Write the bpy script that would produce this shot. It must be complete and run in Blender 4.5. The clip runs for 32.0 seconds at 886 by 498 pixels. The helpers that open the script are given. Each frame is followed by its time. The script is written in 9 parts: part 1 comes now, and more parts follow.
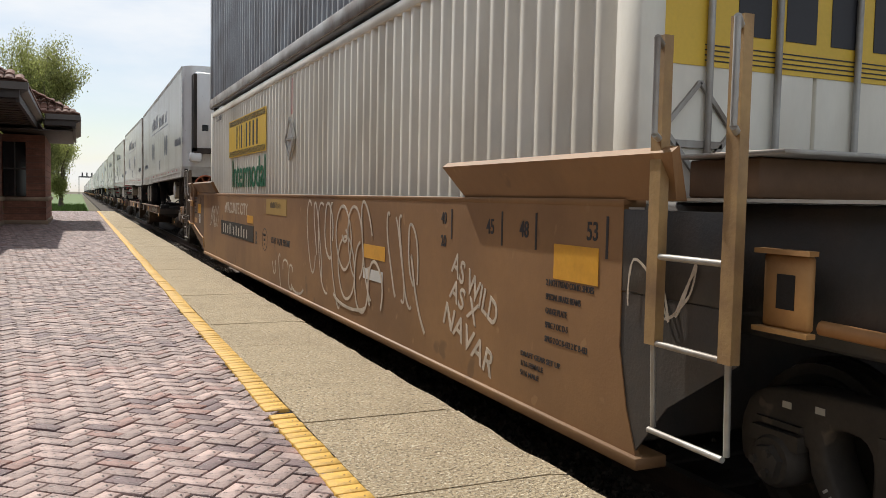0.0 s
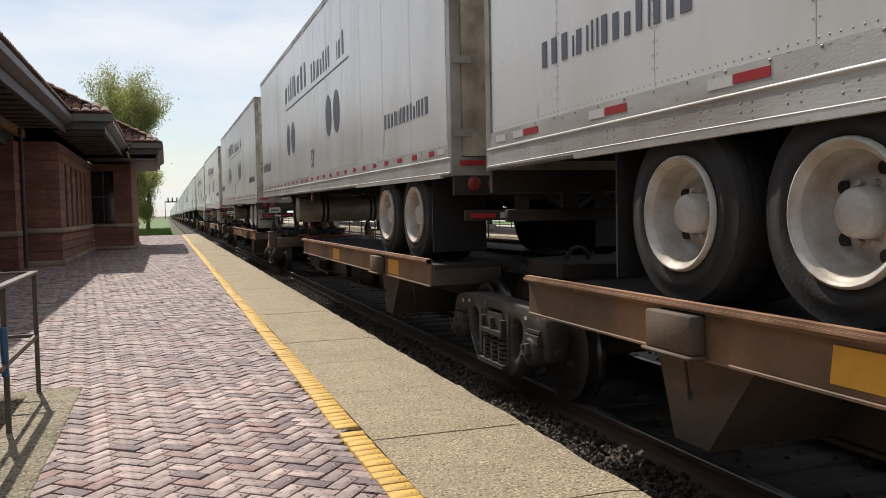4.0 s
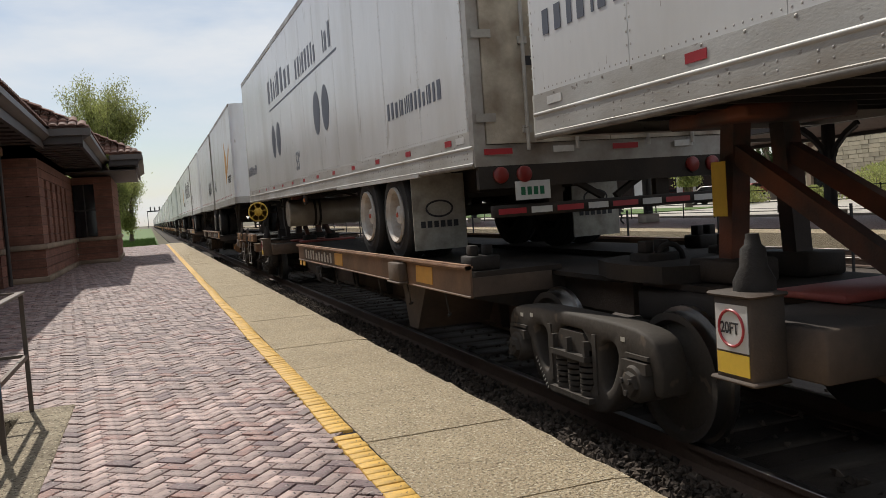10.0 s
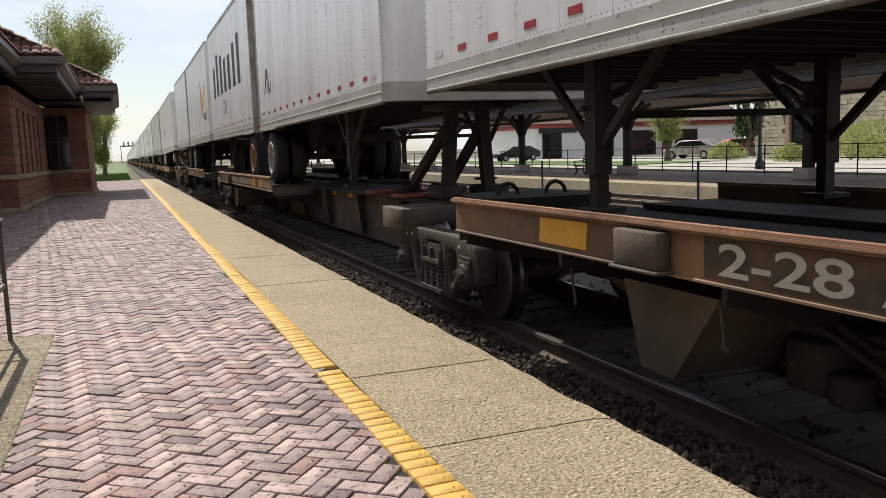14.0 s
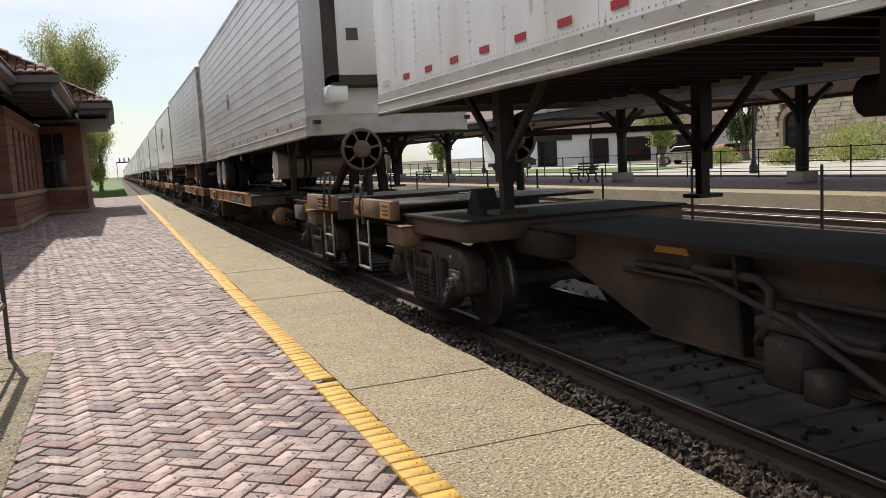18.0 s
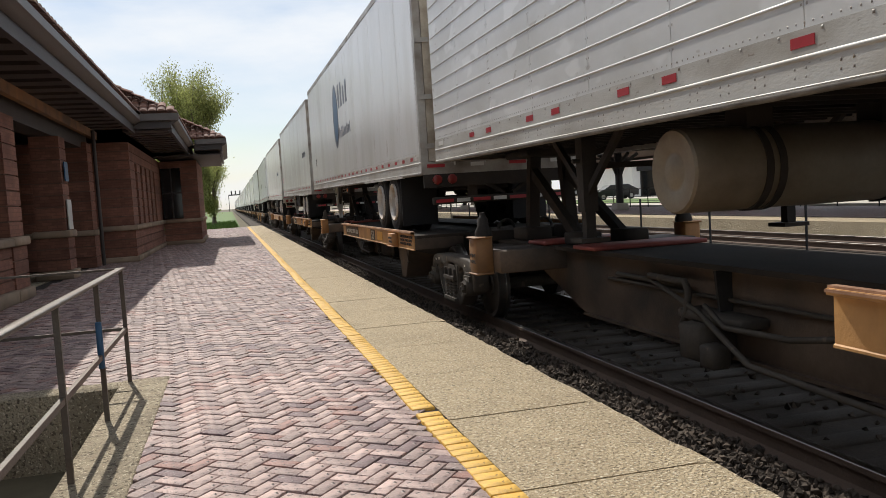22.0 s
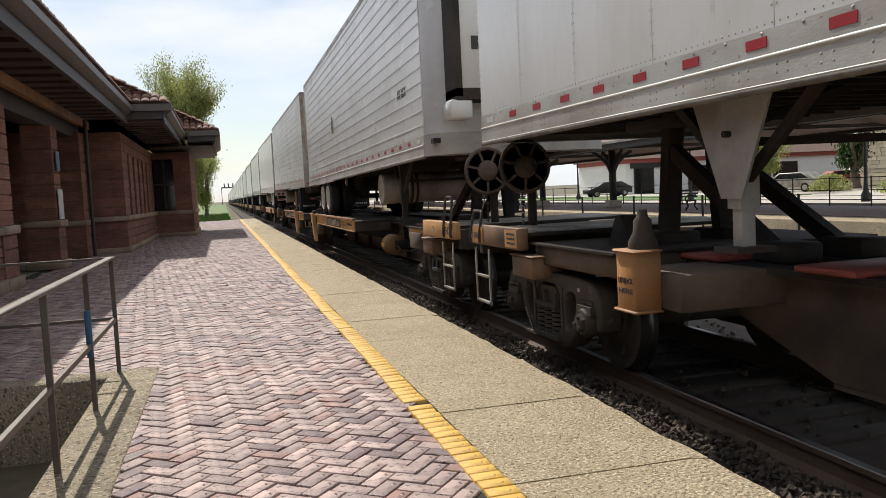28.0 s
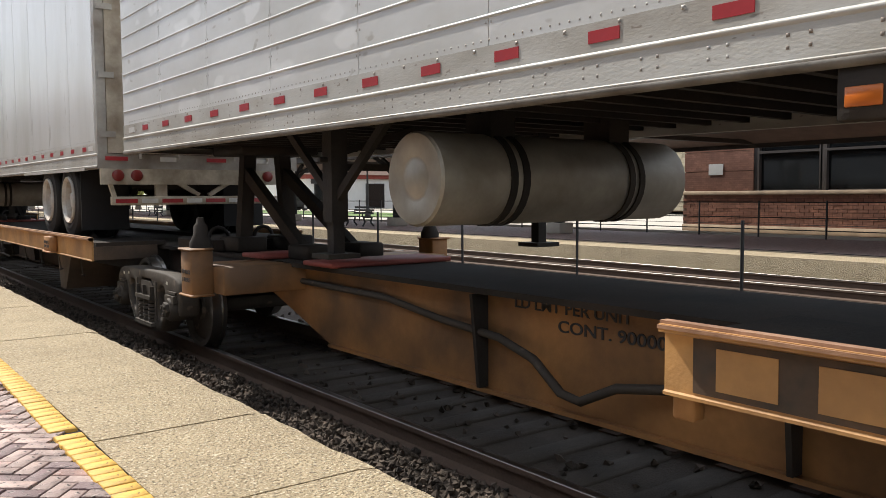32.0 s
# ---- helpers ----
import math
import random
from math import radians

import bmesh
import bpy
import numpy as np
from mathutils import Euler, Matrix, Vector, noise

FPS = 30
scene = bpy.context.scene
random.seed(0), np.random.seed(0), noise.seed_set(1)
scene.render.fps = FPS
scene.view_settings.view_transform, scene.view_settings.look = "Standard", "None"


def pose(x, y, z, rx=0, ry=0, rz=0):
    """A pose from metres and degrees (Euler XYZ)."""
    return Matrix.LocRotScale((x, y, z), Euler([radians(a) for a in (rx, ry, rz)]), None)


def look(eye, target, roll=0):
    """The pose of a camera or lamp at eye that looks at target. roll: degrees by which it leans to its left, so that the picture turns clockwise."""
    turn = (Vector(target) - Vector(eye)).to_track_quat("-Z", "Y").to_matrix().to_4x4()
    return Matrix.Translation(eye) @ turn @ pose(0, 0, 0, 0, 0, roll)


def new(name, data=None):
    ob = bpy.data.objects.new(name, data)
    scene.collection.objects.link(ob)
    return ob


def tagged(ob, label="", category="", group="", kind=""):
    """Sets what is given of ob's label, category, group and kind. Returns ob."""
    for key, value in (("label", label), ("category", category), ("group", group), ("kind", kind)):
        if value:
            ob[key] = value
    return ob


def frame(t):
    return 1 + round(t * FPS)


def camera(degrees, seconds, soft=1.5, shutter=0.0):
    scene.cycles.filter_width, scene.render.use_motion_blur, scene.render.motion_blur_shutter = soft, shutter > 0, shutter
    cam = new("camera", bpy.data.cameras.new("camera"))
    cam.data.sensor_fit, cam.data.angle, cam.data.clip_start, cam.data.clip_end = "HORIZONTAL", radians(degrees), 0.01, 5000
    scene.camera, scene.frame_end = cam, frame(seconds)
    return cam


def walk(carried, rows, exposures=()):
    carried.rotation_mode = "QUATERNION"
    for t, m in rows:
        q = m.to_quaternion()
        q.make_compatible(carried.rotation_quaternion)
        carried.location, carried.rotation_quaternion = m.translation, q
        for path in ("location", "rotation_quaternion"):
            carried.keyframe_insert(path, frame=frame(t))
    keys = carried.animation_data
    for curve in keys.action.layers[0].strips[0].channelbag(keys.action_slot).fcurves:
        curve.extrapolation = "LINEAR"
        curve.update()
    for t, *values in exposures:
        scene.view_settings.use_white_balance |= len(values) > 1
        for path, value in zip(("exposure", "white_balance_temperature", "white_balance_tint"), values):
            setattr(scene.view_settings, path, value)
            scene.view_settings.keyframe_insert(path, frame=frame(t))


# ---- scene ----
cam = camera(57.02, 32.0, soft=0.6)


def aim(x, y, z, yaw, pitch, roll):
    """A camera pose from its place, its turn to the left of +y, its tilt and its lean, in degrees."""
    a, b = radians(yaw), radians(pitch)
    return look((x, y, z), (x - math.sin(a) * math.cos(b), y + math.cos(a) * math.cos(b), z + math.sin(b)), roll)


# carried by hand on the platform
walk(cam, [
    (0, aim(-0.035, 0.054, 1.375, -24.01, -3.54, 1.15)),
    (0.5, aim(-0.028, 0.063, 1.377, -23.42, -3.18, 1.59)),
    (1, aim(-0.016, 0.068, 1.378, -22.74, -2.32, 1.86)),
    (1.5, aim(0.030, 0.046, 1.382, -22.28, -1.07, 1.32)),
    (2, aim(0.051, 0.041, 1.395, -21.16, -0.33, 0.53)),
    (2.5, aim(0.049, 0.038, 1.386, -20.84, -0.69, 0.73)),
    (3, aim(0.046, 0.042, 1.389, -19.05, -1.65, 0.48)),
    (5.5, aim(0.062, 0.058, 1.388, -18.33, -3.52, -3.82)),
    (6, aim(0.060, 0.067, 1.393, -15.45, -3.55, -4.43)),
    (6.5, aim(0.054, 0.089, 1.392, -13.38, -3.97, -4.73)),
    (7, aim(0.032, 0.090, 1.396, -11.27, -4.70, -5.25)),
    (7.5, aim(0.009, 0.067, 1.400, -9.78, -5.48, -4.86)),
    (8, aim(-0.013, 0.057, 1.413, -9.76, -5.28, -3.42)),
    (8.5, aim(-0.027, 0.039, 1.414, -9.24, -4.69, -2.87)),
    (9, aim(-0.024, 0.042, 1.405, -9.76, -4.61, -3.02)),
    (9.5, aim(0.009, 0.010, 1.418, -13.42, -4.17, -3.52)),
    (10, aim(0.050, -0.017, 1.426, -19.60, -3.10, -4.03)),
    (10.5, aim(0.072, -0.014, 1.416, -22.16, -2.57, -4.59)),
    (11, aim(0.047, -0.001, 1.420, -21.09, -3.51, -5.70)),
    (11.5, aim(0.023, 0.017, 1.412, -19.87, -5.42, -3.92)),
    (12, aim(0.006, 0.034, 1.421, -19.46, -6.23, -1.70)),
    (12.5, aim(0.003, 0.034, 1.421, -20.43, -5.51, -1.01)),
    (13, aim(-0.020, 0.031, 1.405, -21.24, -6.19, -0.89)),
    (13.5, aim(-0.021, 0.015, 1.392, -22.39, -7.05, -1.00)),
    (14, aim(-0.020, 0.016, 1.392, -21.09, -6.96, -2.00)),
    (14.5, aim(-0.018, 0.012, 1.394, -20.08, -6.62, -1.84)),
    (15, aim(-0.009, 0.002, 1.401, -16.57, -6.21, -1.85)),
    (15.5, aim(-0.004, 0.005, 1.397, -15.16, -6.09, -1.87)),
    (17.5, aim(-0.029, -0.050, 1.405, -18.60, -7.12, -2.99)),
    (18, aim(-0.021, -0.057, 1.407, -21.28, -6.28, -3.12)),
    (18.5, aim(-0.025, -0.059, 1.405, -20.11, -4.81, -3.36)),
    (19, aim(-0.013, -0.066, 1.403, -17.86, -3.90, -3.89)),
    (19.5, aim(-0.009, -0.069, 1.410, -17.24, -4.09, -3.95)),
    (20, aim(-0.009, -0.070, 1.411, -15.98, -4.52, -3.71)),
    (20.5, aim(-0.028, -0.069, 1.405, -14.54, -4.16, -3.67)),
    (21, aim(-0.034, -0.062, 1.408, -14.06, -3.74, -3.36)),
    (21.5, aim(-0.031, -0.057, 1.409, -14.20, -3.71, -3.38)),
    (22, aim(-0.032, -0.054, 1.407, -14.38, -3.74, -3.55)),
    (22.5, aim(-0.037, -0.047, 1.405, -14.22, -4.14, -3.07)),
    (23, aim(-0.029, -0.044, 1.401, -14.26, -4.29, -2.56)),
    (23.5, aim(-0.030, -0.052, 1.407, -14.66, -3.96, -2.73)),
    (24, aim(-0.024, -0.054, 1.407, -14.33, -3.65, -3.59)),
    (24.5, aim(-0.028, -0.056, 1.405, -14.23, -3.46, -4.11)),
    (25, aim(-0.024, -0.060, 1.412, -14.63, -3.39, -3.97)),
    (25.5, aim(-0.035, -0.062, 1.406, -14.35, -3.29, -3.64)),
    (26, aim(-0.026, -0.059, 1.409, -14.50, -3.42, -3.51)),
    (26.5, aim(-0.032, -0.054, 1.406, -15.23, -4.14, -3.10)),
    (28.5, aim(-0.025, -0.002, 1.379, -14.65, -4.03, -2.77)),
    (29, aim(-0.023, 0.006, 1.380, -14.26, -3.87, -2.99)),
    (29.5, aim(-0.038, 0.007, 1.380, -13.92, -4.29, -3.21)),
    (30, aim(-0.026, 0.016, 1.383, -13.27, -5.12, -3.09)),
    (30.5, aim(-0.035, 0.022, 1.380, -13.61, -5.11, -1.61)),
    (31, aim(-0.005, 0.011, 1.376, -19.49, -4.81, 0.29)),
    (31.2, aim(0.028, 0.007, 1.373, -24.20, -4.63, 1.35)),
    (31.4, aim(0.037, 0.022, 1.374, -29.74, -4.22, 1.02)),
    (31.6, aim(0.072, 0.014, 1.369, -34.06, -3.72, 0.91)),
    (31.8, aim(0.075, 0.022, 1.370, -36.43, -3.42, 0.38)),
    (32, aim(0.043, 0.043, 1.372, -37.12, -3.75, -0.37)),
], exposures=[(0, 0.05), (1, -0.2), (2, -0.2), (3, -0.05), (6, 0.05), (8, 0.1), (9, 0.0), (10, -0.2), (11, 0.0), (12, 0.1), (18, 0.1), (19, -0.1), (20, -0.05), (22, 0.05), (24, 0.1), (31, 0.15), (32, 0.5)])

# ---------------- light ----------------
SUN_DIR = Vector((0.8, -3.6, -4.3)).normalized()      # the way the sunlight travels
sun_el = math.asin(-SUN_DIR.z)
world = bpy.data.worlds.new("sky")
scene.world = world
world.use_nodes = True
wn, wl = world.node_tree.nodes, world.node_tree.links
wn.clear()
w_out, w_bg = wn.new("ShaderNodeOutputWorld"), wn.new("ShaderNodeBackground")
w_sky = wn.new("ShaderNodeTexSky")
w_sky.sky_type, w_sky.sun_disc = "NISHITA", False
w_sky.sun_elevation, w_sky.sun_rotation = sun_el, math.atan2(-SUN_DIR.x, -SUN_DIR.y)
w_sky.dust_density = 0.8
w_geo, w_map, w_noise, w_ramp, w_mix = (wn.new(k) for k in ("ShaderNodeTexCoord", "ShaderNodeMapping", "ShaderNodeTexNoise", "ShaderNodeValToRGB", "ShaderNodeMixRGB"))
w_map.inputs["Scale"].default_value = (1.0, 1.0, 3.2)
w_noise.inputs["Scale"].default_value, w_noise.inputs["Detail"].default_value = 2.6, 7.0
w_noise.inputs["Roughness"].default_value = 0.55
w_ramp.color_ramp.elements[0].position, w_ramp.color_ramp.elements[1].position = 0.33, 0.62
w_mix.inputs[2].default_value = (8.6, 9.0, 9.5, 1)
wl.new(w_geo.outputs["Generated"], w_map.inputs[0])
wl.new(w_map.outputs[0], w_noise.inputs["Vector"])
wl.new(w_noise.outputs["Fac"], w_ramp.inputs[0])
wl.new(w_ramp.outputs[0], w_mix.inputs[0])
wl.new(w_sky.outputs[0], w_mix.inputs[1])
wl.new(w_mix.outputs[0], w_bg.inputs[0])
w_bg.inputs[1].default_value = 0.10
wl.new(w_bg.outputs[0], w_out.inputs[0])
sun = new("sun", bpy.data.lights.new("sun", "SUN"))
sun.data.energy, sun.data.angle, sun.data.color = 4.0, radians(0.6), (1.0, 0.95, 0.86)
sun.rotation_euler = SUN_DIR.to_track_quat("-Z", "Y").to_euler()


# ---------------- materials ----------------
def mat(name, color, rough=0.6, metal=0.0, var=0.25, scale=3.0, fine=40.0, bump=0.15, bump_scale=60.0, dirt=None, dirt_amt=0.0, dirt_scale=1.2, obj_var=0.0, island_var=0.0, spec=0.5, stretch=None, speck=None, bump_d=0.01, hue=None, courses=False):
    """A node material: base colour with coarse and fine variation, dirt patches and a fine bump."""
    m = bpy.data.materials.new(name)
    m.use_nodes = True
    n, l = m.node_tree.nodes, m.node_tree.links
    b = n["Principled BSDF"]
    b.inputs["Roughness"].default_value, b.inputs["Metallic"].default_value = rough, metal
    b.inputs["Specular IOR Level"].default_value = spec
    tc = n.new("ShaderNodeTexCoord")
    src = tc.outputs["Object"]
    if stretch:
        mp = n.new("ShaderNodeMapping")
        mp.inputs["Scale"].default_value = stretch
        l.new(src, mp.inputs[0])
        src = mp.outputs[0]

    def tex(s, detail=5.0):
        t = n.new("ShaderNodeTexNoise")
        t.inputs["Scale"].default_value, t.inputs["Detail"].default_value = s, detail
        l.new(src, t.inputs["Vector"])
        return t.outputs["Fac"]

    def math_node(op, a, c):
        q = n.new("ShaderNodeMath")
        q.operation = op
        for i, v in enumerate((a, c)):
            if isinstance(v, (int, float)):
                q.inputs[i].default_value = v
            else:
                l.new(v, q.inputs[i])
        return q.outputs[0]

    f = math_node("ADD", math_node("MULTIPLY", math_node("SUBTRACT", tex(scale), 0.5), var * 2.2), math_node("MULTIPLY", math_node("SUBTRACT", tex(fine), 0.5), var * 1.4))
    f = math_node("ADD", f, 1.0)
    if obj_var:
        oi = n.new("ShaderNodeObjectInfo")
        f = math_node("ADD", f, math_node("MULTIPLY", math_node("SUBTRACT", oi.outputs["Random"], 0.5), obj_var * 2))
    if island_var:
        gi = n.new("ShaderNodeNewGeometry")
        f = math_node("ADD", f, math_node("MULTIPLY", math_node("SUBTRACT", gi.outputs["Random Per Island"], 0.5), island_var * 2))
    mul = n.new("ShaderNodeVectorMath")
    mul.operation = "SCALE"
    mul.inputs[0].default_value = color[:3]
    l.new(f, mul.inputs["Scale"])
    col = mul.outputs[0]
    if courses:
        # thin brick courses, told by the place on the wall
        gp, sx, cx = n.new("ShaderNodeNewGeometry"), n.new("ShaderNodeSeparateXYZ"), n.new("ShaderNodeCombineXYZ")
        l.new(gp.outputs["Position"], sx.inputs[0])
        l.new(math_node("ADD", sx.outputs[0], sx.outputs[1]), cx.inputs[0])
        l.new(sx.outputs[2], cx.inputs[1])
        bt = n.new("ShaderNodeTexBrick")
        bt.inputs["Color1"].default_value, bt.inputs["Color2"].default_value, bt.inputs["Mortar"].default_value = (0.84, 0.84, 0.84, 1), (1.12, 1.10, 1.08, 1), (0.72, 0.72, 0.72, 1)
        bt.inputs["Scale"].default_value, bt.inputs["Brick Width"].default_value, bt.inputs["Row Height"].default_value, bt.inputs["Mortar Size"].default_value = 1.0, 0.215, 0.075, 0.006
        l.new(cx.outputs[0], bt.inputs["Vector"])
        mb = n.new("ShaderNodeMixRGB")
        mb.blend_type = "MULTIPLY"
        mb.inputs[0].default_value = 1.0
        l.new(col, mb.inputs[1])
        l.new(bt.outputs["Color"], mb.inputs[2])
        col = mb.outputs[0]
    if hue:
        # single pieces of another firing
        oi, gi = n.new("ShaderNodeObjectInfo"), n.new("ShaderNodeNewGeometry")
        share = math_node("FRACT", math_node("MULTIPLY", math_node("ADD", oi.outputs["Random"], gi.outputs["Random Per Island"]), 5.77), 0.0)
        for k, (c2, lo, amt) in enumerate(hue):
            hm = n.new("ShaderNodeMixRGB")
            hm.inputs[2].default_value = (*c2, 1)
            up = math_node("MULTIPLY", math_node("GREATER_THAN", share, lo), amt)
            l.new(up, hm.inputs[0])
            l.new(col, hm.inputs[1])
            col = hm.outputs[0]
    if dirt_amt:
        mx = n.new("ShaderNodeMixRGB")
        mx.inputs[2].default_value = (*dirt, 1)
        rp = n.new("ShaderNodeMapRange")
        rp.inputs["From Min"].default_value, rp.inputs["From Max"].default_value = 0.5 - dirt_amt * 0.35, 0.78 - dirt_amt * 0.2
        l.new(tex(dirt_scale, 8.0), rp.inputs["Value"])
        l.new(math_node("MULTIPLY", rp.outputs[0], min(1.0, 0.4 + dirt_amt)), mx.inputs[0])
        l.new(col, mx.inputs[1])
        col = mx.outputs[0]
    if speck:
        for (cr, cg, cb), sc, cut, amt in speck:
            sp = n.new("ShaderNodeMapRange")
            sp.inputs["From Min"].default_value, sp.inputs["From Max"].default_value = cut, cut + 0.05
            l.new(tex(sc, 2.0), sp.inputs["Value"])
            sm = n.new("ShaderNodeMixRGB")
            sm.inputs[2].default_value = (cr, cg, cb, 1)
            l.new(math_node("MULTIPLY", sp.outputs[0], amt), sm.inputs[0])
            l.new(col, sm.inputs[1])
            col = sm.outputs[0]
    l.new(col, b.inputs["Base Color"])
    if bump:
        bp = n.new("ShaderNodeBump")
        bp.inputs["Strength"].default_value, bp.inputs["Distance"].default_value = bump, bump_d
        l.new(tex(bump_scale), bp.inputs["Height"])
        l.new(bp.outputs[0], b.inputs["Normal"])
    return m


M = {}
M["concrete"] = mat("exposed_aggregate_concrete", (0.485, 0.385, 0.25), 0.9, var=0.22, scale=6, fine=60, bump=1.0, bump_scale=48, bump_d=0.035, dirt=(0.34, 0.26, 0.165), dirt_amt=0.2, dirt_scale=1.1, speck=[((0.17, 0.13, 0.085), 38, 0.58, 0.7), ((0.72, 0.64, 0.48), 50, 0.58, 0.8), ((0.07, 0.055, 0.04), 75, 0.63, 0.9), ((0.78, 0.70, 0.54), 24, 0.66, 0.6), ((0.13, 0.10, 0.065), 19, 0.67, 0.55)])
M["curb_concrete"] = mat("curb_concrete", (0.36, 0.30, 0.21), 0.92, var=0.4, scale=5, fine=60, bump=1.0, bump_scale=45, bump_d=0.035, dirt=(0.18, 0.145, 0.10), dirt_amt=0.25, speck=[((0.10, 0.075, 0.05), 36, 0.57, 0.8), ((0.62, 0.54, 0.40), 48, 0.60, 0.8)])
M["pit_concrete"] = mat("pit_concrete", (0.34, 0.31, 0.235), 0.9, var=0.35, scale=2, fine=40, bump=0.4, dirt=(0.08, 0.08, 0.05), dirt_amt=0.5)
M["brick_paver"] = mat("paver_brick", (0.395, 0.285, 0.255), 0.6, var=0.34, scale=6, fine=50, bump=0.9, bump_scale=50, bump_d=0.014, dirt=(0.15, 0.11, 0.11), dirt_amt=0.30, dirt_scale=9, island_var=0.40, obj_var=0.40, speck=[((0.03, 0.02, 0.02), 24, 0.62, 0.9), ((0.55, 0.46, 0.42), 28, 0.63, 0.5)], hue=[((0.33, 0.14, 0.105), 0.78, 0.6), ((0.17, 0.12, 0.13), 0.90, 0.8)])
M["yellow_paver"] = mat("yellow_painted_brick", (0.72, 0.43, 0.08), 0.65, var=0.2, scale=6, fine=60, bump=0.5, dirt=(0.30, 0.18, 0.07), dirt_amt=0.22, dirt_scale=12, obj_var=0.10, island_var=0.05, speck=[((0.16, 0.10, 0.05), 40, 0.66, 0.8)])
M["sand"] = mat("joint_sand", (0.035, 0.027, 0.023), 0.95, var=0.4, scale=5, fine=90, bump=0.5)
M["ballast"] = mat("ballast_stone", (0.078, 0.059, 0.045), 0.95, var=0.4, scale=4, fine=30, bump=0.8, island_var=0.6)
M["tie"] = mat("creosote_tie_wood", (0.068, 0.053, 0.041), 0.9, var=0.4, scale=3, fine=40, bump=0.6, stretch=(1, 6, 6))
M["rail_side"] = mat("rusted_rail", (0.095, 0.06, 0.042), 0.8, var=0.35, scale=4, fine=50, bump=0.3)
M["rail_head"] = mat("worn_rail_head", (0.24, 0.22, 0.20), 0.42, 1.0, var=0.2, bump=0.05)
M["wall_brick"] = mat("red_wall_brick", (0.27, 0.125, 0.085), 0.85, courses=True, var=0.22, scale=5, fine=45, bump=0.4, dirt=(0.12, 0.05, 0.035), dirt_amt=0.25, obj_var=0.18, island_var=0.18)
M["mortar"] = mat("brown_mortar", (0.16, 0.10, 0.075), 0.95, var=0.3, bump=0.4)
M["stone_trim"] = mat("limestone_trim", (0.36, 0.27, 0.19), 0.85, var=0.25, scale=3, fine=50, bump=0.4, dirt=(0.14, 0.11, 0.08), dirt_amt=0.3)
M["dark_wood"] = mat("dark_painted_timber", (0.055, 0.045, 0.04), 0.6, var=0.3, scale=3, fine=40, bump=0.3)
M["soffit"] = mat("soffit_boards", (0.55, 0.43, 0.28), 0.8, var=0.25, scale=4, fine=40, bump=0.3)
M["fascia"] = mat("grey_brown_gutter", (0.10, 0.085, 0.075), 0.55, var=0.2, scale=3, fine=30, bump=0.2)
M["roof_tile"] = mat("brown_clay_tile", (0.17, 0.085, 0.06), 0.8, var=0.3, scale=6, fine=40, bump=0.3, island_var=0.3)
M["dark_glass"] = mat("dark_window_glass", (0.012, 0.014, 0.015), 0.06, var=0.0, bump=0.0)
M["steel_rail"] = mat("weathered_handrail", (0.13, 0.115, 0.10), 0.5, 0.5, var=0.35, scale=8, fine=60, bump=0.3, dirt=(0.10, 0.06, 0.04), dirt_amt=0.3)
M["blue_sign"] = mat("blue_enamel", (0.03, 0.10, 0.20), 0.4, var=0.1, bump=0.05)
M["white_sign"] = mat("white_notice", (0.6, 0.6, 0.58), 0.5, var=0.1, bump=0.0)
M["white_panel"] = mat("white_trailer_panel", (0.71, 0.71, 0.70), 0.24, var=0.07, scale=1.0, fine=14, bump=0.16, bump_scale=2.0, bump_d=0.012, dirt=(0.48, 0.45, 0.39), dirt_amt=0.10, dirt_scale=1.3, stretch=(1, 1, 0.30), speck=[((0.34, 0.30, 0.24), 6, 0.70, 0.4), ((0.22, 0.17, 0.12), 34, 0.72, 0.5)])
M["white_pup"] = mat("bright_white_trailer_panel", (0.83, 0.84, 0.84), 0.30, var=0.07, scale=1.0, fine=14, bump=0.16, bump_scale=2.0, bump_d=0.012, dirt=(0.50, 0.46, 0.38), dirt_amt=0.14, dirt_scale=1.5, stretch=(1, 1, 0.30), speck=[((0.34, 0.27, 0.19), 7, 0.69, 0.5), ((0.20, 0.14, 0.09), 34, 0.71, 0.6)])
M["alu"] = mat("ribbed_aluminium", (0.68, 0.68, 0.67), 0.36, 0.15, var=0.09, scale=1.2, fine=12, bump=0.18, bump_scale=2.5, dirt=(0.42, 0.40, 0.35), dirt_amt=0.14, dirt_scale=1.4, stretch=(1, 0.5, 1), speck=[((0.30, 0.26, 0.21), 9, 0.70, 0.5), ((0.86, 0.86, 0.85), 3.1, 0.60, 0.5)])
M["alu_rail"] = mat("aluminium_bottom_rail", (0.52, 0.51, 0.48), 0.5, 0.10, var=0.15, scale=2, fine=30, bump=0.12, dirt=(0.26, 0.22, 0.17), dirt_amt=0.30, dirt_scale=1.9, stretch=(1, 0.6, 1.6), speck=[((0.17, 0.13, 0.10), 22, 0.68, 0.6)])
M["alu_dull"] = mat("dull_aluminium", (0.50, 0.49, 0.46), 0.5, 0.4, var=0.2, scale=2, fine=30, bump=0.15, dirt=(0.16, 0.12, 0.09), dirt_amt=0.5, dirt_scale=2)
M["grime"] = mat("grimy_door_paint", (0.52, 0.47, 0.38), 0.65, var=0.3, scale=2, fine=25, bump=0.2, dirt=(0.16, 0.11, 0.07), dirt_amt=0.38, dirt_scale=3.5)
M["under"] = mat("black_underframe", (0.026, 0.023, 0.021), 0.75, var=0.4, scale=3, fine=30, bump=0.3, dirt=(0.075, 0.056, 0.042), dirt_amt=0.30, spec=0.3)
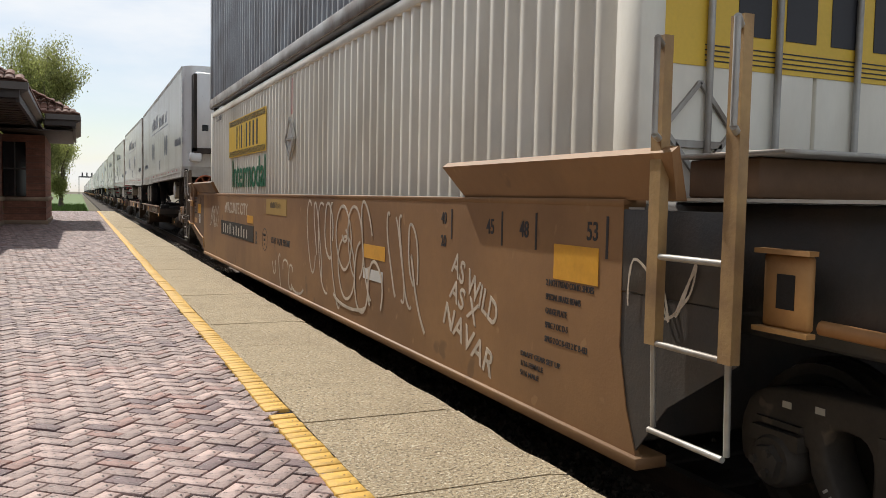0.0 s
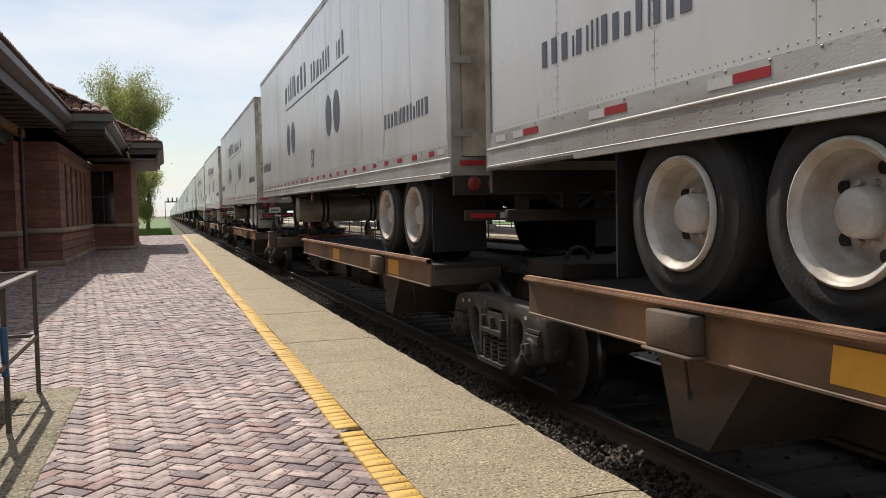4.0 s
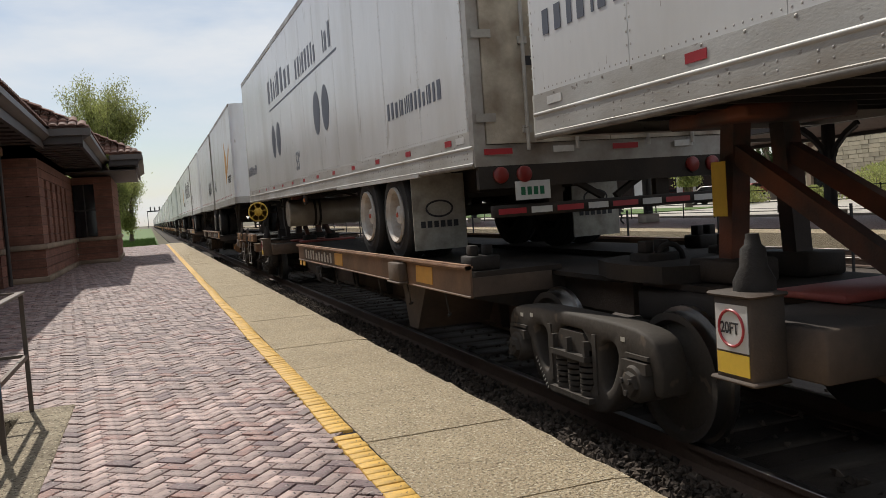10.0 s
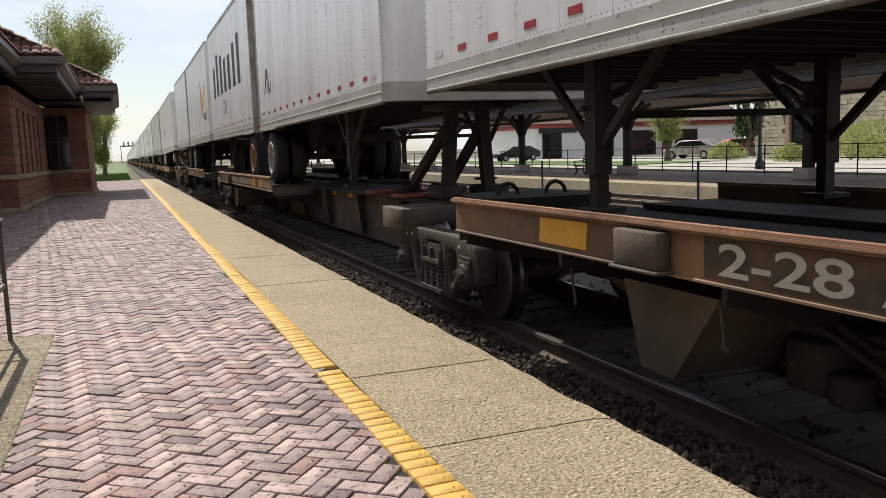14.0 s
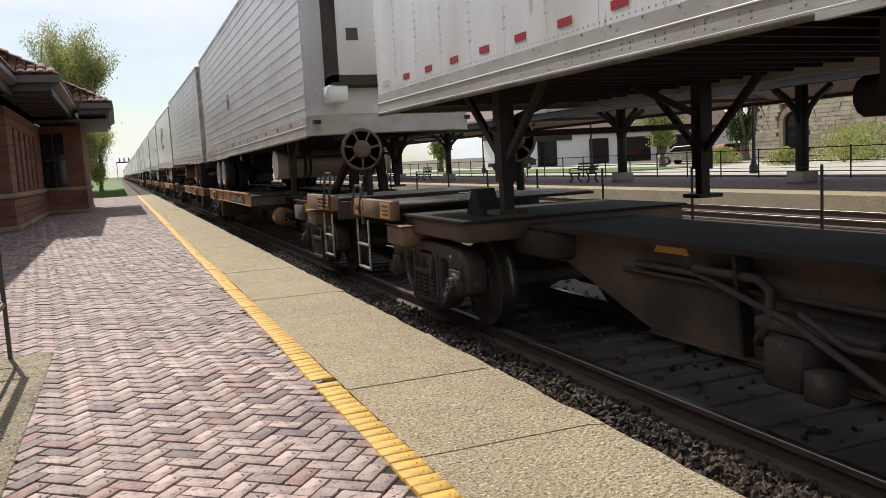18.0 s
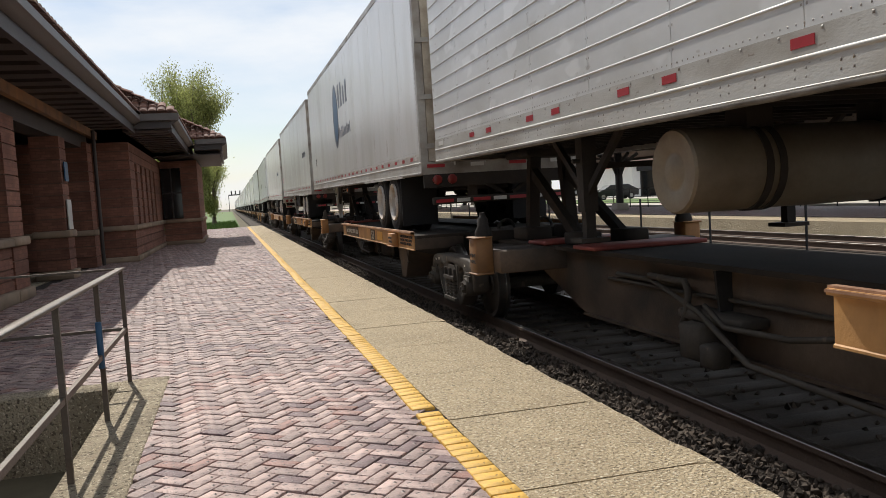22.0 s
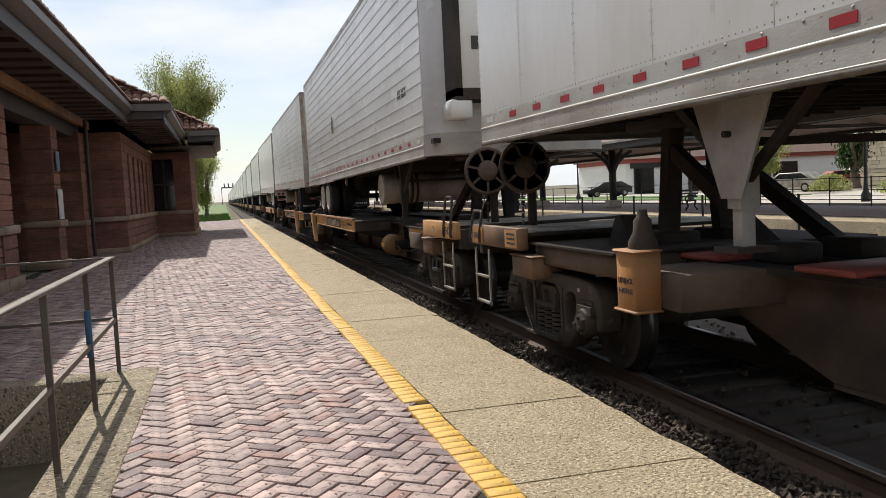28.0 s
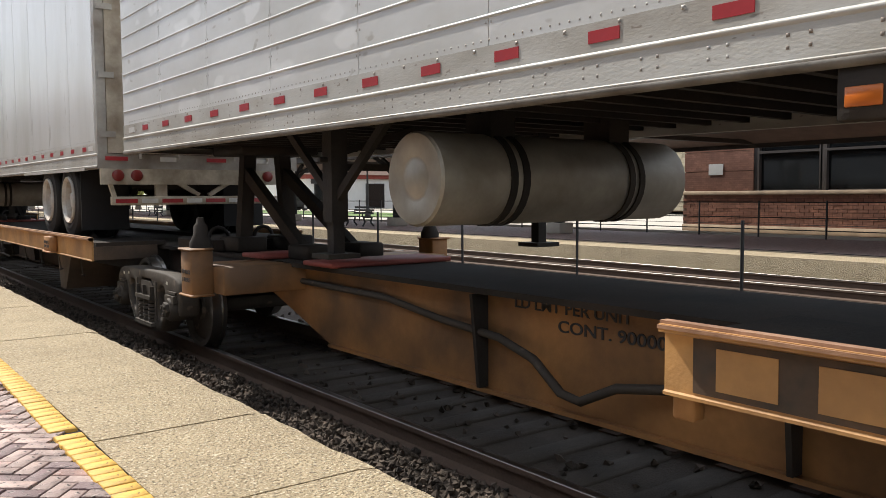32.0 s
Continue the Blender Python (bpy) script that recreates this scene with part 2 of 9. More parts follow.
M["tyre"] = mat("tyre_rubber", (0.022, 0.021, 0.020), 0.85, var=0.3, scale=5, fine=50, bump=0.3)
M["rim"] = mat("white_wheel_rim", (0.56, 0.55, 0.52), 0.5, 0.1, var=0.25, scale=6, fine=40, bump=0.1, dirt=(0.27, 0.18, 0.11), dirt_amt=0.4, dirt_scale=6)
M["rim_silver"] = mat("dull_silver_wheel_rim", (0.34, 0.335, 0.32), 0.5, 0.3, var=0.25, scale=6, fine=40, bump=0.1, dirt=(0.16, 0.12, 0.09), dirt_amt=0.45, dirt_scale=6)
M["rim_rust"] = mat("rusty_wheel_rim", (0.30, 0.15, 0.075), 0.7, 0.1, var=0.3, scale=6, fine=40, bump=0.2, dirt=(0.12, 0.07, 0.04), dirt_amt=0.4, dirt_scale=6)
M["tank"] = mat("grey_fuel_tank", (0.46, 0.42, 0.35), 0.5, 0.35, var=0.15, scale=3, fine=30, bump=0.08, dirt=(0.2, 0.17, 0.13), dirt_amt=0.4, dirt_scale=3)
M["lamp_red"] = mat("red_lamp_lens", (0.20, 0.022, 0.018), 0.3, var=0.2, scale=8, bump=0.0)
M["amber"] = mat("amber_lens", (0.55, 0.14, 0.02), 0.3, var=0.1, bump=0.0)
M["edge_grime"] = mat("grimy_rail_edge", (0.20, 0.185, 0.165), 0.65, 0.1, var=0.35, scale=3, fine=30, bump=0.15, dirt=(0.08, 0.065, 0.05), dirt_amt=0.4, dirt_scale=4)
M["tank_brown"] = mat("rusty_brown_tank", (0.27, 0.22, 0.155), 0.6, 0.1, var=0.2, scale=3, fine=30, bump=0.1, dirt=(0.13, 0.085, 0.05), dirt_amt=0.4, dirt_scale=3)
M["red_tape"] = mat("red_reflector_tape", (0.38, 0.028, 0.036), 0.4, var=0.12, scale=8, bump=0.0)
M["white_tape"] = mat("white_reflector_tape", (0.62, 0.61, 0.58), 0.4, var=0.12, scale=8, bump=0.0)
M["orange_tape"] = mat("yellow_reflector_plate", (0.68, 0.34, 0.035), 0.45, var=0.15, scale=8, bump=0.0)
M["spine_paint"] = mat("weathered_orange_paint", (0.40, 0.19, 0.065), 0.62, var=0.25, scale=1.6, fine=20, bump=0.2, dirt=(0.10, 0.06, 0.035), dirt_amt=0.5, dirt_scale=1.5)
M["spine_worn"] = mat("sun_faded_orange_paint", (0.55, 0.30, 0.11), 0.6, var=0.22, scale=1.8, fine=22, bump=0.2, dirt=(0.22, 0.11, 0.05), dirt_amt=0.4, dirt_scale=2.0)
# dirty brown, darkened further for the shade under the trailers
M["spine_dark"] = mat("dirty_shaded_brown_paint", (0.14, 0.095, 0.065), 0.75, var=0.35, scale=1.6, fine=20, bump=0.3, dirt=(0.03, 0.025, 0.022), dirt_amt=0.5, dirt_scale=1.4)
M["deck"] = mat("black_steel_deck", (0.034, 0.030, 0.027), 0.9, var=0.35, scale=2, fine=25, bump=0.3, dirt=(0.075, 0.054, 0.040), dirt_amt=0.25, spec=0.2)
M["cast"] = mat("cast_bogie_steel", (0.075, 0.062, 0.050), 0.75, 0.0, var=0.4, scale=4, fine=36, bump=0.3, bump_scale=26, dirt=(0.035, 0.030, 0.026), dirt_amt=0.4, dirt_scale=4, spec=0.35, speck=[((0.15, 0.115, 0.085), 7, 0.66, 0.6)])
M["wheel_steel"] = mat("bright_wheel_tread", (0.30, 0.29, 0.28), 0.3, 1.0, var=0.1, bump=0.0)
M["ortho_orange"] = mat("orange_red_hitch_paint", (0.42, 0.10, 0.03), 0.6, var=0.25, scale=3, fine=30, bump=0.2, dirt=(0.08, 0.04, 0.03), dirt_amt=0.4, dirt_scale=3)
M["yellow_wheel"] = mat("yellow_handbrake_paint", (0.50, 0.30, 0.03), 0.55, var=0.2, scale=4, bump=0.1)
M["black_ink"] = mat("black_lettering", (0.03, 0.03, 0.035), 0.6, var=0.15, bump=0.0)
M["grey_ink"] = mat("blue_grey_lettering", (0.10, 0.11, 0.14), 0.5, var=0.15, bump=0.0)
M["white_ink"] = mat("white_lettering", (0.50, 0.47, 0.41), 0.6, var=0.2, bump=0.0)
M["green_ink"] = mat("green_lettering", (0.012, 0.13, 0.06), 0.5, var=0.1, bump=0.0)
M["yellow_sign"] = mat("yellow_container_sign", (0.72, 0.47, 0.05), 0.5, var=0.12, bump=0.0)
M["ochre_panel"] = mat("faded_ochre_paint", (0.42, 0.27, 0.075), 0.6, var=0.2, scale=2, bump=0.05, dirt=(0.3, 0.18, 0.07), dirt_amt=0.3)
M["red_plank"] = mat("red_oxide_paint", (0.28, 0.06, 0.045), 0.6, var=0.25, scale=4, bump=0.15)
M["container"] = mat("ivory_container_paint", (0.80, 0.76, 0.66), 0.42, var=0.08, scale=1.2, fine=18, bump=0.08, dirt=(0.45, 0.39, 0.30), dirt_amt=0.22, dirt_scale=1.3, stretch=(1, 1, 0.4))
M["container_grey"] = mat("grey_container_paint", (0.30, 0.32, 0.34), 0.5, var=0.15, scale=1.2, fine=18, bump=0.08, dirt=(0.14, 0.13, 0.12), dirt_amt=0.3, dirt_scale=1.3)
M["well_paint"] = mat("faded_brown_orange_paint", (0.31, 0.165, 0.068), 0.6, var=0.16, scale=0.8, fine=14, bump=0.1, dirt=(0.16, 0.082, 0.038), dirt_amt=0.42, dirt_scale=0.9, speck=[((0.10, 0.06, 0.035), 3.2, 0.66, 0.5), ((0.42, 0.25, 0.12), 6.0, 0.68, 0.4)])
M["rail_brown"] = mat("dirty_brown_rail_paint", (0.24, 0.135, 0.075), 0.65, var=0.3, scale=1.8, fine=22, bump=0.2, dirt=(0.07, 0.045, 0.03), dirt_amt=0.5, dirt_scale=1.6)
M["ladder_paint"] = mat("weathered_ladder_paint", (0.38, 0.24, 0.10), 0.6, var=0.25, scale=3, fine=30, bump=0.2, dirt=(0.16, 0.09, 0.05), dirt_amt=0.4, dirt_scale=4)
M["rail_dark"] = mat("dark_stencil_panel", (0.05, 0.038, 0.03), 0.7, var=0.35, scale=4, fine=30, bump=0.1, dirt=(0.16, 0.09, 0.05), dirt_amt=0.3, dirt_scale=5)
# paler than the rail's face: sunlight on the top edge is in the colour
M["rail_lip"] = mat("scuffed_sunlit_rail_edge", (0.46, 0.27, 0.17), 0.5, 0.1, var=0.3, scale=3, fine=30, bump=0.2, dirt=(0.20, 0.10, 0.06), dirt_amt=0.5, dirt_scale=4)
# dark paint of the end panel, also the shade in the end recess
M["charcoal"] = mat("charcoal_end_paint_and_shade", (0.045, 0.043, 0.042), 0.6, var=0.3, scale=2, fine=25, bump=0.2, dirt=(0.09, 0.06, 0.04), dirt_amt=0.3, dirt_scale=2)
M["wheel_red"] = mat("red_handbrake_paint", (0.42, 0.075, 0.035), 0.55, var=0.25, scale=4, bump=0.15, dirt=(0.12, 0.05, 0.03), dirt_amt=0.3, dirt_scale=5)
M["flap_pale"] = mat("pale_speckled_flap", (0.46, 0.44, 0.38), 0.7, var=0.3, scale=6, fine=40, bump=0.2, dirt=(0.16, 0.14, 0.11), dirt_amt=0.4, dirt_scale=6)
M["well_end"] = mat("grimy_brown_end_paint", (0.19, 0.10, 0.048), 0.65, var=0.25, scale=1.5, fine=18, bump=0.15, dirt=(0.085, 0.05, 0.03), dirt_amt=0.45, dirt_scale=1.6)
M["flap_black"] = mat("black_rubber_flap", (0.013, 0.012, 0.012), 0.8, var=0.3, scale=4, bump=0.2)
M["slate"] = mat("grey_slate", (0.13, 0.135, 0.14), 0.6, var=0.3, scale=2, fine=14, bump=0.3)
M["rim_dark"] = mat("black_wheel_rim", (0.03, 0.03, 0.03), 0.45, 0.2, var=0.3, scale=6, bump=0.1)
M["hitch_paint"] = mat("scorched_hitch_paint", (0.05, 0.036, 0.030), 0.65, var=0.3, scale=3, fine=30, bump=0.2, dirt=(0.40, 0.10, 0.03), dirt_amt=0.20, dirt_scale=1.7)
M["graffiti"] = mat("white_spray_paint", (0.54, 0.46, 0.37), 0.7, var=0.35, scale=5, bump=0.0)
M["grass"] = mat("grass_blades", (0.10, 0.17, 0.03), 0.8, var=0.35, scale=1.2, fine=20, bump=0.3, island_var=0.3)
M["earth"] = mat("ground_soil", (0.13, 0.11, 0.07), 0.95, var=0.4, scale=0.2, fine=6, bump=0.4)
M["asphalt"] = mat("asphalt", (0.055, 0.053, 0.05), 0.9, var=0.3, scale=1, fine=60, bump=0.4)
M["pale_paving"] = mat("pale_street_concrete", (0.46, 0.42, 0.36), 0.9, var=0.2, scale=1, fine=40, bump=0.3)
M["leaf"] = mat("spring_leaf", (0.33, 0.35, 0.12), 0.6, var=0.2, scale=3, bump=0.0, island_var=0.45)
M["leaf_dark"] = mat("dark_leaf", (0.05, 0.085, 0.022), 0.65, var=0.2, scale=3, bump=0.0, island_var=0.45)
for key in ("leaf", "leaf_dark"):
    # thin leaves let half the light through
    nt = M[key].node_tree
    tr, mixer = nt.nodes.new("ShaderNodeBsdfTranslucent"), nt.nodes.new("ShaderNodeMixShader")
    body = nt.nodes["Principled BSDF"]
    nt.links.new(body.inputs["Base Color"].links[0].from_socket, tr.inputs["Color"])
    nt.links.new(body.outputs[0], mixer.inputs[1])
    nt.links.new(tr.outputs[0], mixer.inputs[2])
    mixer.inputs[0].default_value = 0.5
    nt.links.new(mixer.outputs[0], nt.nodes["Material Output"].inputs[0])
M["bark"] = mat("grey_bark", (0.13, 0.10, 0.075), 0.9, var=0.35, scale=4, fine=30, bump=0.5)
M["shed_white"] = mat("white_painted_wall", (0.72, 0.72, 0.70), 0.6, var=0.08, scale=2, bump=0.1)
M["shingle"] = mat("brown_roof_shingle", (0.17, 0.11, 0.085), 0.85, var=0.3, scale=3, fine=30, bump=0.4)
M["rock_wall"] = mat("buff_ashlar_stone", (0.43, 0.37, 0.27), 0.9, var=0.25, scale=2, fine=30, bump=0.6, obj_var=0.15, island_var=0.2)
M["iron"] = mat("black_painted_iron", (0.03, 0.03, 0.032), 0.5, 0.3, var=0.2, bump=0.1)
M["lamp_glass"] = mat("milky_lamp_glass", (0.6, 0.6, 0.56), 0.3, var=0.05, bump=0.0)


# ---------------- mesh helpers ----------------
def box(bm, x0, x1, y0, y1, z0, z1):
    """A box between two corners."""
    v = [bm.verts.new(p) for p in ((x0, y0, z0), (x1, y0, z0), (x1, y1, z0), (x0, y1, z0), (x0, y0, z1), (x1, y0, z1), (x1, y1, z1), (x0, y1, z1))]
    for f in ((0, 3, 2, 1), (4, 5, 6, 7), (0, 1, 5, 4), (1, 2, 6, 5), (2, 3, 7, 6), (3, 0, 4, 7)):
        bm.faces.new([v[i] for i in f])
    return v


def beam(bm, a, b, w, h=None, up=(0, 0, 1)):
    """A bar of section w x h from a to b."""
    a, b = Vector(a), Vector(b)
    d = (b - a).normalized()
    s = d.cross(Vector(up))
    s = s.normalized() if s.length > 1e-4 else Vector((1, 0, 0))
    u = s.cross(d)
    s, u = s * w / 2, u * (h or w) / 2
    v = [bm.verts.new(p + i * s + j * u) for p in (a, b) for i, j in ((-1, -1), (1, -1), (1, 1), (-1, 1))]
    for f in ((3, 2, 1, 0), (4, 5, 6, 7), (0, 1, 5, 4), (1, 2, 6, 5), (2, 3, 7, 6), (3, 0, 4, 7)):
        bm.faces.new([v[i] for i in f])


def tube(bm, a, b, r, r2=None, seg=12, caps=True):
    """A round bar from a to b."""
    a, b = Vector(a), Vector(b)
    d = (b - a).normalized()
    s = d.orthogonal().normalized()
    u = d.cross(s)
    r2 = r if r2 is None else r2
    ra = [bm.verts.new(a + r * (math.cos(q) * s + math.sin(q) * u)) for q in (2 * math.pi * i / seg for i in range(seg))]
    rb = [bm.verts.new(b + r2 * (math.cos(q) * s + math.sin(q) * u)) for q in (2 * math.pi * i / seg for i in range(seg))]
    for i in range(seg):
        bm.faces.new((ra[i], ra[(i + 1) % seg], rb[(i + 1) % seg], rb[i])).smooth = True
    if caps:
        bm.faces.new(list(reversed(ra)))
        bm.faces.new(rb)


def lathe(bm, axis0, axis1, profile, seg=24, caps=True):
    """A turned body: profile rows of (share of the way from axis0 to axis1 in metres, radius)."""
    a, b = Vector(axis0), Vector(axis1)
    d = (b - a).normalized()
    s = d.orthogonal().normalized()
    u = d.cross(s)
    rings = []
    for h, r in profile:
        c = a + d * h
        rings.append([bm.verts.new(c + max(r, 1e-4) * (math.cos(q) * s + math.sin(q) * u)) for q in (2 * math.pi * i / seg for i in range(seg))])
    for p, q in zip(rings, rings[1:]):
        for i in range(seg):
            bm.faces.new((p[i], p[(i + 1) % seg], q[(i + 1) % seg], q[i])).smooth = True
    if caps:
        bm.faces.new(list(reversed(rings[0])))
        bm.faces.new(rings[-1])


def pipe(bm, pts, r, seg=8):
    """One bent round bar through all the points."""
    pts = [Vector(p) for p in pts]
    s = (pts[1] - pts[0]).orthogonal().normalized()
    rings = []
    for i, p in enumerate(pts):
        d = (pts[min(i + 1, len(pts) - 1)] - pts[max(i - 1, 0)]).normalized()
        s = (s - d * s.dot(d)).normalized()
        u = d.cross(s)
        rings.append([bm.verts.new(p + r * (math.cos(q) * s + math.sin(q) * u)) for q in (2 * math.pi * k / seg for k in range(seg))])
    for a, b in zip(rings, rings[1:]):
        for i in range(seg):
            bm.faces.new((a[i], a[(i + 1) % seg], b[(i + 1) % seg], b[i])).smooth = True
    bm.faces.new(list(reversed(rings[0])))
    bm.faces.new(rings[-1])


def prism(bm, pts, axis, lo, hi):
    """A flat outline (pairs of coordinates) drawn out along an axis."""
    def put(p, h):
        c = {"x": (h, p[0], p[1]), "y": (p[0], h, p[1]), "z": (p[0], p[1], h)}[axis]
        return bm.verts.new(c)
    a, b = [put(p, lo) for p in pts], [put(p, hi) for p in pts]
    bm.faces.new(list(reversed(a)))
    bm.faces.new(b)
    for i in range(len(pts)):
        j = (i + 1) % len(pts)
        bm.faces.new((a[i], a[j], b[j], b[i]))


def mesh_of(bm, name):
    bmesh.ops.recalc_face_normals(bm, faces=bm.faces)
    me = bpy.data.meshes.new(name)
    bm.to_mesh(me)
    bm.free()
    me.set_sharp_from_angle(angle=radians(50))
    return me


def part(name, bm, material, parent=None, label="", bevel=0.0):
    """Links a bmesh as one mesh object under a thing or a part."""
    if bevel:
        bmesh.ops.bevel(bm, geom=[e for e in bm.edges], offset=bevel, segments=1, affect="EDGES", clamp_overlap=True)
    me = mesh_of(bm, name)
    me.materials.append(M[material])
    ob = new(name, me)
    ob.parent = parent
    if label:
        ob["label"] = label
    return ob


def piece(name, me, parent, x, y, z, rz=0.0):
    """Another object on a shared mesh."""
    ob = new(name, me)
    ob.parent = parent
    ob.location = (x, y, z)
    if rz:
        ob.rotation_euler = (0, 0, rz)
    return ob


def thing(name, label, category, group="", kind="", at=(0, 0, 0)):
    ob = new(name)
    ob.location = at
    return tagged(ob, label, category, group, kind)


def boxes(name, material, parent, *rows, label="", bevel=0.0):
    """One part of several boxes that belong together."""
    bm = bmesh.new()
    for r in rows:
        box(bm, *r)
    return part(name, bm, material, parent, label, bevel)


def letters(words):
    """Meshes of lines of text in the built-in font, one metre tall, made while the scene is still small."""
    made = {}
    for body in words:
        cu = bpy.data.curves.new("writing", "FONT")
        cu.body, cu.size, cu.extrude, cu.offset = body, 1.0, 0.005, 0.012
        ob = bpy.data.objects.new("writing", cu)
        scene.collection.objects.link(ob)
        made[body] = bpy.data.meshes.new_from_object(ob.evaluated_get(bpy.context.evaluated_depsgraph_get()))
        bpy.data.objects.remove(ob)
        bpy.data.curves.remove(cu)
    return made


TEXTS = letters(("53'", "2-28 / 1-57", "LIFT/JACK", "HERE", "52", "Intermodal", "A-END", "15", "20FT", "TWIN 28-ALL PURPOSE SPINE CAR", "2 INCH TREAD COND. SHOES", "SPECIAL BRAKE BEAMS", "GAUGE PLATE", "SPRG 7 OC D-5", "SPRG 2 OC B-432 2 IC B-433", "DRAFT GEAR SET UP", "1/16 FEMALE", "5/16 MALE", "EXCEEDS", "PLATE", "H", "53", "48", "45", "40", "20", "B", "2-28", "WIRELESS", "CONTROLLED", "UNIT", "FREIGHT", "AIR RIDE EQUIPPED", "AIR RIDE", "PURPOSE SPINE CAR", "ALL PURPOSE SPINE CAR",
                 "53' ALL PURPOSE SPINE CAR", "LD LMT PER UNIT", "CONT. 90000", "LD LMT  116,700  PER UNIT", "eVACUATE CITY", "AS WILD", "AS X", "NAVAR", "NO 20 FT CONTAINER", "B-END",
                 "LOWER PEDESTALS BEFORE", "LOADING TRAILER, RAISE", "PEDESTALS FOR CONTAINERS", "CAR EQUIPPED WITH TWO HAND", "BRAKES. APPLY RELEASE HAND", "BRAKE AT BOTH ENDS OF CAR", "LIFT HERE"))


def text_mesh(body, size):
    me = TEXTS[body].copy()
    me.transform(Matrix.Diagonal((size, size, 0.4, 1)))
    return me


def side_text(body, size, material, parent, x, y, z, width=None, name="lettering", end=None, tilt=0.0):
    """Writing on a face that looks towards -x: it reads from +y to -y. y is where it begins, end where it ends, tilt its slope downwards in degrees."""
    me = text_mesh(body, size)
    if end is not None:
        width = (y - end) / max(v.co.x for v in me.vertices)
    me.transform(Matrix.Rotation(radians(-tilt), 4, "Z"))
    me.transform(Matrix.Translation((x, y, z)) @ Matrix(((0, 0, -1, 0), (-1, 0, 0, 0), (0, 1, 0, 0), (0, 0, 0, 1))) @ Matrix.Diagonal(((width or 1.0), 1, 1, 1)))
    me.materials.append(M[material])
    ob = new(name, me)
    ob.parent = parent
    return tagged(ob, kind="stuff")

# ---------------- plan ----------------
XC, ZR = 3.955, -0.20            # centre line of the train's track, top of its rails
EDGE, YEL0, YEL1 = 2.225, 1.03, 1.185
SLAB, SLAB0 = 1.327, 4.836

# ---------------- ground, tracks, platforms ----------------
ground = tagged(new("ground"), "flat dark soil and gravel around the railway", "ground", kind="structure")
bm = bmesh.new()
v = [bm.verts.new(p) for p in ((-1500, -300, -0.62), (1500, -300, -0.62), (1500, 3000, -0.62), (-1500, 3000, -0.62))]
bm.faces.new(v)
part("soil", bm, "earth", ground)


def ballast_bed(name, xc, y0, y1, stones, seed):
    """A ballast bed with loose stones on its upper side."""
    bed = tagged(new(name), "dark crushed-stone ballast between the rails and the platform", "ballast", kind="stuff")
    bm = bmesh.new()
    prism(bm, ((xc - 2.15, -0.62), (xc + 2.15, -0.62), (xc + 2.15, ZR - 0.20), (xc - 2.15, ZR - 0.20)), "y", y0, y1)
    part("bed", bm, "ballast", bed)
    if stones:
        rnd = random.Random(seed)
        vs, fs = [], []
        for _ in range(stones):
            y = y0 + 2 + (rnd.random() ** 1.7) * (min(y1, 40) - y0)
            x = xc + rnd.uniform(-1.72, 1.75)
            if rnd.random() < 0.45:
                x = xc - rnd.uniform(0.8, 1.72)
            r = rnd.uniform(0.022, 0.045)
            h = 0.0
            if rnd.random() < 0.62:
                # heaped against the platform's edge
                x, y, r = rnd.uniform(EDGE - 0.03, xc - 0.82), 2.0 + 24.0 * rnd.random() ** 1.6, rnd.uniform(0.016, 0.034)
                h = 0.05 * rnd.random()
            c = Vector((x, y, ZR - 0.2 + r * 0.4 + h))
            q = Euler((rnd.uniform(0, 6), rnd.uniform(0, 6), rnd.uniform(0, 6))).to_matrix()
            k = len(vs)
            for p in ((1, 0, 0), (-1, 0.2, 0), (0, 1, 0.2), (0.1, -1, 0), (0, 0.1, 0.8), (0, 0, -0.8)):
                vs.append(c + q @ (Vector(p) * r * rnd.uniform(0.75, 1.25)))
            fs += [(k + a, k + b, k + d) for a, b, d in ((0, 2, 4), (2, 1, 4), (1, 3, 4), (3, 0, 4), (2, 0, 5), (1, 2, 5), (3, 1, 5), (0, 3, 5))]
        me = bpy.data.meshes.new("loose_stones")
        me.from_pydata(vs, [], fs)
        me.materials.append(M["ballast"])
        ob = new("loose_stones", me)
        ob.parent = bed
        tagged(ob, kind="stuff")
    return bed


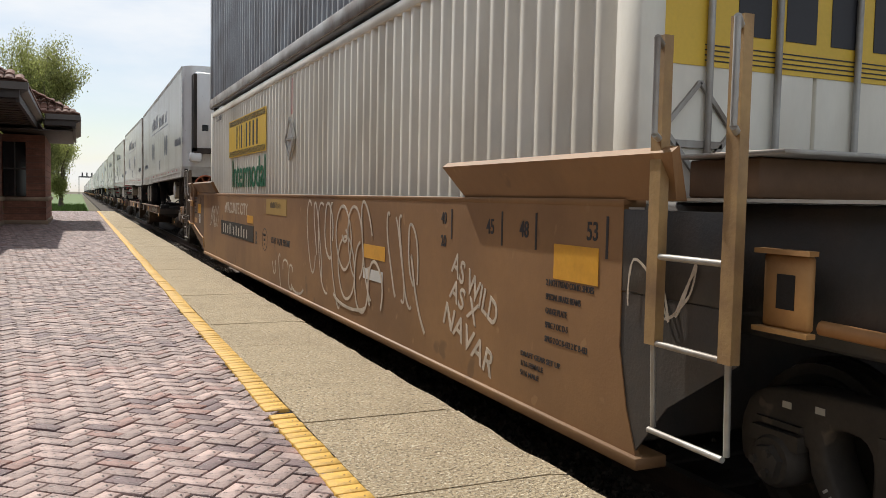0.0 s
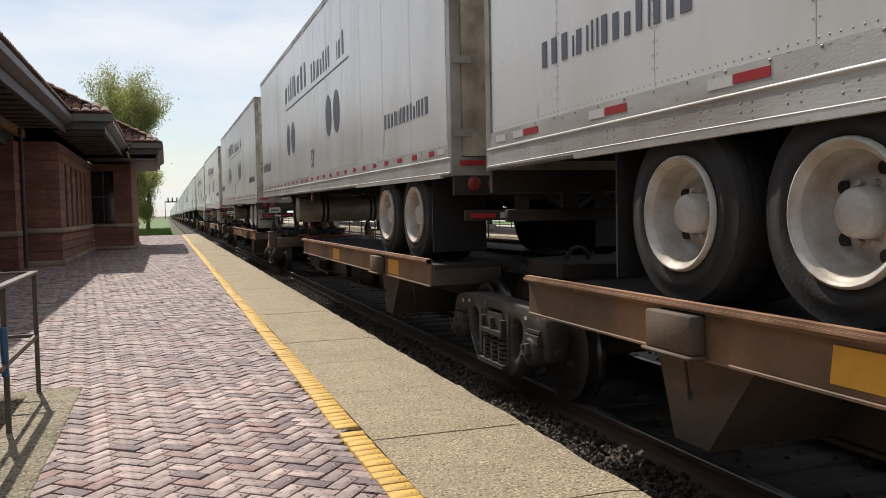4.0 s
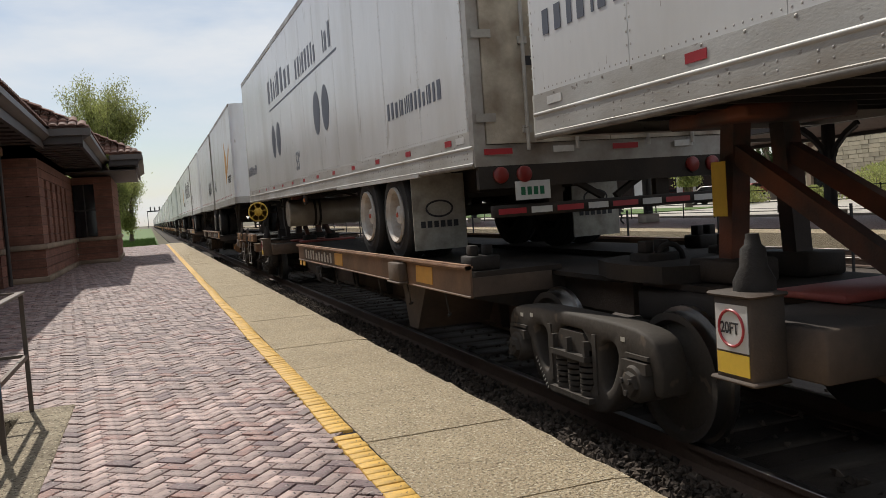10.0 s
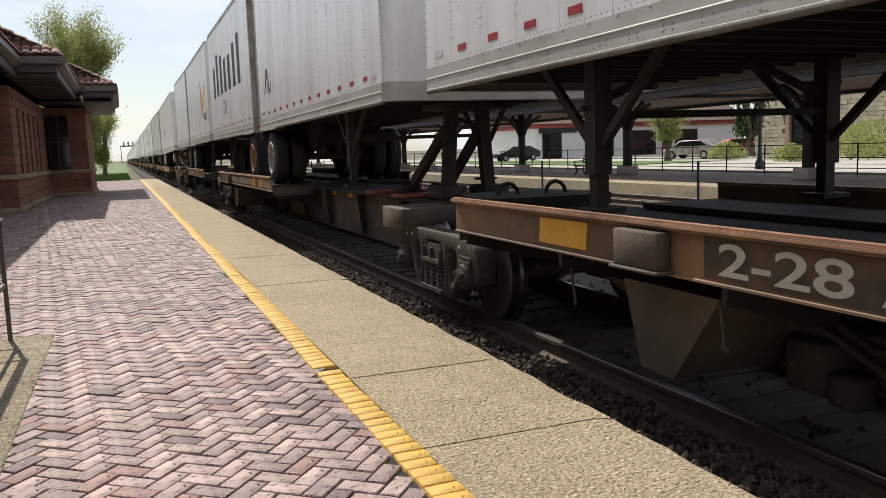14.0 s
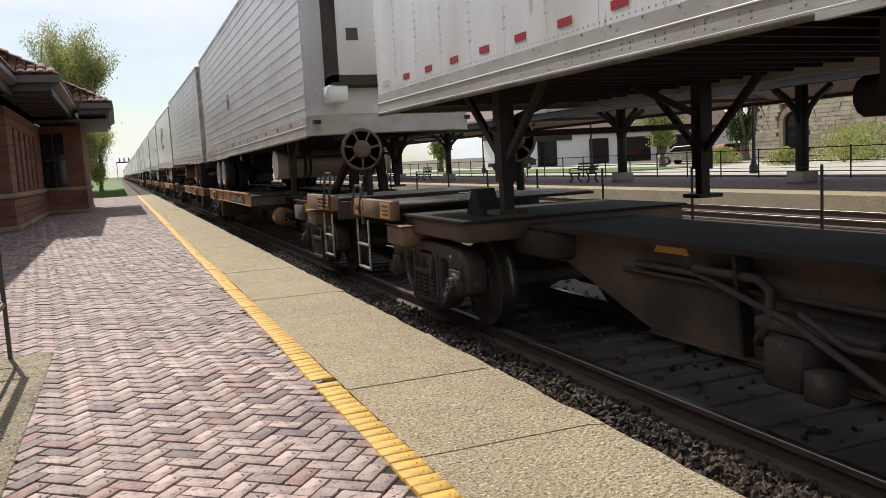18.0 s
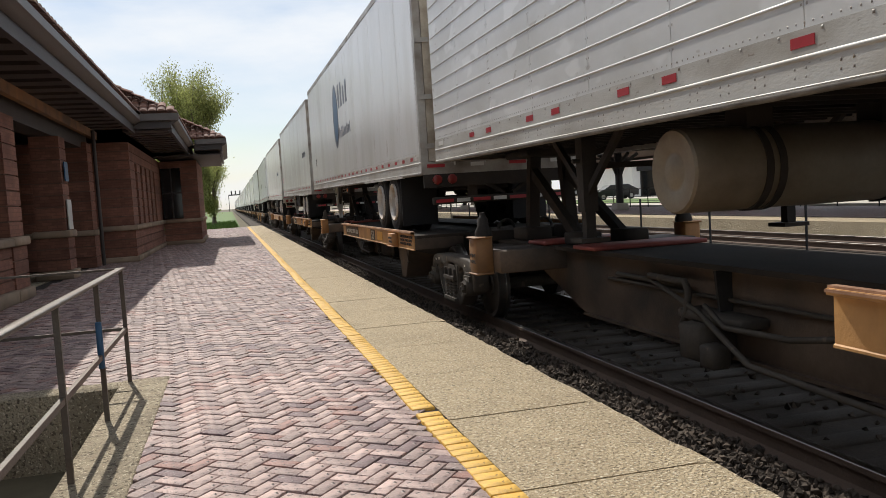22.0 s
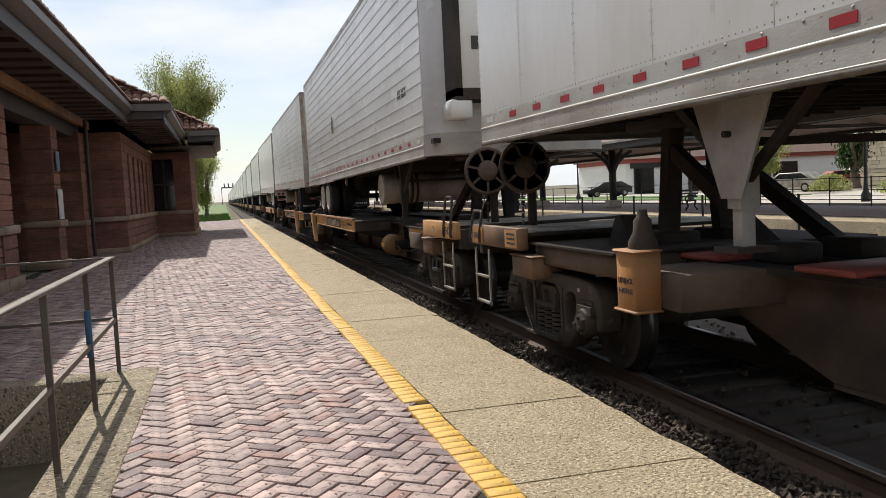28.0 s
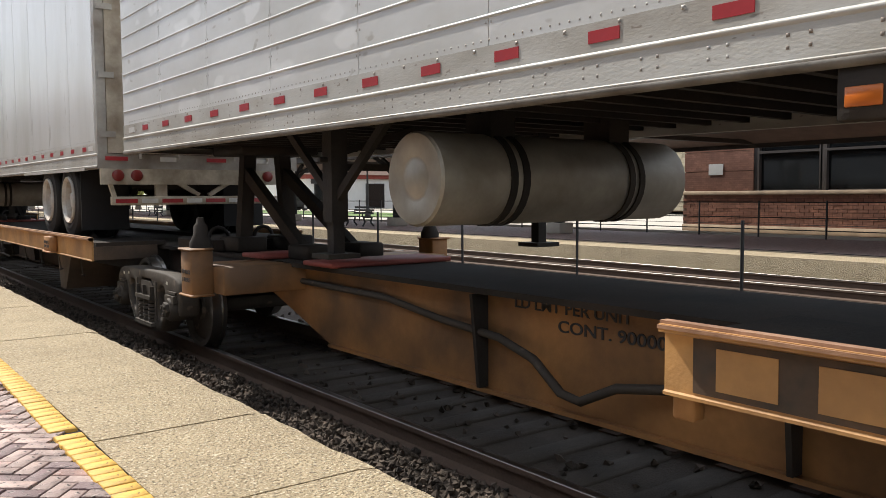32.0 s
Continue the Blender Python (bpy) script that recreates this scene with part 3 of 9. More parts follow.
def rail_pair(xc, y0, y1, near):
    """Two rails on wooden ties."""
    tr = tagged(new("railway_track"), "worn steel rails spiked to dark creosoted wooden ties", "railway track", kind="structure")
    for side in (-1, 1):
        x = xc + side * 0.7525
        bm = bmesh.new()
        prism(bm, ((x - 0.07, ZR - 0.17), (x + 0.07, ZR - 0.17), (x + 0.07, ZR - 0.155), (x + 0.01, ZR - 0.13), (x + 0.01, ZR - 0.045), (x + 0.036, ZR - 0.035),
                   (x + 0.036, ZR - 0.004), (x - 0.036, ZR - 0.004), (x - 0.036, ZR - 0.035), (x - 0.01, ZR - 0.045), (x - 0.01, ZR - 0.13), (x - 0.07, ZR - 0.155)), "y", y0, y1)
        r = part("rail", bm, "rail_side", tr)
        bm = bmesh.new()
        prism(bm, ((x - 0.033, ZR - 0.006), (x + 0.033, ZR - 0.006), (x + 0.028, ZR), (x - 0.028, ZR)), "y", y0, y1)
        part("rail_head", bm, "rail_head", r)
    if near:
        bm = bmesh.new()
        box(bm, -1.3, 1.3, -0.11, 0.11, -0.09, 0.09)
        bmesh.ops.bevel(bm, geom=bm.edges[:], offset=0.012, segments=1, affect="EDGES")
        me = mesh_of(bm, "tie")
        me.materials.append(M["tie"])
        rnd = random.Random(4)
        for k in range(72):
            piece("tie", me, tr, xc + rnd.uniform(-0.04, 0.04), -1.5 + k * 0.5, ZR - 0.268 + rnd.uniform(-0.008, 0.008), rnd.uniform(-0.012, 0.012))
        bm = bmesh.new()
        for k in range(72):
            y = -1.5 + k * 0.5
            for side in (-1, 1):
                box(bm, xc + side * 0.7525 - 0.17, xc + side * 0.7525 + 0.17, y - 0.09, y + 0.09, ZR - 0.182, ZR - 0.165)
        tagged(part("tie_plates", bm, "rail_side", tr), kind="stuff")
    return tr


ballast_bed("ballast_bed", XC, -30, 900, 26000, 3)
rail_pair(XC, -30, 900, True)
for c in (8.6, 13.95):
    ballast_bed("far_ballast_bed", c, -30, 900, 0, 5)
    rail_pair(c, -30, 900, False)

# our platform: a concrete edge strip of slabs, a row of yellow pavers, herringbone brick
platform = tagged(new("platform"), "station platform of herringbone brick with an aggregate concrete edge", "platform", kind="structure")
Y0P, Y1P = -4.0, 62.0
boxes("platform_body", "curb_concrete", platform, (-12.0, -4.3, Y0P, Y1P, -0.6, -0.012), (-4.3, -2.9, Y0P, Y1P, -0.6, -0.03), (-2.9, -0.66, 7.3, Y1P, -0.6, -0.012), (-0.66, EDGE - 0.02, Y0P, Y1P, -0.6, -0.05), label="concrete base below the paving")
rnd = random.Random(11)
k0 = math.floor((Y0P - SLAB0) / SLAB)
k1 = math.ceil((Y1P - SLAB0) / SLAB)
for k in range(k0, k1):
    ya, yb = SLAB0 + k * SLAB, SLAB0 + (k + 1) * SLAB
    bm = bmesh.new()
    wob = [rnd.uniform(-0.012, 0.012) for _ in range(7)]
    n = 6
    top, low = [], []
    for i in range(n + 1):
        y = ya + 0.008 + (SLAB - 0.016) * i / n
        xe = EDGE + wob[i] * (0.6 if 0 < i < n else 0.3)
        top.append([bm.verts.new((YEL1 + 0.006, y, 0)), bm.verts.new((EDGE - 0.10, y, 0)), bm.verts.new((xe, y, -0.018 + wob[i] * 0.4)), bm.verts.new((xe - 0.02, y, -0.30))])
    for a, b in zip(top, top[1:]):
        for i in range(3):
            bm.faces.new((a[i], a[i + 1], b[i + 1], b[i]))
    for e in (top[0], top[-1]):
        lo = [bm.verts.new((p.co.x, p.co.y, -0.06)) for p in e[:3]]
        for i in range(2):
            bm.faces.new((e[i], e[i + 1], lo[i + 1], lo[i]))
    ob = part("slab", bm, "concrete", platform)
    ob.location.z = rnd.uniform(-0.003, 0.003)

bm = bmesh.new()
box(bm, -(YEL1 - YEL0) / 2, (YEL1 - YEL0) / 2, -0.0485, 0.0485, -0.05, 0.004)
bmesh.ops.bevel(bm, geom=[e for e in bm.edges if all(p.co.z > 0 for p in e.verts)], offset=0.006, segments=1, affect="EDGES")
yel_me = mesh_of(bm, "yellow_brick")
yel_me.materials.append(M["yellow_paver"])
rnd = random.Random(5)
ny = int((Y1P - Y0P) / 0.104)
far_y = bmesh.new()
for k in range(ny):
    y = Y0P + 0.05 + k * 0.104
    xo = 0.012 * math.sin(k * 0.13) + rnd.uniform(-0.006, 0.006)
    if 5.0 < y < 5.12:
        continue
    if 2.0 < y < 24.0:
        p = piece("yellow_brick", yel_me, platform, (YEL0 + YEL1) / 2 + xo * 0.5, y, 0.007 + rnd.uniform(-0.003, 0.003), rnd.uniform(-0.03, 0.03))
    else:
        xm = (YEL0 + YEL1) / 2
        box(far_y, xm - 0.077, xm + 0.077, y - 0.0485, y + 0.0485, -0.05, 0.011)
tagged(part("yellow_brick_row", far_y, "yellow_paver", platform), kind="stuff")


def herringbone(x0, x1, y0, y1, near_box, seed, back=-3.95):
    """Herringbone pavers: the nearest as parts, the rest in one mesh."""
    rnd = random.Random(seed)
    w, gap, turn = 0.1, 0.0055, radians(45 + 5)
    c, s = math.cos(turn), math.sin(turn)
    bm = bmesh.new()
    box(bm, -w + gap, w - gap, -w / 2 + gap, w / 2 - gap, -0.05, 0)
    bmesh.ops.bevel(bm, geom=[e for e in bm.edges if all(p.co.z > -0.01 for p in e.verts)], offset=0.004, segments=1, affect="EDGES")
    shared = mesh_of(bm, "paver")
    shared.materials.append(M["brick_paver"])
    vs, fs, made = [], [], 0
    hl, hw, b = w - gap, w / 2 - gap, 0.004
    n = int((max(x1 - x0, 1) + (y1 - y0)) / w) + 8
    cx = -1.45
    cells = set()
    for i in range(-n, n):
        for j in range(-n, n):
            kind = (i - j) % 4
            if kind not in (0, 3):
                continue
            # a brick lying along u begins at kind 0, one along v at kind 3
            u, v2 = (i + 1.0, j + 0.5) if kind == 0 else (i + 0.5, j + 1.0)
            px, py = (c * u - s * v2) * w, (s * u + c * v2) * w
            px, py = px + cx, py + y0
            if not (x0 < px < x1 and back < py < y1):
                continue
            if -3.0 < px < -0.72 and py < 7.2:
                continue
            ang = turn if kind == 0 else turn + math.pi / 2
            ang += rnd.uniform(-0.012, 0.012)
            z = rnd.uniform(-0.0045, 0.0045)
            if near_box[0] < px < near_box[1] and near_box[2] < py < near_box[3] and made < 300:
                piece("brick", shared, platform, px, py, z, ang)
                made += 1
                continue
            ca, sa = math.cos(ang), math.sin(ang)
            k = len(vs)
            for l, h, zz in ((hl, hw, -0.03), (hl, hw, z - b), (hl - b, hw - b, z)):
                for sx, sy in ((-1, -1), (1, -1), (1, 1), (-1, 1)):
                    lx, ly = sx * l, sy * h
                    vs.append((px + ca * lx - sa * ly, py + sa * lx + ca * ly, zz))
            for r in (0, 4):
                if r == 0 and py > 22:
                    continue
                fs += [(k + r + q, k + r + (q + 1) % 4, k + r + 4 + (q + 1) % 4, k + r + 4 + q) for q in range(4)]
            fs.append((k + 8, k + 9, k + 10, k + 11))
    me = bpy.data.meshes.new("brick_field")
    me.from_pydata(vs, [], fs)
    me.materials.append(M["brick_paver"])
    ob = new("brick_field", me)
    ob.parent = platform
    tagged(ob, kind="stuff")


def build_paving():
    """The paving comes last in the file's order of work."""
    herringbone(-3.9, YEL0 + 0.04, 1.0, Y1P, (-0.55, 0.95, 3.3, 7.8), 21)
    boxes("joint_bed", "sand", platform, (-4.2, -2.98, Y0P, Y1P, -0.03, -0.014), (-2.98, -0.66, 7.32, Y1P, -0.012, -0.010), (-0.60, YEL1 + 0.01, Y0P, Y1P, -0.05, -0.010), label="dark sand in the joints")


# stair pit with its curb and handrail
pit = tagged(new("stair_pit"), "sunken concrete stairwell with a rough aggregate curb", "stairwell", kind="structure")
boxes("curb", "curb_concrete", pit, (-1.03, -0.645, -4.0, 7.26, -1.6, 0.012), bevel=0.008, label="rough aggregate concrete curb")
boxes("end_curb", "curb_concrete", pit, (-2.95, -1.032, 6.98, 7.27, -1.6, 0.006), bevel=0.008)
boxes("far_wall", "pit_concrete", pit, (-3.2, -2.97, -4.0, 7.27, -1.6, 0.006))
boxes("pit_floor", "pit_concrete", pit, (-3.0, -1.0, -4.0, 7.0, -1.75, -1.55))
for k in range(6):
    boxes("step", "pit_concrete", pit, (-2.96, -1.04, 3.4 - 0.29 * k - 0.29, 3.4 - 0.29 * k, -1.6, -1.5 + 0.17 * (k + 1) - 0.17), bevel=0.006)

railing = thing("handrail", "weathered square-bar steel handrail around a sunken stair", "handrail")
PY = (7.17, 5.87, 4.55, 3.16, 1.95)
for y in PY:
    bm = bmesh.new()
    box(bm, -0.972, -0.94, y - 0.014, y + 0.014, 0.01, 0.955)
    part("post", bm, "steel_rail", railing)
bm = bmesh.new()
box(bm, -0.985, -0.925, 1.0, 7.20, 0.955, 0.975)
part("top_rail", bm, "steel_rail", railing, bevel=0.004)
bm = bmesh.new()
box(bm, -0.970, -0.945, 1.0, 7.18, 0.44, 0.475)
part("mid_rail", bm, "steel_rail", railing)
bm = bmesh.new()
box(bm, -2.95, -0.94, 7.155, 7.185, 0.955, 0.972)
part("end_top_rail", bm, "steel_rail", railing)
bm = bmesh.new()
box(bm, -2.95, -0.97, 7.16, 7.18, 0.45, 0.475)
part("end_mid_rail", bm, "steel_rail", railing)
for y, hw, z0, z1 in ((5.87, 0.020, 0.38, 0.70), (3.16, 0.045, 0.40, 0.80)):
    sgn = thing("notice_plate", "narrow blue enamel notice plate fixed to a handrail post", "sign", group="handrail plates")
    boxes("plate", "blue_sign", sgn, (-0.956 - hw, -0.956 + hw, y - 0.042, y - 0.015, z0, z1), bevel=0.006)

# ---------------- station building ----------------
def course_wall(parent, x0, x1, y0, y1, z0, z1, band=0.285, groove=0.030, name="brick_course"):
    """Rusticated brickwork: bands of brick with recessed joints."""
    boxes("core", "mortar", parent, (x0 + groove, x1 - groove, y0 + groove, y1 - groove, z0, z1))
    n = max(1, round((z1 - z0) / band))
    h = (z1 - z0) / n
    for k in range(n):
        bm = bmesh.new()
        box(bm, x0, x1, y0, y1, z0 + k * h + 0.013, z0 + (k + 1) * h - 0.013)
        part(name, bm, "wall_brick", parent)


EZ = 4.3


def pier(x0, x1, y0, y1, z1=3.35):
    p = tagged(new("pier"), "rusticated red brick porch pier with a limestone belt", "pier", group="porch piers", kind="structure")
    boxes("plinth", "stone_trim", p, (x0 - 0.07, x1 + 0.07, y0 - 0.07, y1 + 0.07, 0, 0.20), bevel=0.012)
    course_wall(p, x0, x1, y0, y1, 0.2, 0.98)
    boxes("belt", "stone_trim", p, (x0 - 0.06, x1 + 0.06, y0 - 0.06, y1 + 0.06, 0.98, 1.14), bevel=0.02)
    course_wall(p, x0 + 0.03, x1 - 0.03, y0 + 0.03, y1 - 0.03, 1.14, z1)
    return p


pier(-4.55, -3.75, 15.6, 16.6)
pier(-4.45, -3.75, 20.6, 21.4)
pier(-4.55, -3.75, 9.4, 10.4)
for ya, yb in ((10.4, 15.6), (2.0, 9.4)):
    w = tagged(new("porch_wall"), "low red brick porch wall with a limestone cap and base", "wall", kind="structure")
    boxes("base_stone", "stone_trim", w, (-4.25, -3.70, ya, yb, 0, 0.22), bevel=0.012)
    course_wall(w, -4.2, -3.78, ya, yb, 0.22, 0.98, band=0.19)
    boxes("cap", "stone_trim", w, (-4.3, -3.70, ya, yb, 0.98, 1.12), bevel=0.02)
back = tagged(new("wall_porch"), "shaded red brick back wall of the porch", "wall", kind="structure")
course_wall(back, -7.6, -7.2, -4.0, 25.2, 0, 4.2, band=0.6)
boxes("doorway", "dark_glass", back, (-7.205, -7.16, 17.3, 19.0, 0, 2.6))
link = tagged(new("wall_link"), "red brick wall between porch and bay with a stone belt", "wall", kind="structure")
course_wall(link, -7.2, -3.75, 24.4, 25.2, 0, 0.9)
boxes("belt", "stone_trim", link, (-7.2, -3.71, 24.36, 25.2, 0.9, 1.05), bevel=0.01)
course_wall(link, -7.2, -3.77, 24.43, 25.2, 1.05, 3.5)

bay = tagged(new("wall_bay"), "projecting red brick bay with five narrow slit windows", "wall", kind="structure")
boxes("plinth", "stone_trim", bay, (-7.2, -2.78, 26.0, 36.9, 0, 0.16), bevel=0.01)
course_wall(bay, -7.2, -2.84, 26.05, 36.9, 0.16, 0.95)
boxes("sill_belt", "stone_trim", bay, (-7.2, -2.76, 25.98, 36.9, 0.95, 1.10), bevel=0.012)
ys = [26.1]
for k in range(5):
    ys += [27.4 + k * 1.55, 27.4 + k * 1.55 + 0.62]
ys.append(36.85)
for a, b in zip(ys[0::2], ys[1::2]):
    course_wall(bay, -3.2, -2.86, a, b, 1.10, 3.05)
course_wall(bay, -7.2, -2.86, 26.08, 36.9, 3.05, 3.6)
course_wall(bay, -7.2, -3.2, 26.1, 26.5, 1.10, 3.05)
for k in range(5):
    win = tagged(new(f"window_{k + 1}"), "tall narrow dark window slit in a brick bay", "window", kind="structure")
    y = 27.4 + k * 1.55
    boxes("pane", "dark_glass", win, (-3.10, -3.08, y + 0.05, y + 0.57, 1.15, 3.0))
    boxes("window_frame", "dark_wood", win, (-3.12, -3.04, y, y + 0.05, 1.1, 3.05), (-3.12, -3.04, y + 0.57, y + 0.62, 1.1, 3.05), (-3.11, -3.05, y + 0.05, y + 0.57, 2.0, 2.05))

block = tagged(new("wall_end_block"), "brick end block of the depot with a dark window towards the platform", "wall", kind="structure")
boxes("plinth", "stone_trim", block, (-2.84, -1.24, 36.84, 44, 0, 0.16), bevel=0.01)
course_wall(block, -2.84, -1.3, 36.92, 44.0, 0.16, 0.95)
boxes("belt", "stone_trim", block, (-2.84, -1.23, 36.86, 44.0, 0.95, 1.10), bevel=0.01)
course_wall(block, -2.02, -1.32, 36.93, 44.0, 1.10, 3.6)
course_wall(block, -7.0, -2.02, 37.3, 44.0, 1.10, 3.6)
win = tagged(new("window_6"), "dark tall window in the end block of the depot", "window", kind="structure")
boxes("pane", "dark_glass", win, (-2.84, -2.02, 37.10, 37.12, 1.14, 3.3))
boxes("window_frame", "dark_wood", win, (-2.45, -2.40, 37.06, 37.13, 1.14, 3.3), (-2.84, -2.02, 37.06, 37.13, 2.2, 2.26))
boxes("lintel", "wall_brick", block, (-2.84, -2.02, 36.95, 37.3, 3.3, 3.6))
boxes("wall_core", "mortar", block, (-11, -7.2, -4, 44, 0, 4.2))

# roof: eaves with gutters, boarded soffits, rafters, clay tiles
roof = tagged(new("station_roof"), "deep-eaved brown clay tile roof with dark gutters and boarded soffit", "roof", kind="structure")


def tile_rows(y0, y1, x_eave, run, pitch, skip_y=None, seed=1):
    """Barrel tiles on a slope that rises towards -x."""
    rnd = random.Random(seed)
    bm = bmesh.new()
    step, wide = 0.30, 0.25
    ny, nx = int((y1 - y0) / wide), int(run / step)
    for i in range(ny):
        for j in range(nx):
            x = x_eave - j * step
            z = EZ + 0.06 + j * step * pitch
            y = y0 + i * wide
            h = 0.055 + rnd.uniform(-0.01, 0.012)
            pts = [(y + 0.01, 0.0), (y + 0.06, h * 0.8), (y + 0.125, h), (y + 0.19, h * 0.8), (y + 0.24, 0.0)]
            a = [bm.verts.new((x + 0.03, q, z + r + 0.02)) for q, r in pts]
            b = [bm.verts.new((x - step - 0.02, q, z + r + step * pitch)) for q, r in pts]
            for q in range(4):
                bm.faces.new((a[q], a[q + 1], b[q + 1], b[q]))
            bm.faces.new(a)
    ob = part("tile_field", bm, "roof_tile", roof)
    return tagged(ob, kind="stuff")


def hip_tiles(x0, x1, y_eave, run, pitch, seed=2):
    """Barrel tiles on a slope that rises towards +y."""
    rnd = random.Random(seed)
    bm = bmesh.new()
    step, wide = 0.30, 0.25
    for j in range(int(run / step)):
        y = y_eave + j * step
        z = EZ + 0.06 + j * step * pitch
        right = x1 - j * step
        for i in range(int(max(0, right - x0) / wide)):
            x = x0 + i * wide
            h = 0.055 + rnd.uniform(-0.01, 0.012)
            pts = [(x + 0.01, 0.0), (x + 0.06, h * 0.8), (x + 0.125, h), (x + 0.19, h * 0.8), (x + 0.24, 0.0)]
            a = [bm.verts.new((q, y - 0.03, z + r + 0.02)) for q, r in pts]
            b = [bm.verts.new((q, y + step + 0.02, z + r + step * pitch)) for q, r in pts]
            for q in range(4):
                bm.faces.new((a[q], a[q + 1], b[q + 1], b[q]))
            bm.faces.new(a)
    return tagged(part("hip_tile_field", bm, "roof_tile", roof), kind="stuff")


def eave(x_eave, x_wall, y0, y1, rafters=0.85):
    """An eave along the platform: gutter, fascia, soffit boards and rafters."""
    bm = bmesh.new()
    prism(bm, ((x_eave, EZ - 0.02), (x_eave + 0.05, EZ - 0.05), (x_eave + 0.06, EZ - 0.20), (x_eave - 0.02, EZ - 0.24), (x_eave - 0.10, EZ - 0.30), (x_eave - 0.14, EZ - 0.30), (x_eave - 0.14, EZ)), "y", y0, y1)
    part("gutter", bm, "fascia", roof, "grey-brown moulded gutter")
    boxes("fascia_board", "dark_wood", roof, (x_eave - 0.24, x_eave - 0.145, y0, y1, EZ - 0.52, EZ - 0.06))
    boxes("soffit", "soffit", roof, (x_wall, x_eave - 0.25, y0, y1, EZ - 0.20, EZ - 0.16))
    n = int((y1 - y0) / rafters)
    bm = bmesh.new()
    box(bm, x_wall, x_eave - 0.25, -0.24, 0.24, EZ - 0.46, EZ - 0.203)
    me = mesh_of(bm, "rafter")
    me.materials.append(M["dark_wood"])
    for k in range(n):
        piece("rafter", me, roof, 0, y0 + (k + 0.5) * rafters, 0)


eave(-2.42, -4.9, -4.0, 25.5)
boxes("bressummer", "dark_wood", roof, (-4.4, -3.9, -4.0, 25.4, 3.35, 3.78))
boxes("purlin", "spine_paint", roof, (-3.72, -3.60, -4.0, 25.4, 3.62, 3.84), label="reddish painted purlin under the rafters")
eave(-1.39, -2.9, 25.4, 36.2)
boxes("end_fascia", "dark_wood", roof, (-2.66, -1.53, 25.25, 25.40, EZ - 0.42, EZ - 0.02), (-1.25, -0.17, 34.85, 35.0, EZ - 0.42, EZ - 0.02))
boxes("end_gutter", "fascia", roof, (-2.60, -1.30, 25.12, 25.248, EZ - 0.20, EZ), (-1.2, 0.0, 34.72, 34.848, EZ - 0.20, EZ))
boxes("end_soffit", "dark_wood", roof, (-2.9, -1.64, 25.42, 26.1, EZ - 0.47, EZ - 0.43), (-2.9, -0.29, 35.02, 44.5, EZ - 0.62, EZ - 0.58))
eave(-0.04, -1.3, 34.9, 45.0)
tile_rows(-4.0, 28.0, -2.42, 4.6, 0.50, seed=1)
tile_rows(25.6, 36.0, -1.39, 4.0, 0.50, seed=2)
tile_rows(35.2, 45.0, -0.04, 3.4, 0.50, seed=3)
hip_tiles(-4.9, -1.33, 25.2, 3.6, 0.5)
hip_tiles(-3.4, 0.0, 34.8, 3.3, 0.5, 3)
boxes("roof_core", "roof_tile", roof, (-11, -2.6, -4, 44.9, EZ - 0.1, EZ + 0.03), (-6, -1.6, 25.6, 44.9, EZ - 0.1, EZ + 0.03))
prism_bm = bmesh.new()
prism(prism_bm, ((-2.5, EZ + 0.02), (-7.0, EZ + 2.25), (-11.0, EZ + 0.02)), "y", -4.0, 44.0)
part("roof_body", prism_bm, "roof_tile", roof)
notice = thing("notice_board", "white framed notice fixed on the side of a brick pier", "notice")
boxes("sheet", "white_sign", notice, (-3.748, -3.725, 20.75, 21.25, 1.16, 1.86))
notice2 = thing("wall_plaque", "small blue plaque on a brick pier", "plaque")
boxes("plate", "blue_sign", notice2, (-3.748, -3.725, 20.8, 21.2, 2.3, 2.75))
spout = thing("downpipe", "dark round downpipe against the brick link wall", "downpipe")
bm = bmesh.new()
tube(bm, (-3.55, 24.3, 0.05), (-3.55, 24.3, 3.8), 0.05)
part("pipe", bm, "dark_wood", spout)

# ---------------- the train ----------------
# Every vehicle is built round the track's centre line: y runs along the train from its leading end, z from the top of the rails.
ROLL = []                          # (thing, place along the train)
HALF = 1.295                       # half the width of a trailer


def on_train(ob, s):
    ROLL.append((ob, s))
    return ob


def shared(name, material, build):
    bm = bmesh.new()
    build(bm)
    me = mesh_of(bm, name)
    me.materials.append(M[material])
    return me


def tyre_profile(bm, x_out, x_in, r=0.515):
    w = abs(x_in - x_out)
    half = [(0.03, 0.30), (0.012, 0.325), (0.0, 0.37), (-0.002, 0.40), (0.003, 0.405), (0.004, 0.44), (0.016, 0.475), (0.014, 0.482), (0.032, r - 0.012), (0.05, r - 0.002)]
    tread = [(0.075, r), (0.078, r - 0.012), (0.088, r - 0.012), (0.091, r)]
    lathe(bm, (x_out, 0, 0), (x_in, 0, 0), half + tread + [(w - h, q) for h, q in reversed(half + tread)], 36, caps=False)


TYRE = shared("tyre", "tyre", lambda bm: (tyre_profile(bm, -0.30, -0.03), tyre_profile(bm, 0.03, 0.30)))


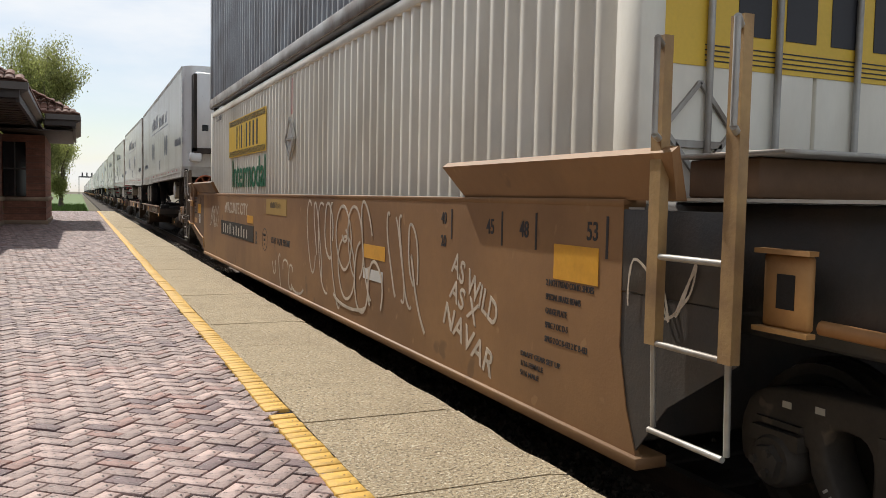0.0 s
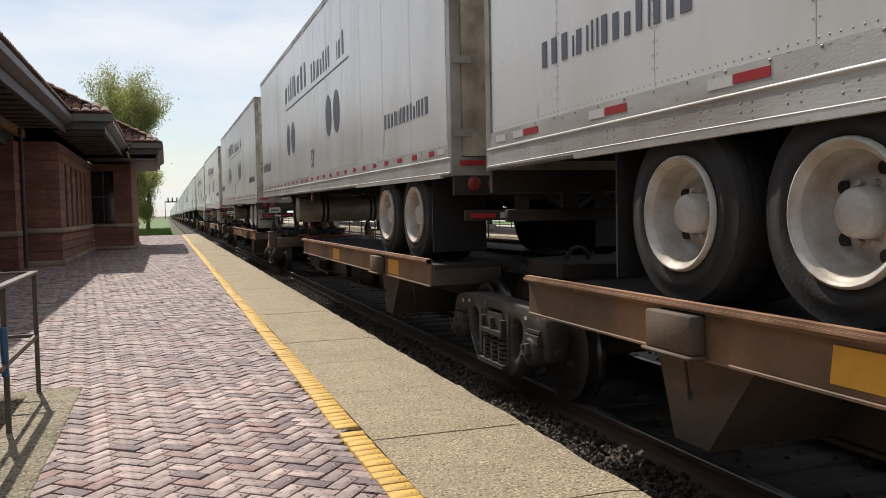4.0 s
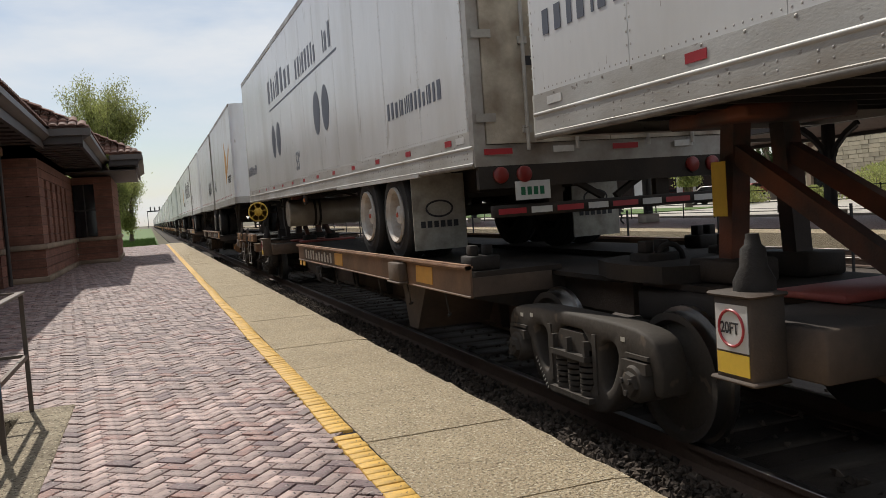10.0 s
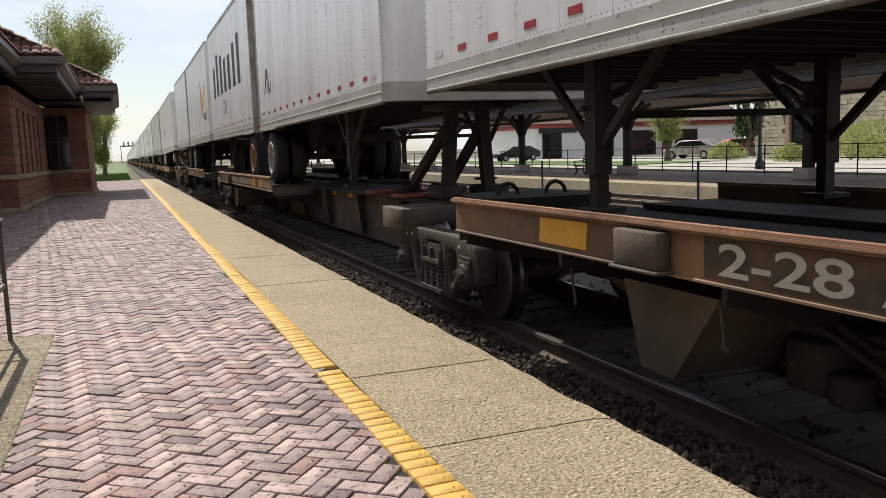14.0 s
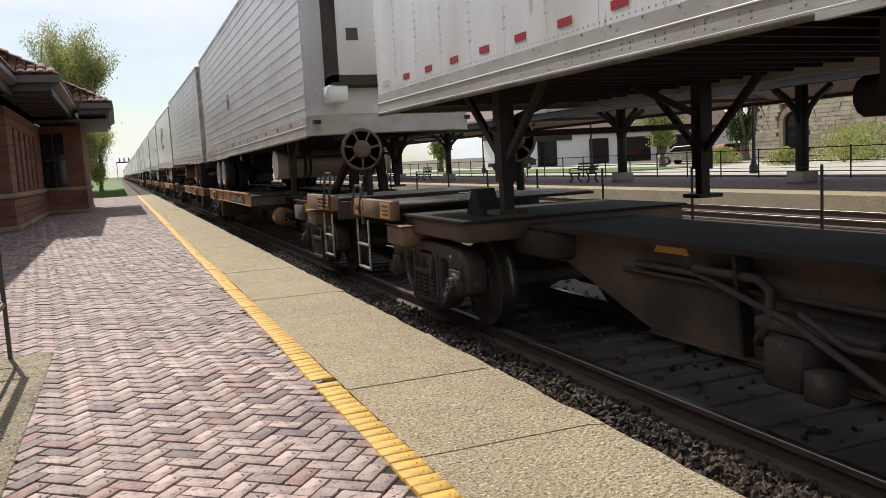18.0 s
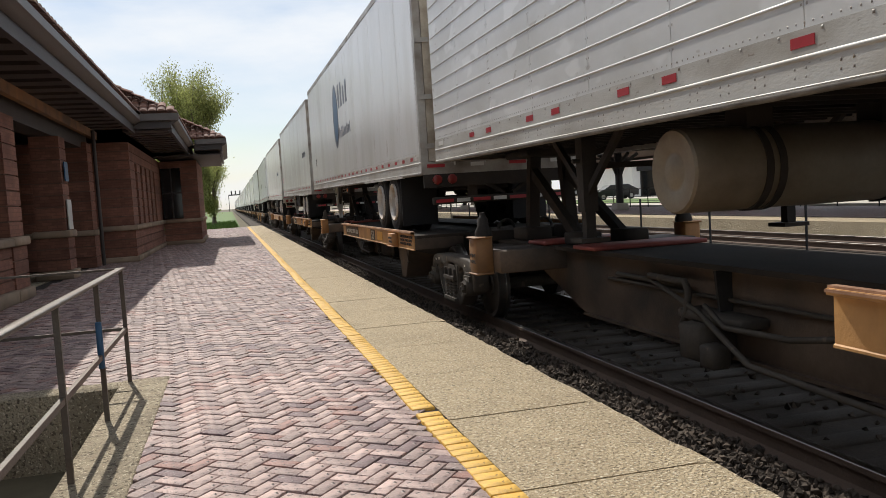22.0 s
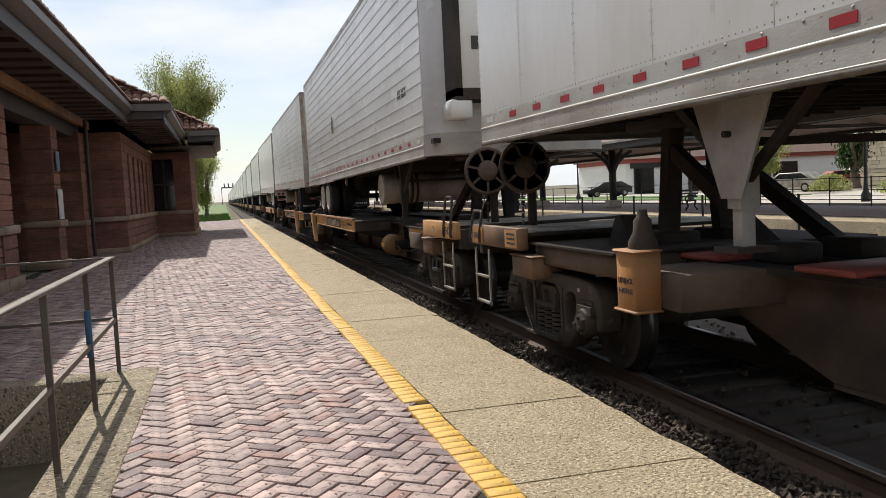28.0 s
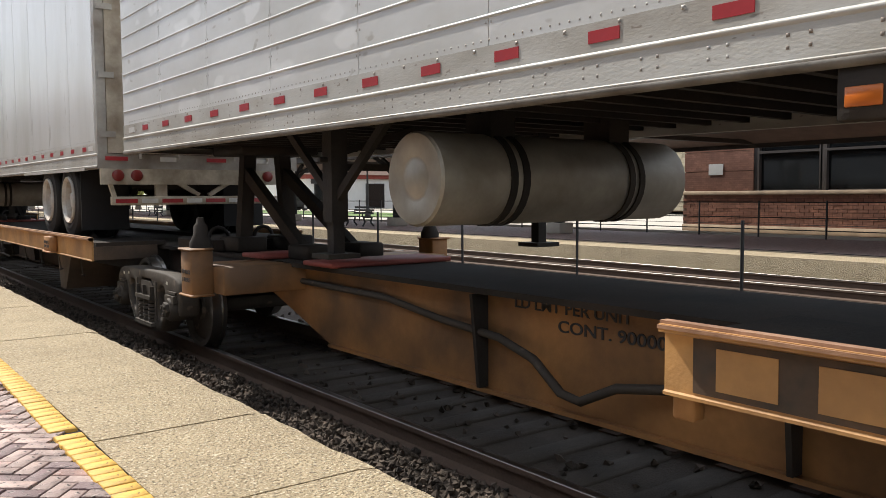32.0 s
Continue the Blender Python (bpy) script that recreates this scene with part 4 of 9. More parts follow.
def rim_shape(bm):
    # a deep barrel with a rolled lip, a dished disc far in, and a hub with nuts
    lathe(bm, (-0.31, 0, 0), (0.0, 0, 0), ((0.02, 0.318), (-0.004, 0.314), (-0.010, 0.304), (-0.004, 0.294), (0.016, 0.288), (0.030, 0.268), (0.10, 0.262), (0.150, 0.258), (0.182, 0.235), (0.190, 0.205), (0.165, 0.165), (0.150, 0.150), (0.150, 0.112), (0.06, 0.104), (0.045, 0.09), (0.040, 0.05), (0.040, 0.001)), 32, caps=False)
    for k in range(10):
        a = 2 * math.pi * k / 10
        tube(bm, (-0.188, 0.132 * math.cos(a), 0.132 * math.sin(a)), (-0.158, 0.132 * math.cos(a), 0.132 * math.sin(a)), 0.014, seg=6)


def hand_holes(bm):
    # dark openings through the dish
    for k in range(5):
        a = 0.6 + k * 2 * math.pi / 5
        tube(bm, (-0.150, 0.193 * math.cos(a), 0.193 * math.sin(a)), (-0.118, 0.193 * math.cos(a), 0.193 * math.sin(a)), 0.030, seg=12)


HOLES = shared("hand_hole", "under", hand_holes)
HUBCAP = shared("hub_cap", "wheel_red", lambda bm: lathe(bm, (-0.285, 0, 0), (-0.26, 0, 0), ((0.0, 0.001), (0.0, 0.022), (0.006, 0.028), (0.016, 0.03)), 14, caps=False))
RIM = shared("rim", "rim", rim_shape)
RIM_DARK = shared("rim", "rim_dark", rim_shape)
RIM_SILVER = shared("rim", "rim_silver", rim_shape)
RIM_RUST = shared("rim", "rim_rust", rim_shape)
RED = shared("reflector", "red_tape", lambda bm: box(bm, -0.004, 0.0, -0.13, 0.13, -0.024, 0.024))
WHITE = shared("reflector", "white_tape", lambda bm: box(bm, -0.004, 0.0, -0.10, 0.10, -0.027, 0.027))
SMALL_RED = shared("reflector", "red_tape", lambda bm: box(bm, -0.004, 0.0, -0.085, 0.085, -0.026, 0.026))


def road_wheel(parent, y, z, rust=False, name="wheel", red_hub=False):
    w = new(name)
    w.parent = parent
    w.location = (-HALF + 0.33, y, z)
    piece("tyre", TYRE, w, 0, 0, 0)
    piece("rim", {"dark": RIM_DARK, "silver": RIM_SILVER, True: RIM_RUST, False: RIM}[rust], w, 0, 0, 0)
    tagged(piece("hand_hole", HOLES, w, 0, 0, 0), kind="stuff")
    if red_hub:
        piece("hub_cap", HUBCAP, w, 0, 0, 0)
    far = new(name)
    far.parent = parent
    far.location = (HALF - 0.33, y, z)
    far.rotation_euler = (0, 0, math.pi)
    piece("tyre", TYRE, far, 0, 0, 0)
    piece("rim", RIM, far, 0, 0, 0)


SPRING = shared("leaf_spring", "under", lambda bm: pipe(bm, [(0, -0.55, 0.14), (0, -0.3, 0.03), (0, 0, 0), (0, 0.3, 0.03), (0, 0.55, 0.14)], 0.05, 6))
DRUM = shared("brake_drum", "under", lambda bm: tube(bm, (-0.09, 0, 0), (0.09, 0, 0), 0.21, seg=18))
CHAMBER = shared("brake_chamber", "under", lambda bm: tube(bm, (0, -0.12, -0.02), (0, 0.12, 0.02), 0.085, seg=10))
HANGER = shared("spring_hanger", "under", lambda bm: box(bm, -0.60, 0.60, -0.04, 0.04, -0.20, 0.20))


def rivet_row(bm, y0, y1, z, x, step, r=0.011):
    n = max(1, round((y1 - y0) / step))
    for k in range(n):
        y = y0 + (k + 0.5) * step
        v = [bm.verts.new((x + a, y + b, z + c)) for a, b, c in ((0, -r, -r), (0, r, -r), (0, r, r), (0, -r, r), (-r * 0.35, -r * 0.6, -r * 0.6), (-r * 0.35, r * 0.6, -r * 0.6), (-r * 0.35, r * 0.6, r * 0.6), (-r * 0.35, -r * 0.6, r * 0.6))]
        for f in ((4, 5, 6, 7), (0, 1, 5, 4), (1, 2, 6, 5), (2, 3, 7, 6), (3, 0, 4, 7)):
            bm.faces.new([v[i] for i in f])


def trailer(s, length, nose="far", skin="panel", label="", reefer=False, tank=True, axles=(1.7, 2.95), zb=2.06, top=5.22, sag=0.12, marks="pairs", rust=False, rich=True, deck=1.03, gear="fuel", flap=True, tank_y=None):
    """A road trailer without its tractor. nose: the end on which its front stands, near (leading) or far.
    The rear rides lower than the front by sag."""
    if length < 10:
        zb, sag, top = 2.13, 0.02, 5.26
    side = ("white_pup" if length < 10 else "white_panel") if skin == "panel" else "alu"
    t = on_train(thing("semi_trailer", label, "trailer", group="trailers on the train"), s)
    L = length
    front_at_0 = nose == "near"

    def Y(d):
        """d metres from the rear of the trailer."""
        return L - d if front_at_0 else d

    def span(a, b):
        return min(Y(a), Y(b)), max(Y(a), Y(b))

    def zlow(y):
        d = L - y if front_at_0 else y
        return zb - sag + sag * d / L

    def sheet(bm, x0, x1, a, b, za, zt):
        """A box between a and b from the rear whose lower edge follows the trailer's stance by za, and its top by zt."""
        y0, y1 = span(a, b)
        q = []
        for y in (y0, y1):
            q += [(x0, y, zlow(y) + za), (x1, y, zlow(y) + za), (x1, y, zlow(y) + zt), (x0, y, zlow(y) + zt)]
        v = [bm.verts.new(p) for p in q]
        for f in ((0, 1, 2, 3), (7, 6, 5, 4), (0, 4, 5, 1), (1, 5, 6, 2), (2, 6, 7, 3), (3, 7, 4, 0)):
            bm.faces.new([v[i] for i in f])

    H = top - zb
    r = 0.42 if reefer else 0.16
    low = 0.60 if L < 10 else 0.85        # some have a shallow bottom rail
    # inner shell, with rounded front corners
    bm = bmesh.new()
    y_r, y_f = Y(0.10), Y(L)
    d = 1 if y_f > y_r else -1
    out = [(-HALF + 0.012, y_r), (-HALF + 0.012, y_f - d * r)]
    out += [(-HALF + 0.012 + r * (1 - math.cos(a)), y_f - d * r * (1 - math.sin(a))) for a in (0.26, 0.52, 0.78, 1.05, 1.31, 1.57)]
    out += [(HALF - 0.012 - r * (1 - math.cos(a)), y_f - d * r * (1 - math.sin(a))) for a in (1.57, 1.31, 1.05, 0.78, 0.52, 0.26)]
    out += [(HALF - 0.012, y_f - d * r), (HALF - 0.012, y_r)]
    lo, hi = [bm.verts.new((x, y, zlow(y) + 0.30 * low)) for x, y in out], [bm.verts.new((x, y, zlow(y) + H - 0.01)) for x, y in out]
    bm.faces.new(lo), bm.faces.new(hi)
    for i in range(len(out)):
        j = (i + 1) % len(out)
        bm.faces.new((lo[i], lo[j], hi[j], hi[i]))
    part("body", bm, side, t)
    # side panels with open seams
    if rich:
        n = round((L - 0.14 - r) / (1.22 if L > 10 else 0.61))
        w = (L - 0.14 - r) / n
        for k in range(n):
            bm = bmesh.new()
            sheet(bm, -HALF, -HALF + 0.011, 0.14 + k * w + 0.003, 0.14 + (k + 1) * w - 0.003, 0.34 * low - 0.01, H - 0.09)
            part("panel", bm, side, t)
        bm = bmesh.new()
        for k in range(n + 1):
            y = Y(0.14 + k * w)
            z = zlow(y)
            for q in range(int((H - 0.5) / (0.075 if skin == "panel" else 0.15))):
                zz = z + 0.40 + q * (0.075 if skin == "panel" else 0.15)
                for dy in (-0.02, 0.02):
                    v = [bm.verts.new((-HALF + a, y + dy + b, zz + c)) for a, b, c in ((0, -0.007, -0.007), (0, 0.007, -0.007), (0, 0.007, 0.007), (0, -0.007, 0.007), (-0.005, 0, 0))]
                    for f in ((0, 1, 4), (1, 2, 4), (2, 3, 4), (3, 0, 4)):
                        bm.faces.new([v[i] for i in f])
        tagged(part("seam_rivets", bm, "alu_rail", t), kind="stuff")
    # ribs run along the whole side
    if skin == "ribs":
        n = 14 if rich else 8
        for k in range(n):
            z = 0.42 + k * (H - 0.62) / (n - 1)
            bm = bmesh.new()
            y0, y1 = span(0.12, L - r - 0.02)
            rows = [[bm.verts.new((-HALF + px, y, zlow(y) + z + pz)) for px, pz in ((0.001, 0.0), (-0.006, 0.004), (-0.008, 0.010), (-0.006, 0.016), (0.001, 0.020))] for y in (y0, y1)]
            for i in range(4):
                bm.faces.new((rows[0][i], rows[0][i + 1], rows[1][i + 1], rows[1][i])).smooth = True
            part("rib", bm, "alu", t)
    # rails
    bm = bmesh.new()
    prof = [(0.05, 0.0), (-0.010, 0.0), (-0.016, 0.006), (-0.016, 0.014), (-0.009, 0.020), (-0.008, 0.158), (-0.014, 0.164), (-0.016, 0.174), (-0.014, 0.184), (-0.005, 0.190), (-0.004, 0.336), (0.05, 0.336)]
    rings = [[bm.verts.new((-HALF + px, y, zlow(y) + pz * low)) for px, pz in prof] for y in span(0.04, L - r)]
    for i in range(len(prof)):
        j = (i + 1) % len(prof)
        bm.faces.new((rings[0][i], rings[0][j], rings[1][j], rings[1][i]))
    for ring in rings:
        bm.faces.new(ring)
    part("bottom_rail", bm, "alu_rail", t, "bare aluminium bottom rail")
    if rich:
        bm = bmesh.new()
        y0, y1 = span(0.04, L - r)
        tube(bm, (-HALF + 0.006, y0, zlow(y0) - 0.006), (-HALF + 0.006, y1, zlow(y1) - 0.006), 0.024, seg=10)
        part("rail_edge", bm, "edge_grime", t, "grimy rounded lower edge of the rail")
    bm = bmesh.new()
    sheet(bm, HALF - 0.05, HALF + 0.012, 0.04, L - r, 0.0, 0.34)
    part("bottom_rail", bm, "alu_rail", t)
    for x0, x1 in ((-HALF - 0.008, -HALF + 0.06), (HALF - 0.06, HALF + 0.008)):
        bm = bmesh.new()
        sheet(bm, x0, x1, 0.04, L - r, H - 0.09, H)
        part("top_rail", bm, "alu_dull", t)
    bm = bmesh.new()
    sheet(bm, -HALF + 0.06, HALF - 0.06, 0.05, L - r, H - 0.008, H + 0.004)
    part("roof_sheet", bm, "alu_dull", t)
    if rich:
        bm = bmesh.new()
        step = 0.31
        for k in range(int((L - r - 0.3) / step)):
            y = Y(0.2 + k * step)
            for dy, zz in ((-0.04, 0.12), (0.04, 0.12), (-0.04, 0.07), (0.04, 0.07), (0.155, 0.318)):
                rivet_row(bm, y + dy - 0.03, y + dy + 0.03, zlow(y) + zz * low, -HALF - (0.007 if zz < 0.2 else 0.005), 0.06, 0.0085)
        tagged(part("rail_rivets", bm, "alu_dull", t), kind="stuff")
        bm = bmesh.new()
        for k in range(int((L - r - 0.3) / 0.06)):
            y = Y(0.2 + k * 0.06)
            rivet_row(bm, y - 0.01, y + 0.01, zlow(y) + 0.34 * low + 0.025, -HALF + 0.0005, 0.02, 0.006)
        tagged(part("edge_rivets", bm, "alu_dull", t), kind="stuff")
        gap = {"close": 0.607, "wide": 1.83}.get(marks, 1.22)
        n = int((L - r - 0.5) / gap)
        zt = 0.225 if L > 10 else 0.30
        for k in range(n):
            for q, off in enumerate({"wide": (0.0, 0.61), "close": (0.0,), "single": (0.0,), "pairs": (0.0, 0.27), "mixed": (0.27, 0.05)}[marks]):
                y = Y(0.62 + k * gap + off)
                piece("reflector", (WHITE if q == 1 else RED) if marks == "mixed" else SMALL_RED, t, -HALF - (0.0045 if L > 10 else 0.0005), y, zlow(y) + zt)
        for y in (Y(0.32), Y(L - r - 0.3)):
            piece("reflector", WHITE, t, -HALF - (0.0045 if L > 10 else 0.0005), y, zlow(y) + zt)
        # a bright slider strip under the rail by the axles
        a0 = max(0.3, axles[0] - 1.1)
        bm = bmesh.new()
        sheet(bm, -HALF - 0.022, -HALF + 0.02, a0, axles[-1] + (1.5 if L > 10 else 0.9), -0.036, -0.003)
        part("wear_strip", bm, "alu_rail", t, "bright aluminium strip under the rail")
    if rich and L > 10:
        y = Y(L * 0.5)
        ml = boxes("marker_lamp", "under", t, (-HALF + 0.01, -HALF + 0.05, y - 0.09, y + 0.09, zlow(y) - 0.20, zlow(y) - 0.02), bevel=0.008, label="hanging amber marker lamp")
        boxes("amber_lens", "amber", ml, (-HALF + 0.002, -HALF + 0.0095, y - 0.06, y + 0.06, zlow(y) - 0.155, zlow(y) - 0.09), bevel=0.003)
    # floor and its cross members
    bm = bmesh.new()
    sheet(bm, -HALF + 0.05, HALF - 0.05, 0.1, L - 0.1, 0.16, 0.22)
    part("floor", bm, "under", t)
    bm = bmesh.new()
    n = int(L / (0.31 if rich else 0.9))
    for k in range(n):
        a = 0.2 + k * (L - 0.4) / n
        sheet(bm, -HALF + 0.05, HALF - 0.05, a, a + 0.05, 0.05, 0.16)
    tagged(part("joist_layer", bm, "under", t), kind="stuff")
    # rear frame and doors
    y0, y1 = span(0.0, 0.10)
    zl = zlow(Y(0.05))
    boxes("rear_frame", "alu_dull", t, (-HALF - 0.006, -HALF + 0.10, y0, y1, zl - 0.02, zl + H), (HALF - 0.10, HALF + 0.004, y0, y1, zl - 0.02, zl + H), (-HALF + 0.1, HALF - 0.1, y0, y1, zl + H - 0.16, zl + H), (-HALF + 0.1, HALF - 0.1, y0, y1, zl - 0.02, zl + 0.16), label="dull grimy rear door frame")
    yo = Y(-0.022) if not front_at_0 else Y(-0.022)
    ya, yb = min(yo, Y(0.03)), max(yo, Y(0.03))
    for x0, x1 in ((-HALF + 0.105, -0.006), (0.006, HALF - 0.105)):
        door = boxes("door", "grime" if rich else side, t, (x0, x1, ya, yb, zl + 0.165, zl + H - 0.165), label="grimy off-white swing door")
        if rich:
            for z in (0.35, 1.05, 1.85, 2.6):
                xx = x0 if x0 < -0.1 else x1
                yq = Y(-0.035)
                boxes("hinge", "alu_dull", door, (min(xx, xx - 0.09), max(xx, xx + 0.09), min(yq, yo), max(yq, yo), zl + z, zl + z + 0.07))
            for xx in ((x0 + x1) / 2 - 0.22, (x0 + x1) / 2 + 0.25):
                bm = bmesh.new()
                tube(bm, (xx, Y(-0.045), zl + 0.1), (xx, Y(-0.045), zl + H - 0.1), 0.017, seg=8)
                for z in (0.25, 1.0, 2.2):
                    box(bm, xx - 0.04, xx + 0.04, min(Y(-0.05), Y(-0.02)), max(Y(-0.05), Y(-0.02)), zl + z, zl + z + 0.06)
                part("lock_rod", bm, "alu_rail", door)
    if rich:
        for k in range(4):
            me = RED if k % 2 == 0 else WHITE
            p = piece("reflector", me, t, -HALF + 0.2 + k * 0.62, Y(-0.024), zl + 0.10, math.pi / 2 if not front_at_0 else -math.pi / 2)
        # lamps, rear sill and underride guard
        pale = s in (237.2, 289.3)
        for x in (-1.08, -0.86, 0.86, 1.08):
            bm = bmesh.new()
            lathe(bm, (x, Y(-0.034), zl - 0.10), (x, Y(0.02), zl - 0.10), ((0, 0.001), (0.0, 0.055), (0.012, 0.07), (0.05, 0.07)), 16, caps=False)
            part("tail_lamp", bm, "lamp_red", t, "dull red round tail lamp")
        boxes("lamp_board", "grime" if pale else "under", t, (-HALF + 0.02, HALF - 0.02, min(Y(0.0), Y(0.06)), max(Y(0.0), Y(0.06)), zl - 0.21, zl - 0.02))
        ya, yb = min(Y(0.02), Y(0.10)), max(Y(0.02), Y(0.10))
        gm = "grime" if pale else "under"
        bar = boxes("underride_bar", gm, t, (-1.15, 1.15, ya, yb, deck + 0.45, deck + 0.555), bevel=0.008, label="rear underride guard with striped tape")
        for q in (-0.55, 0.55):
            boxes("guard_post", gm, bar, (q - 0.07, q + 0.07, ya + 0.01, yb - 0.01, deck + 0.555, zl - 0.02))
            bm = bmesh.new()
            beam(bm, (q * 0.87, Y(0.06), zl - 0.10), (q * 0.12, Y(0.06), deck + 0.57), 0.05, 0.06, (0, 1, 0))
            part("guard_brace", bm, gm, bar)
            if pale:
                bm = bmesh.new()
                beam(bm, (q * 2.2, Y(0.06), zl - 0.02), (q * 2.02, Y(0.06), deck + 0.55), 0.045, 0.06, (0, 1, 0))
                part("guard_strut", bm, gm, bar)
        for k in range(8):
            piece("stripe", RED if k % 2 == 0 else WHITE, bar, -0.98 + k * 0.28, Y(0.016), deck + 0.50, math.pi / 2 if not front_at_0 else -math.pi / 2)
    # running gear
    for a in axles:
        road_wheel(t, Y(a), deck + 0.515, "dark" if rust and a == axles[0] and len(axles) > 1 else "silver" if length < 10 and not rust else rust, red_hub=rich and s in (132.9, 151.6, 94.5))
        bm = bmesh.new()
        tube(bm, (-0.9, Y(a), deck + 0.515), (0.9, Y(a), deck + 0.515), 0.065, seg=10)
        part("axle", bm, "under", t)
    a, b = axles[0], axles[-1]
    bm = bmesh.new()
    for x in (-0.55, 0.55):
        y0, y1 = span(max(0.2, a - 1.0), b + 1.2)
        box(bm, x - 0.06, x + 0.06, y0, y1, deck + 0.70, zb + 0.02)
        for q in axles:
            box(bm, x - 0.12, x + 0.12, Y(q) - 0.1, Y(q) + 0.1, deck + 0.45, deck + 0.72)
    part("slider_frame", bm, "under", t)
    if rich:
        # springs, hangers, brake drums and chambers
        for q in axles:
            for x in (-0.5, 0.5):
                piece("leaf_spring", SPRING, t, x, Y(q), deck + 0.60)
                piece("brake_drum", DRUM, t, x * 1.34, Y(q), deck + 0.515)
                piece("brake_chamber", CHAMBER, t, x * 0.7, Y(q + 0.36), deck + 0.64)
            piece("spring_hanger", HANGER, t, 0, Y(q - 0.58), zb - 0.18)
        piece("spring_hanger", HANGER, t, 0, Y(b + 0.58), zb - 0.18)
        y0, y1 = span(b + 1.3, b + 2.1)
        bm = bmesh.new()
        tube(bm, (0.35, y0, deck + 0.82), (0.35, y1, deck + 0.82), 0.13, seg=12)
        part("air_tank", bm, "under", t)
    if flap:
        for x in (-0.96, 0.96):
            y0, y1 = span(a - 0.66, a - 0.64)
            mf = boxes("mud_flap", "flap_black" if flap is True else flap, t, (x - 0.3, x + 0.3, y0, y1, deck + 0.12, zb - 0.1), label="black rubber mud flap" if flap is True else "pale mud flap with a dark printed mark")
            yy = y0 if not front_at_0 else y1
            ink = "black_ink" if flap is not True else "white_ink"
            if flap is not True:
                bm = bmesh.new()
                for i in range(20):
                    u0, u1 = 2 * math.pi * i / 20, 2 * math.pi * (i + 1) / 20
                    beam(bm, (x + 0.15 * math.cos(u0), yy - 0.003, deck + 0.56 + 0.085 * math.sin(u0)), (x + 0.15 * math.cos(u1), yy - 0.003, deck + 0.56 + 0.085 * math.sin(u1)), 0.004, 0.02, (0, 0, 1))
                part("flap_emblem", bm, ink, mf)
            if flap is not True or s == 272.3:
                bm = bmesh.new()
                for i in range(6):
                    box(bm, x - 0.22 + i * 0.075, x - 0.168 + i * 0.075, yy - 0.004, yy - 0.001, deck + (0.36 if flap is not True else 0.22), deck + (0.43 if flap is not True else 0.28))
                tagged(part("flap_wordmark", bm, ink, mf), kind="stuff")
    # landing gear
    g = (L - 3.2 if front_at_0 else L - 4.2) if L > 10 else L - 2.6
    for x in (-1.0, 1.0):
        leg = boxes("landing_leg", "alu_dull" if rich and 200 < s < 240 else "under", t, (x - 0.065, x + 0.065, Y(g) - 0.065, Y(g) + 0.065, deck + 0.36, zb + 0.05), (x - 0.045, x + 0.045, Y(g) - 0.045, Y(g) + 0.045, deck + 0.13, deck + 0.37), label="folding landing leg")
        if rich:
            boxes("foot", "under", leg, (x - 0.13, x + 0.13, Y(g) - 0.12, Y(g) + 0.12, deck + 0.10, deck + 0.135))
            bm = bmesh.new()
            for q in (0.75, -0.75):
                beam(bm, (x, Y(g), deck + 0.50), (x, Y(g + q), zb + 0.05), 0.045, 0.06)
            beam(bm, (x * 0.97, Y(g), deck + 0.85), (x * 0.25, Y(g), zb + 0.03), 0.05)
            part("brace", bm, "under", leg)
            bm = bmesh.new()
            prism(bm, [(Y(g) - 0.42, zb + 0.06), (Y(g) + 0.42, zb + 0.06), (Y(g) + 0.1, deck + 0.42), (Y(g) - 0.1, deck + 0.42)], "x", x - 0.085, x - 0.068)
            if 200 < s < 240:
                part("gusset", bm, "alu_dull", leg, "tapered leg gusset with rust streaks")
            else:
                bm.free()
    if rich:
        bm = bmesh.new()
        beam(bm, (-1.0, Y(g), deck + 0.75), (1.0, Y(g), deck + 0.75), 0.05)
        tube(bm, (-1.13, Y(g), deck + 0.8), (-1.0, Y(g), deck + 0.8), 0.02, seg=8)
        part("cross_shaft", bm, "under", t)
    if gear == "fuel":
        # a round tank that lies across the trailer
        yc = tank_y if tank_y else Y(L - (3.85 if front_at_0 else 5.4))
        rr, zc = 0.28, 1.67
        bm = bmesh.new()
        lathe(bm, (-1.15, yc, zc), (1.1, yc, zc), ((0.03, rr - 0.03), (0.0, rr - 0.012), (0.01, rr), (2.18, rr), (2.2, rr - 0.02)), 32)
        tk = part("fuel_tank", bm, "tank_brown" if s == 188.3 else "tank", t, "pale grey cylindrical fuel tank set crosswise")
        bm = bmesh.new()
        lathe(bm, (-1.158, yc, zc), (-1.0, yc, zc), ((0.012, rr - 0.004), (0.0, rr - 0.012), (0.004, 0.15), (0.012, 0.14), (0.014, 0.11), (0.004, 0.10), (0.002, 0.001)), 32, caps=False)
        part("tank_end", bm, "white_panel" if s in (24.4, 171.5) else "tank_brown" if s == 188.3 else "tank", tk, "white dished tank end")
        for x in (-0.62, -0.52, 0.45, 0.55):
            bm = bmesh.new()
            lathe(bm, (x - 0.025, yc, zc), (x + 0.025, yc, zc), ((0, rr - 0.01), (0, rr + 0.012), (0.05, rr + 0.012), (0.05, rr - 0.01)), 28)
            part("strap", bm, "under", tk)
        for x in (-0.57, 0.5):
            boxes("tank_bracket", "under", tk, (x - 0.1, x + 0.1, yc - 0.12, yc + 0.12, zc + rr - 0.03, zb + 0.1))
    elif gear == "box":
        y0, y1 = span(L - 7.4, L - 5.6)
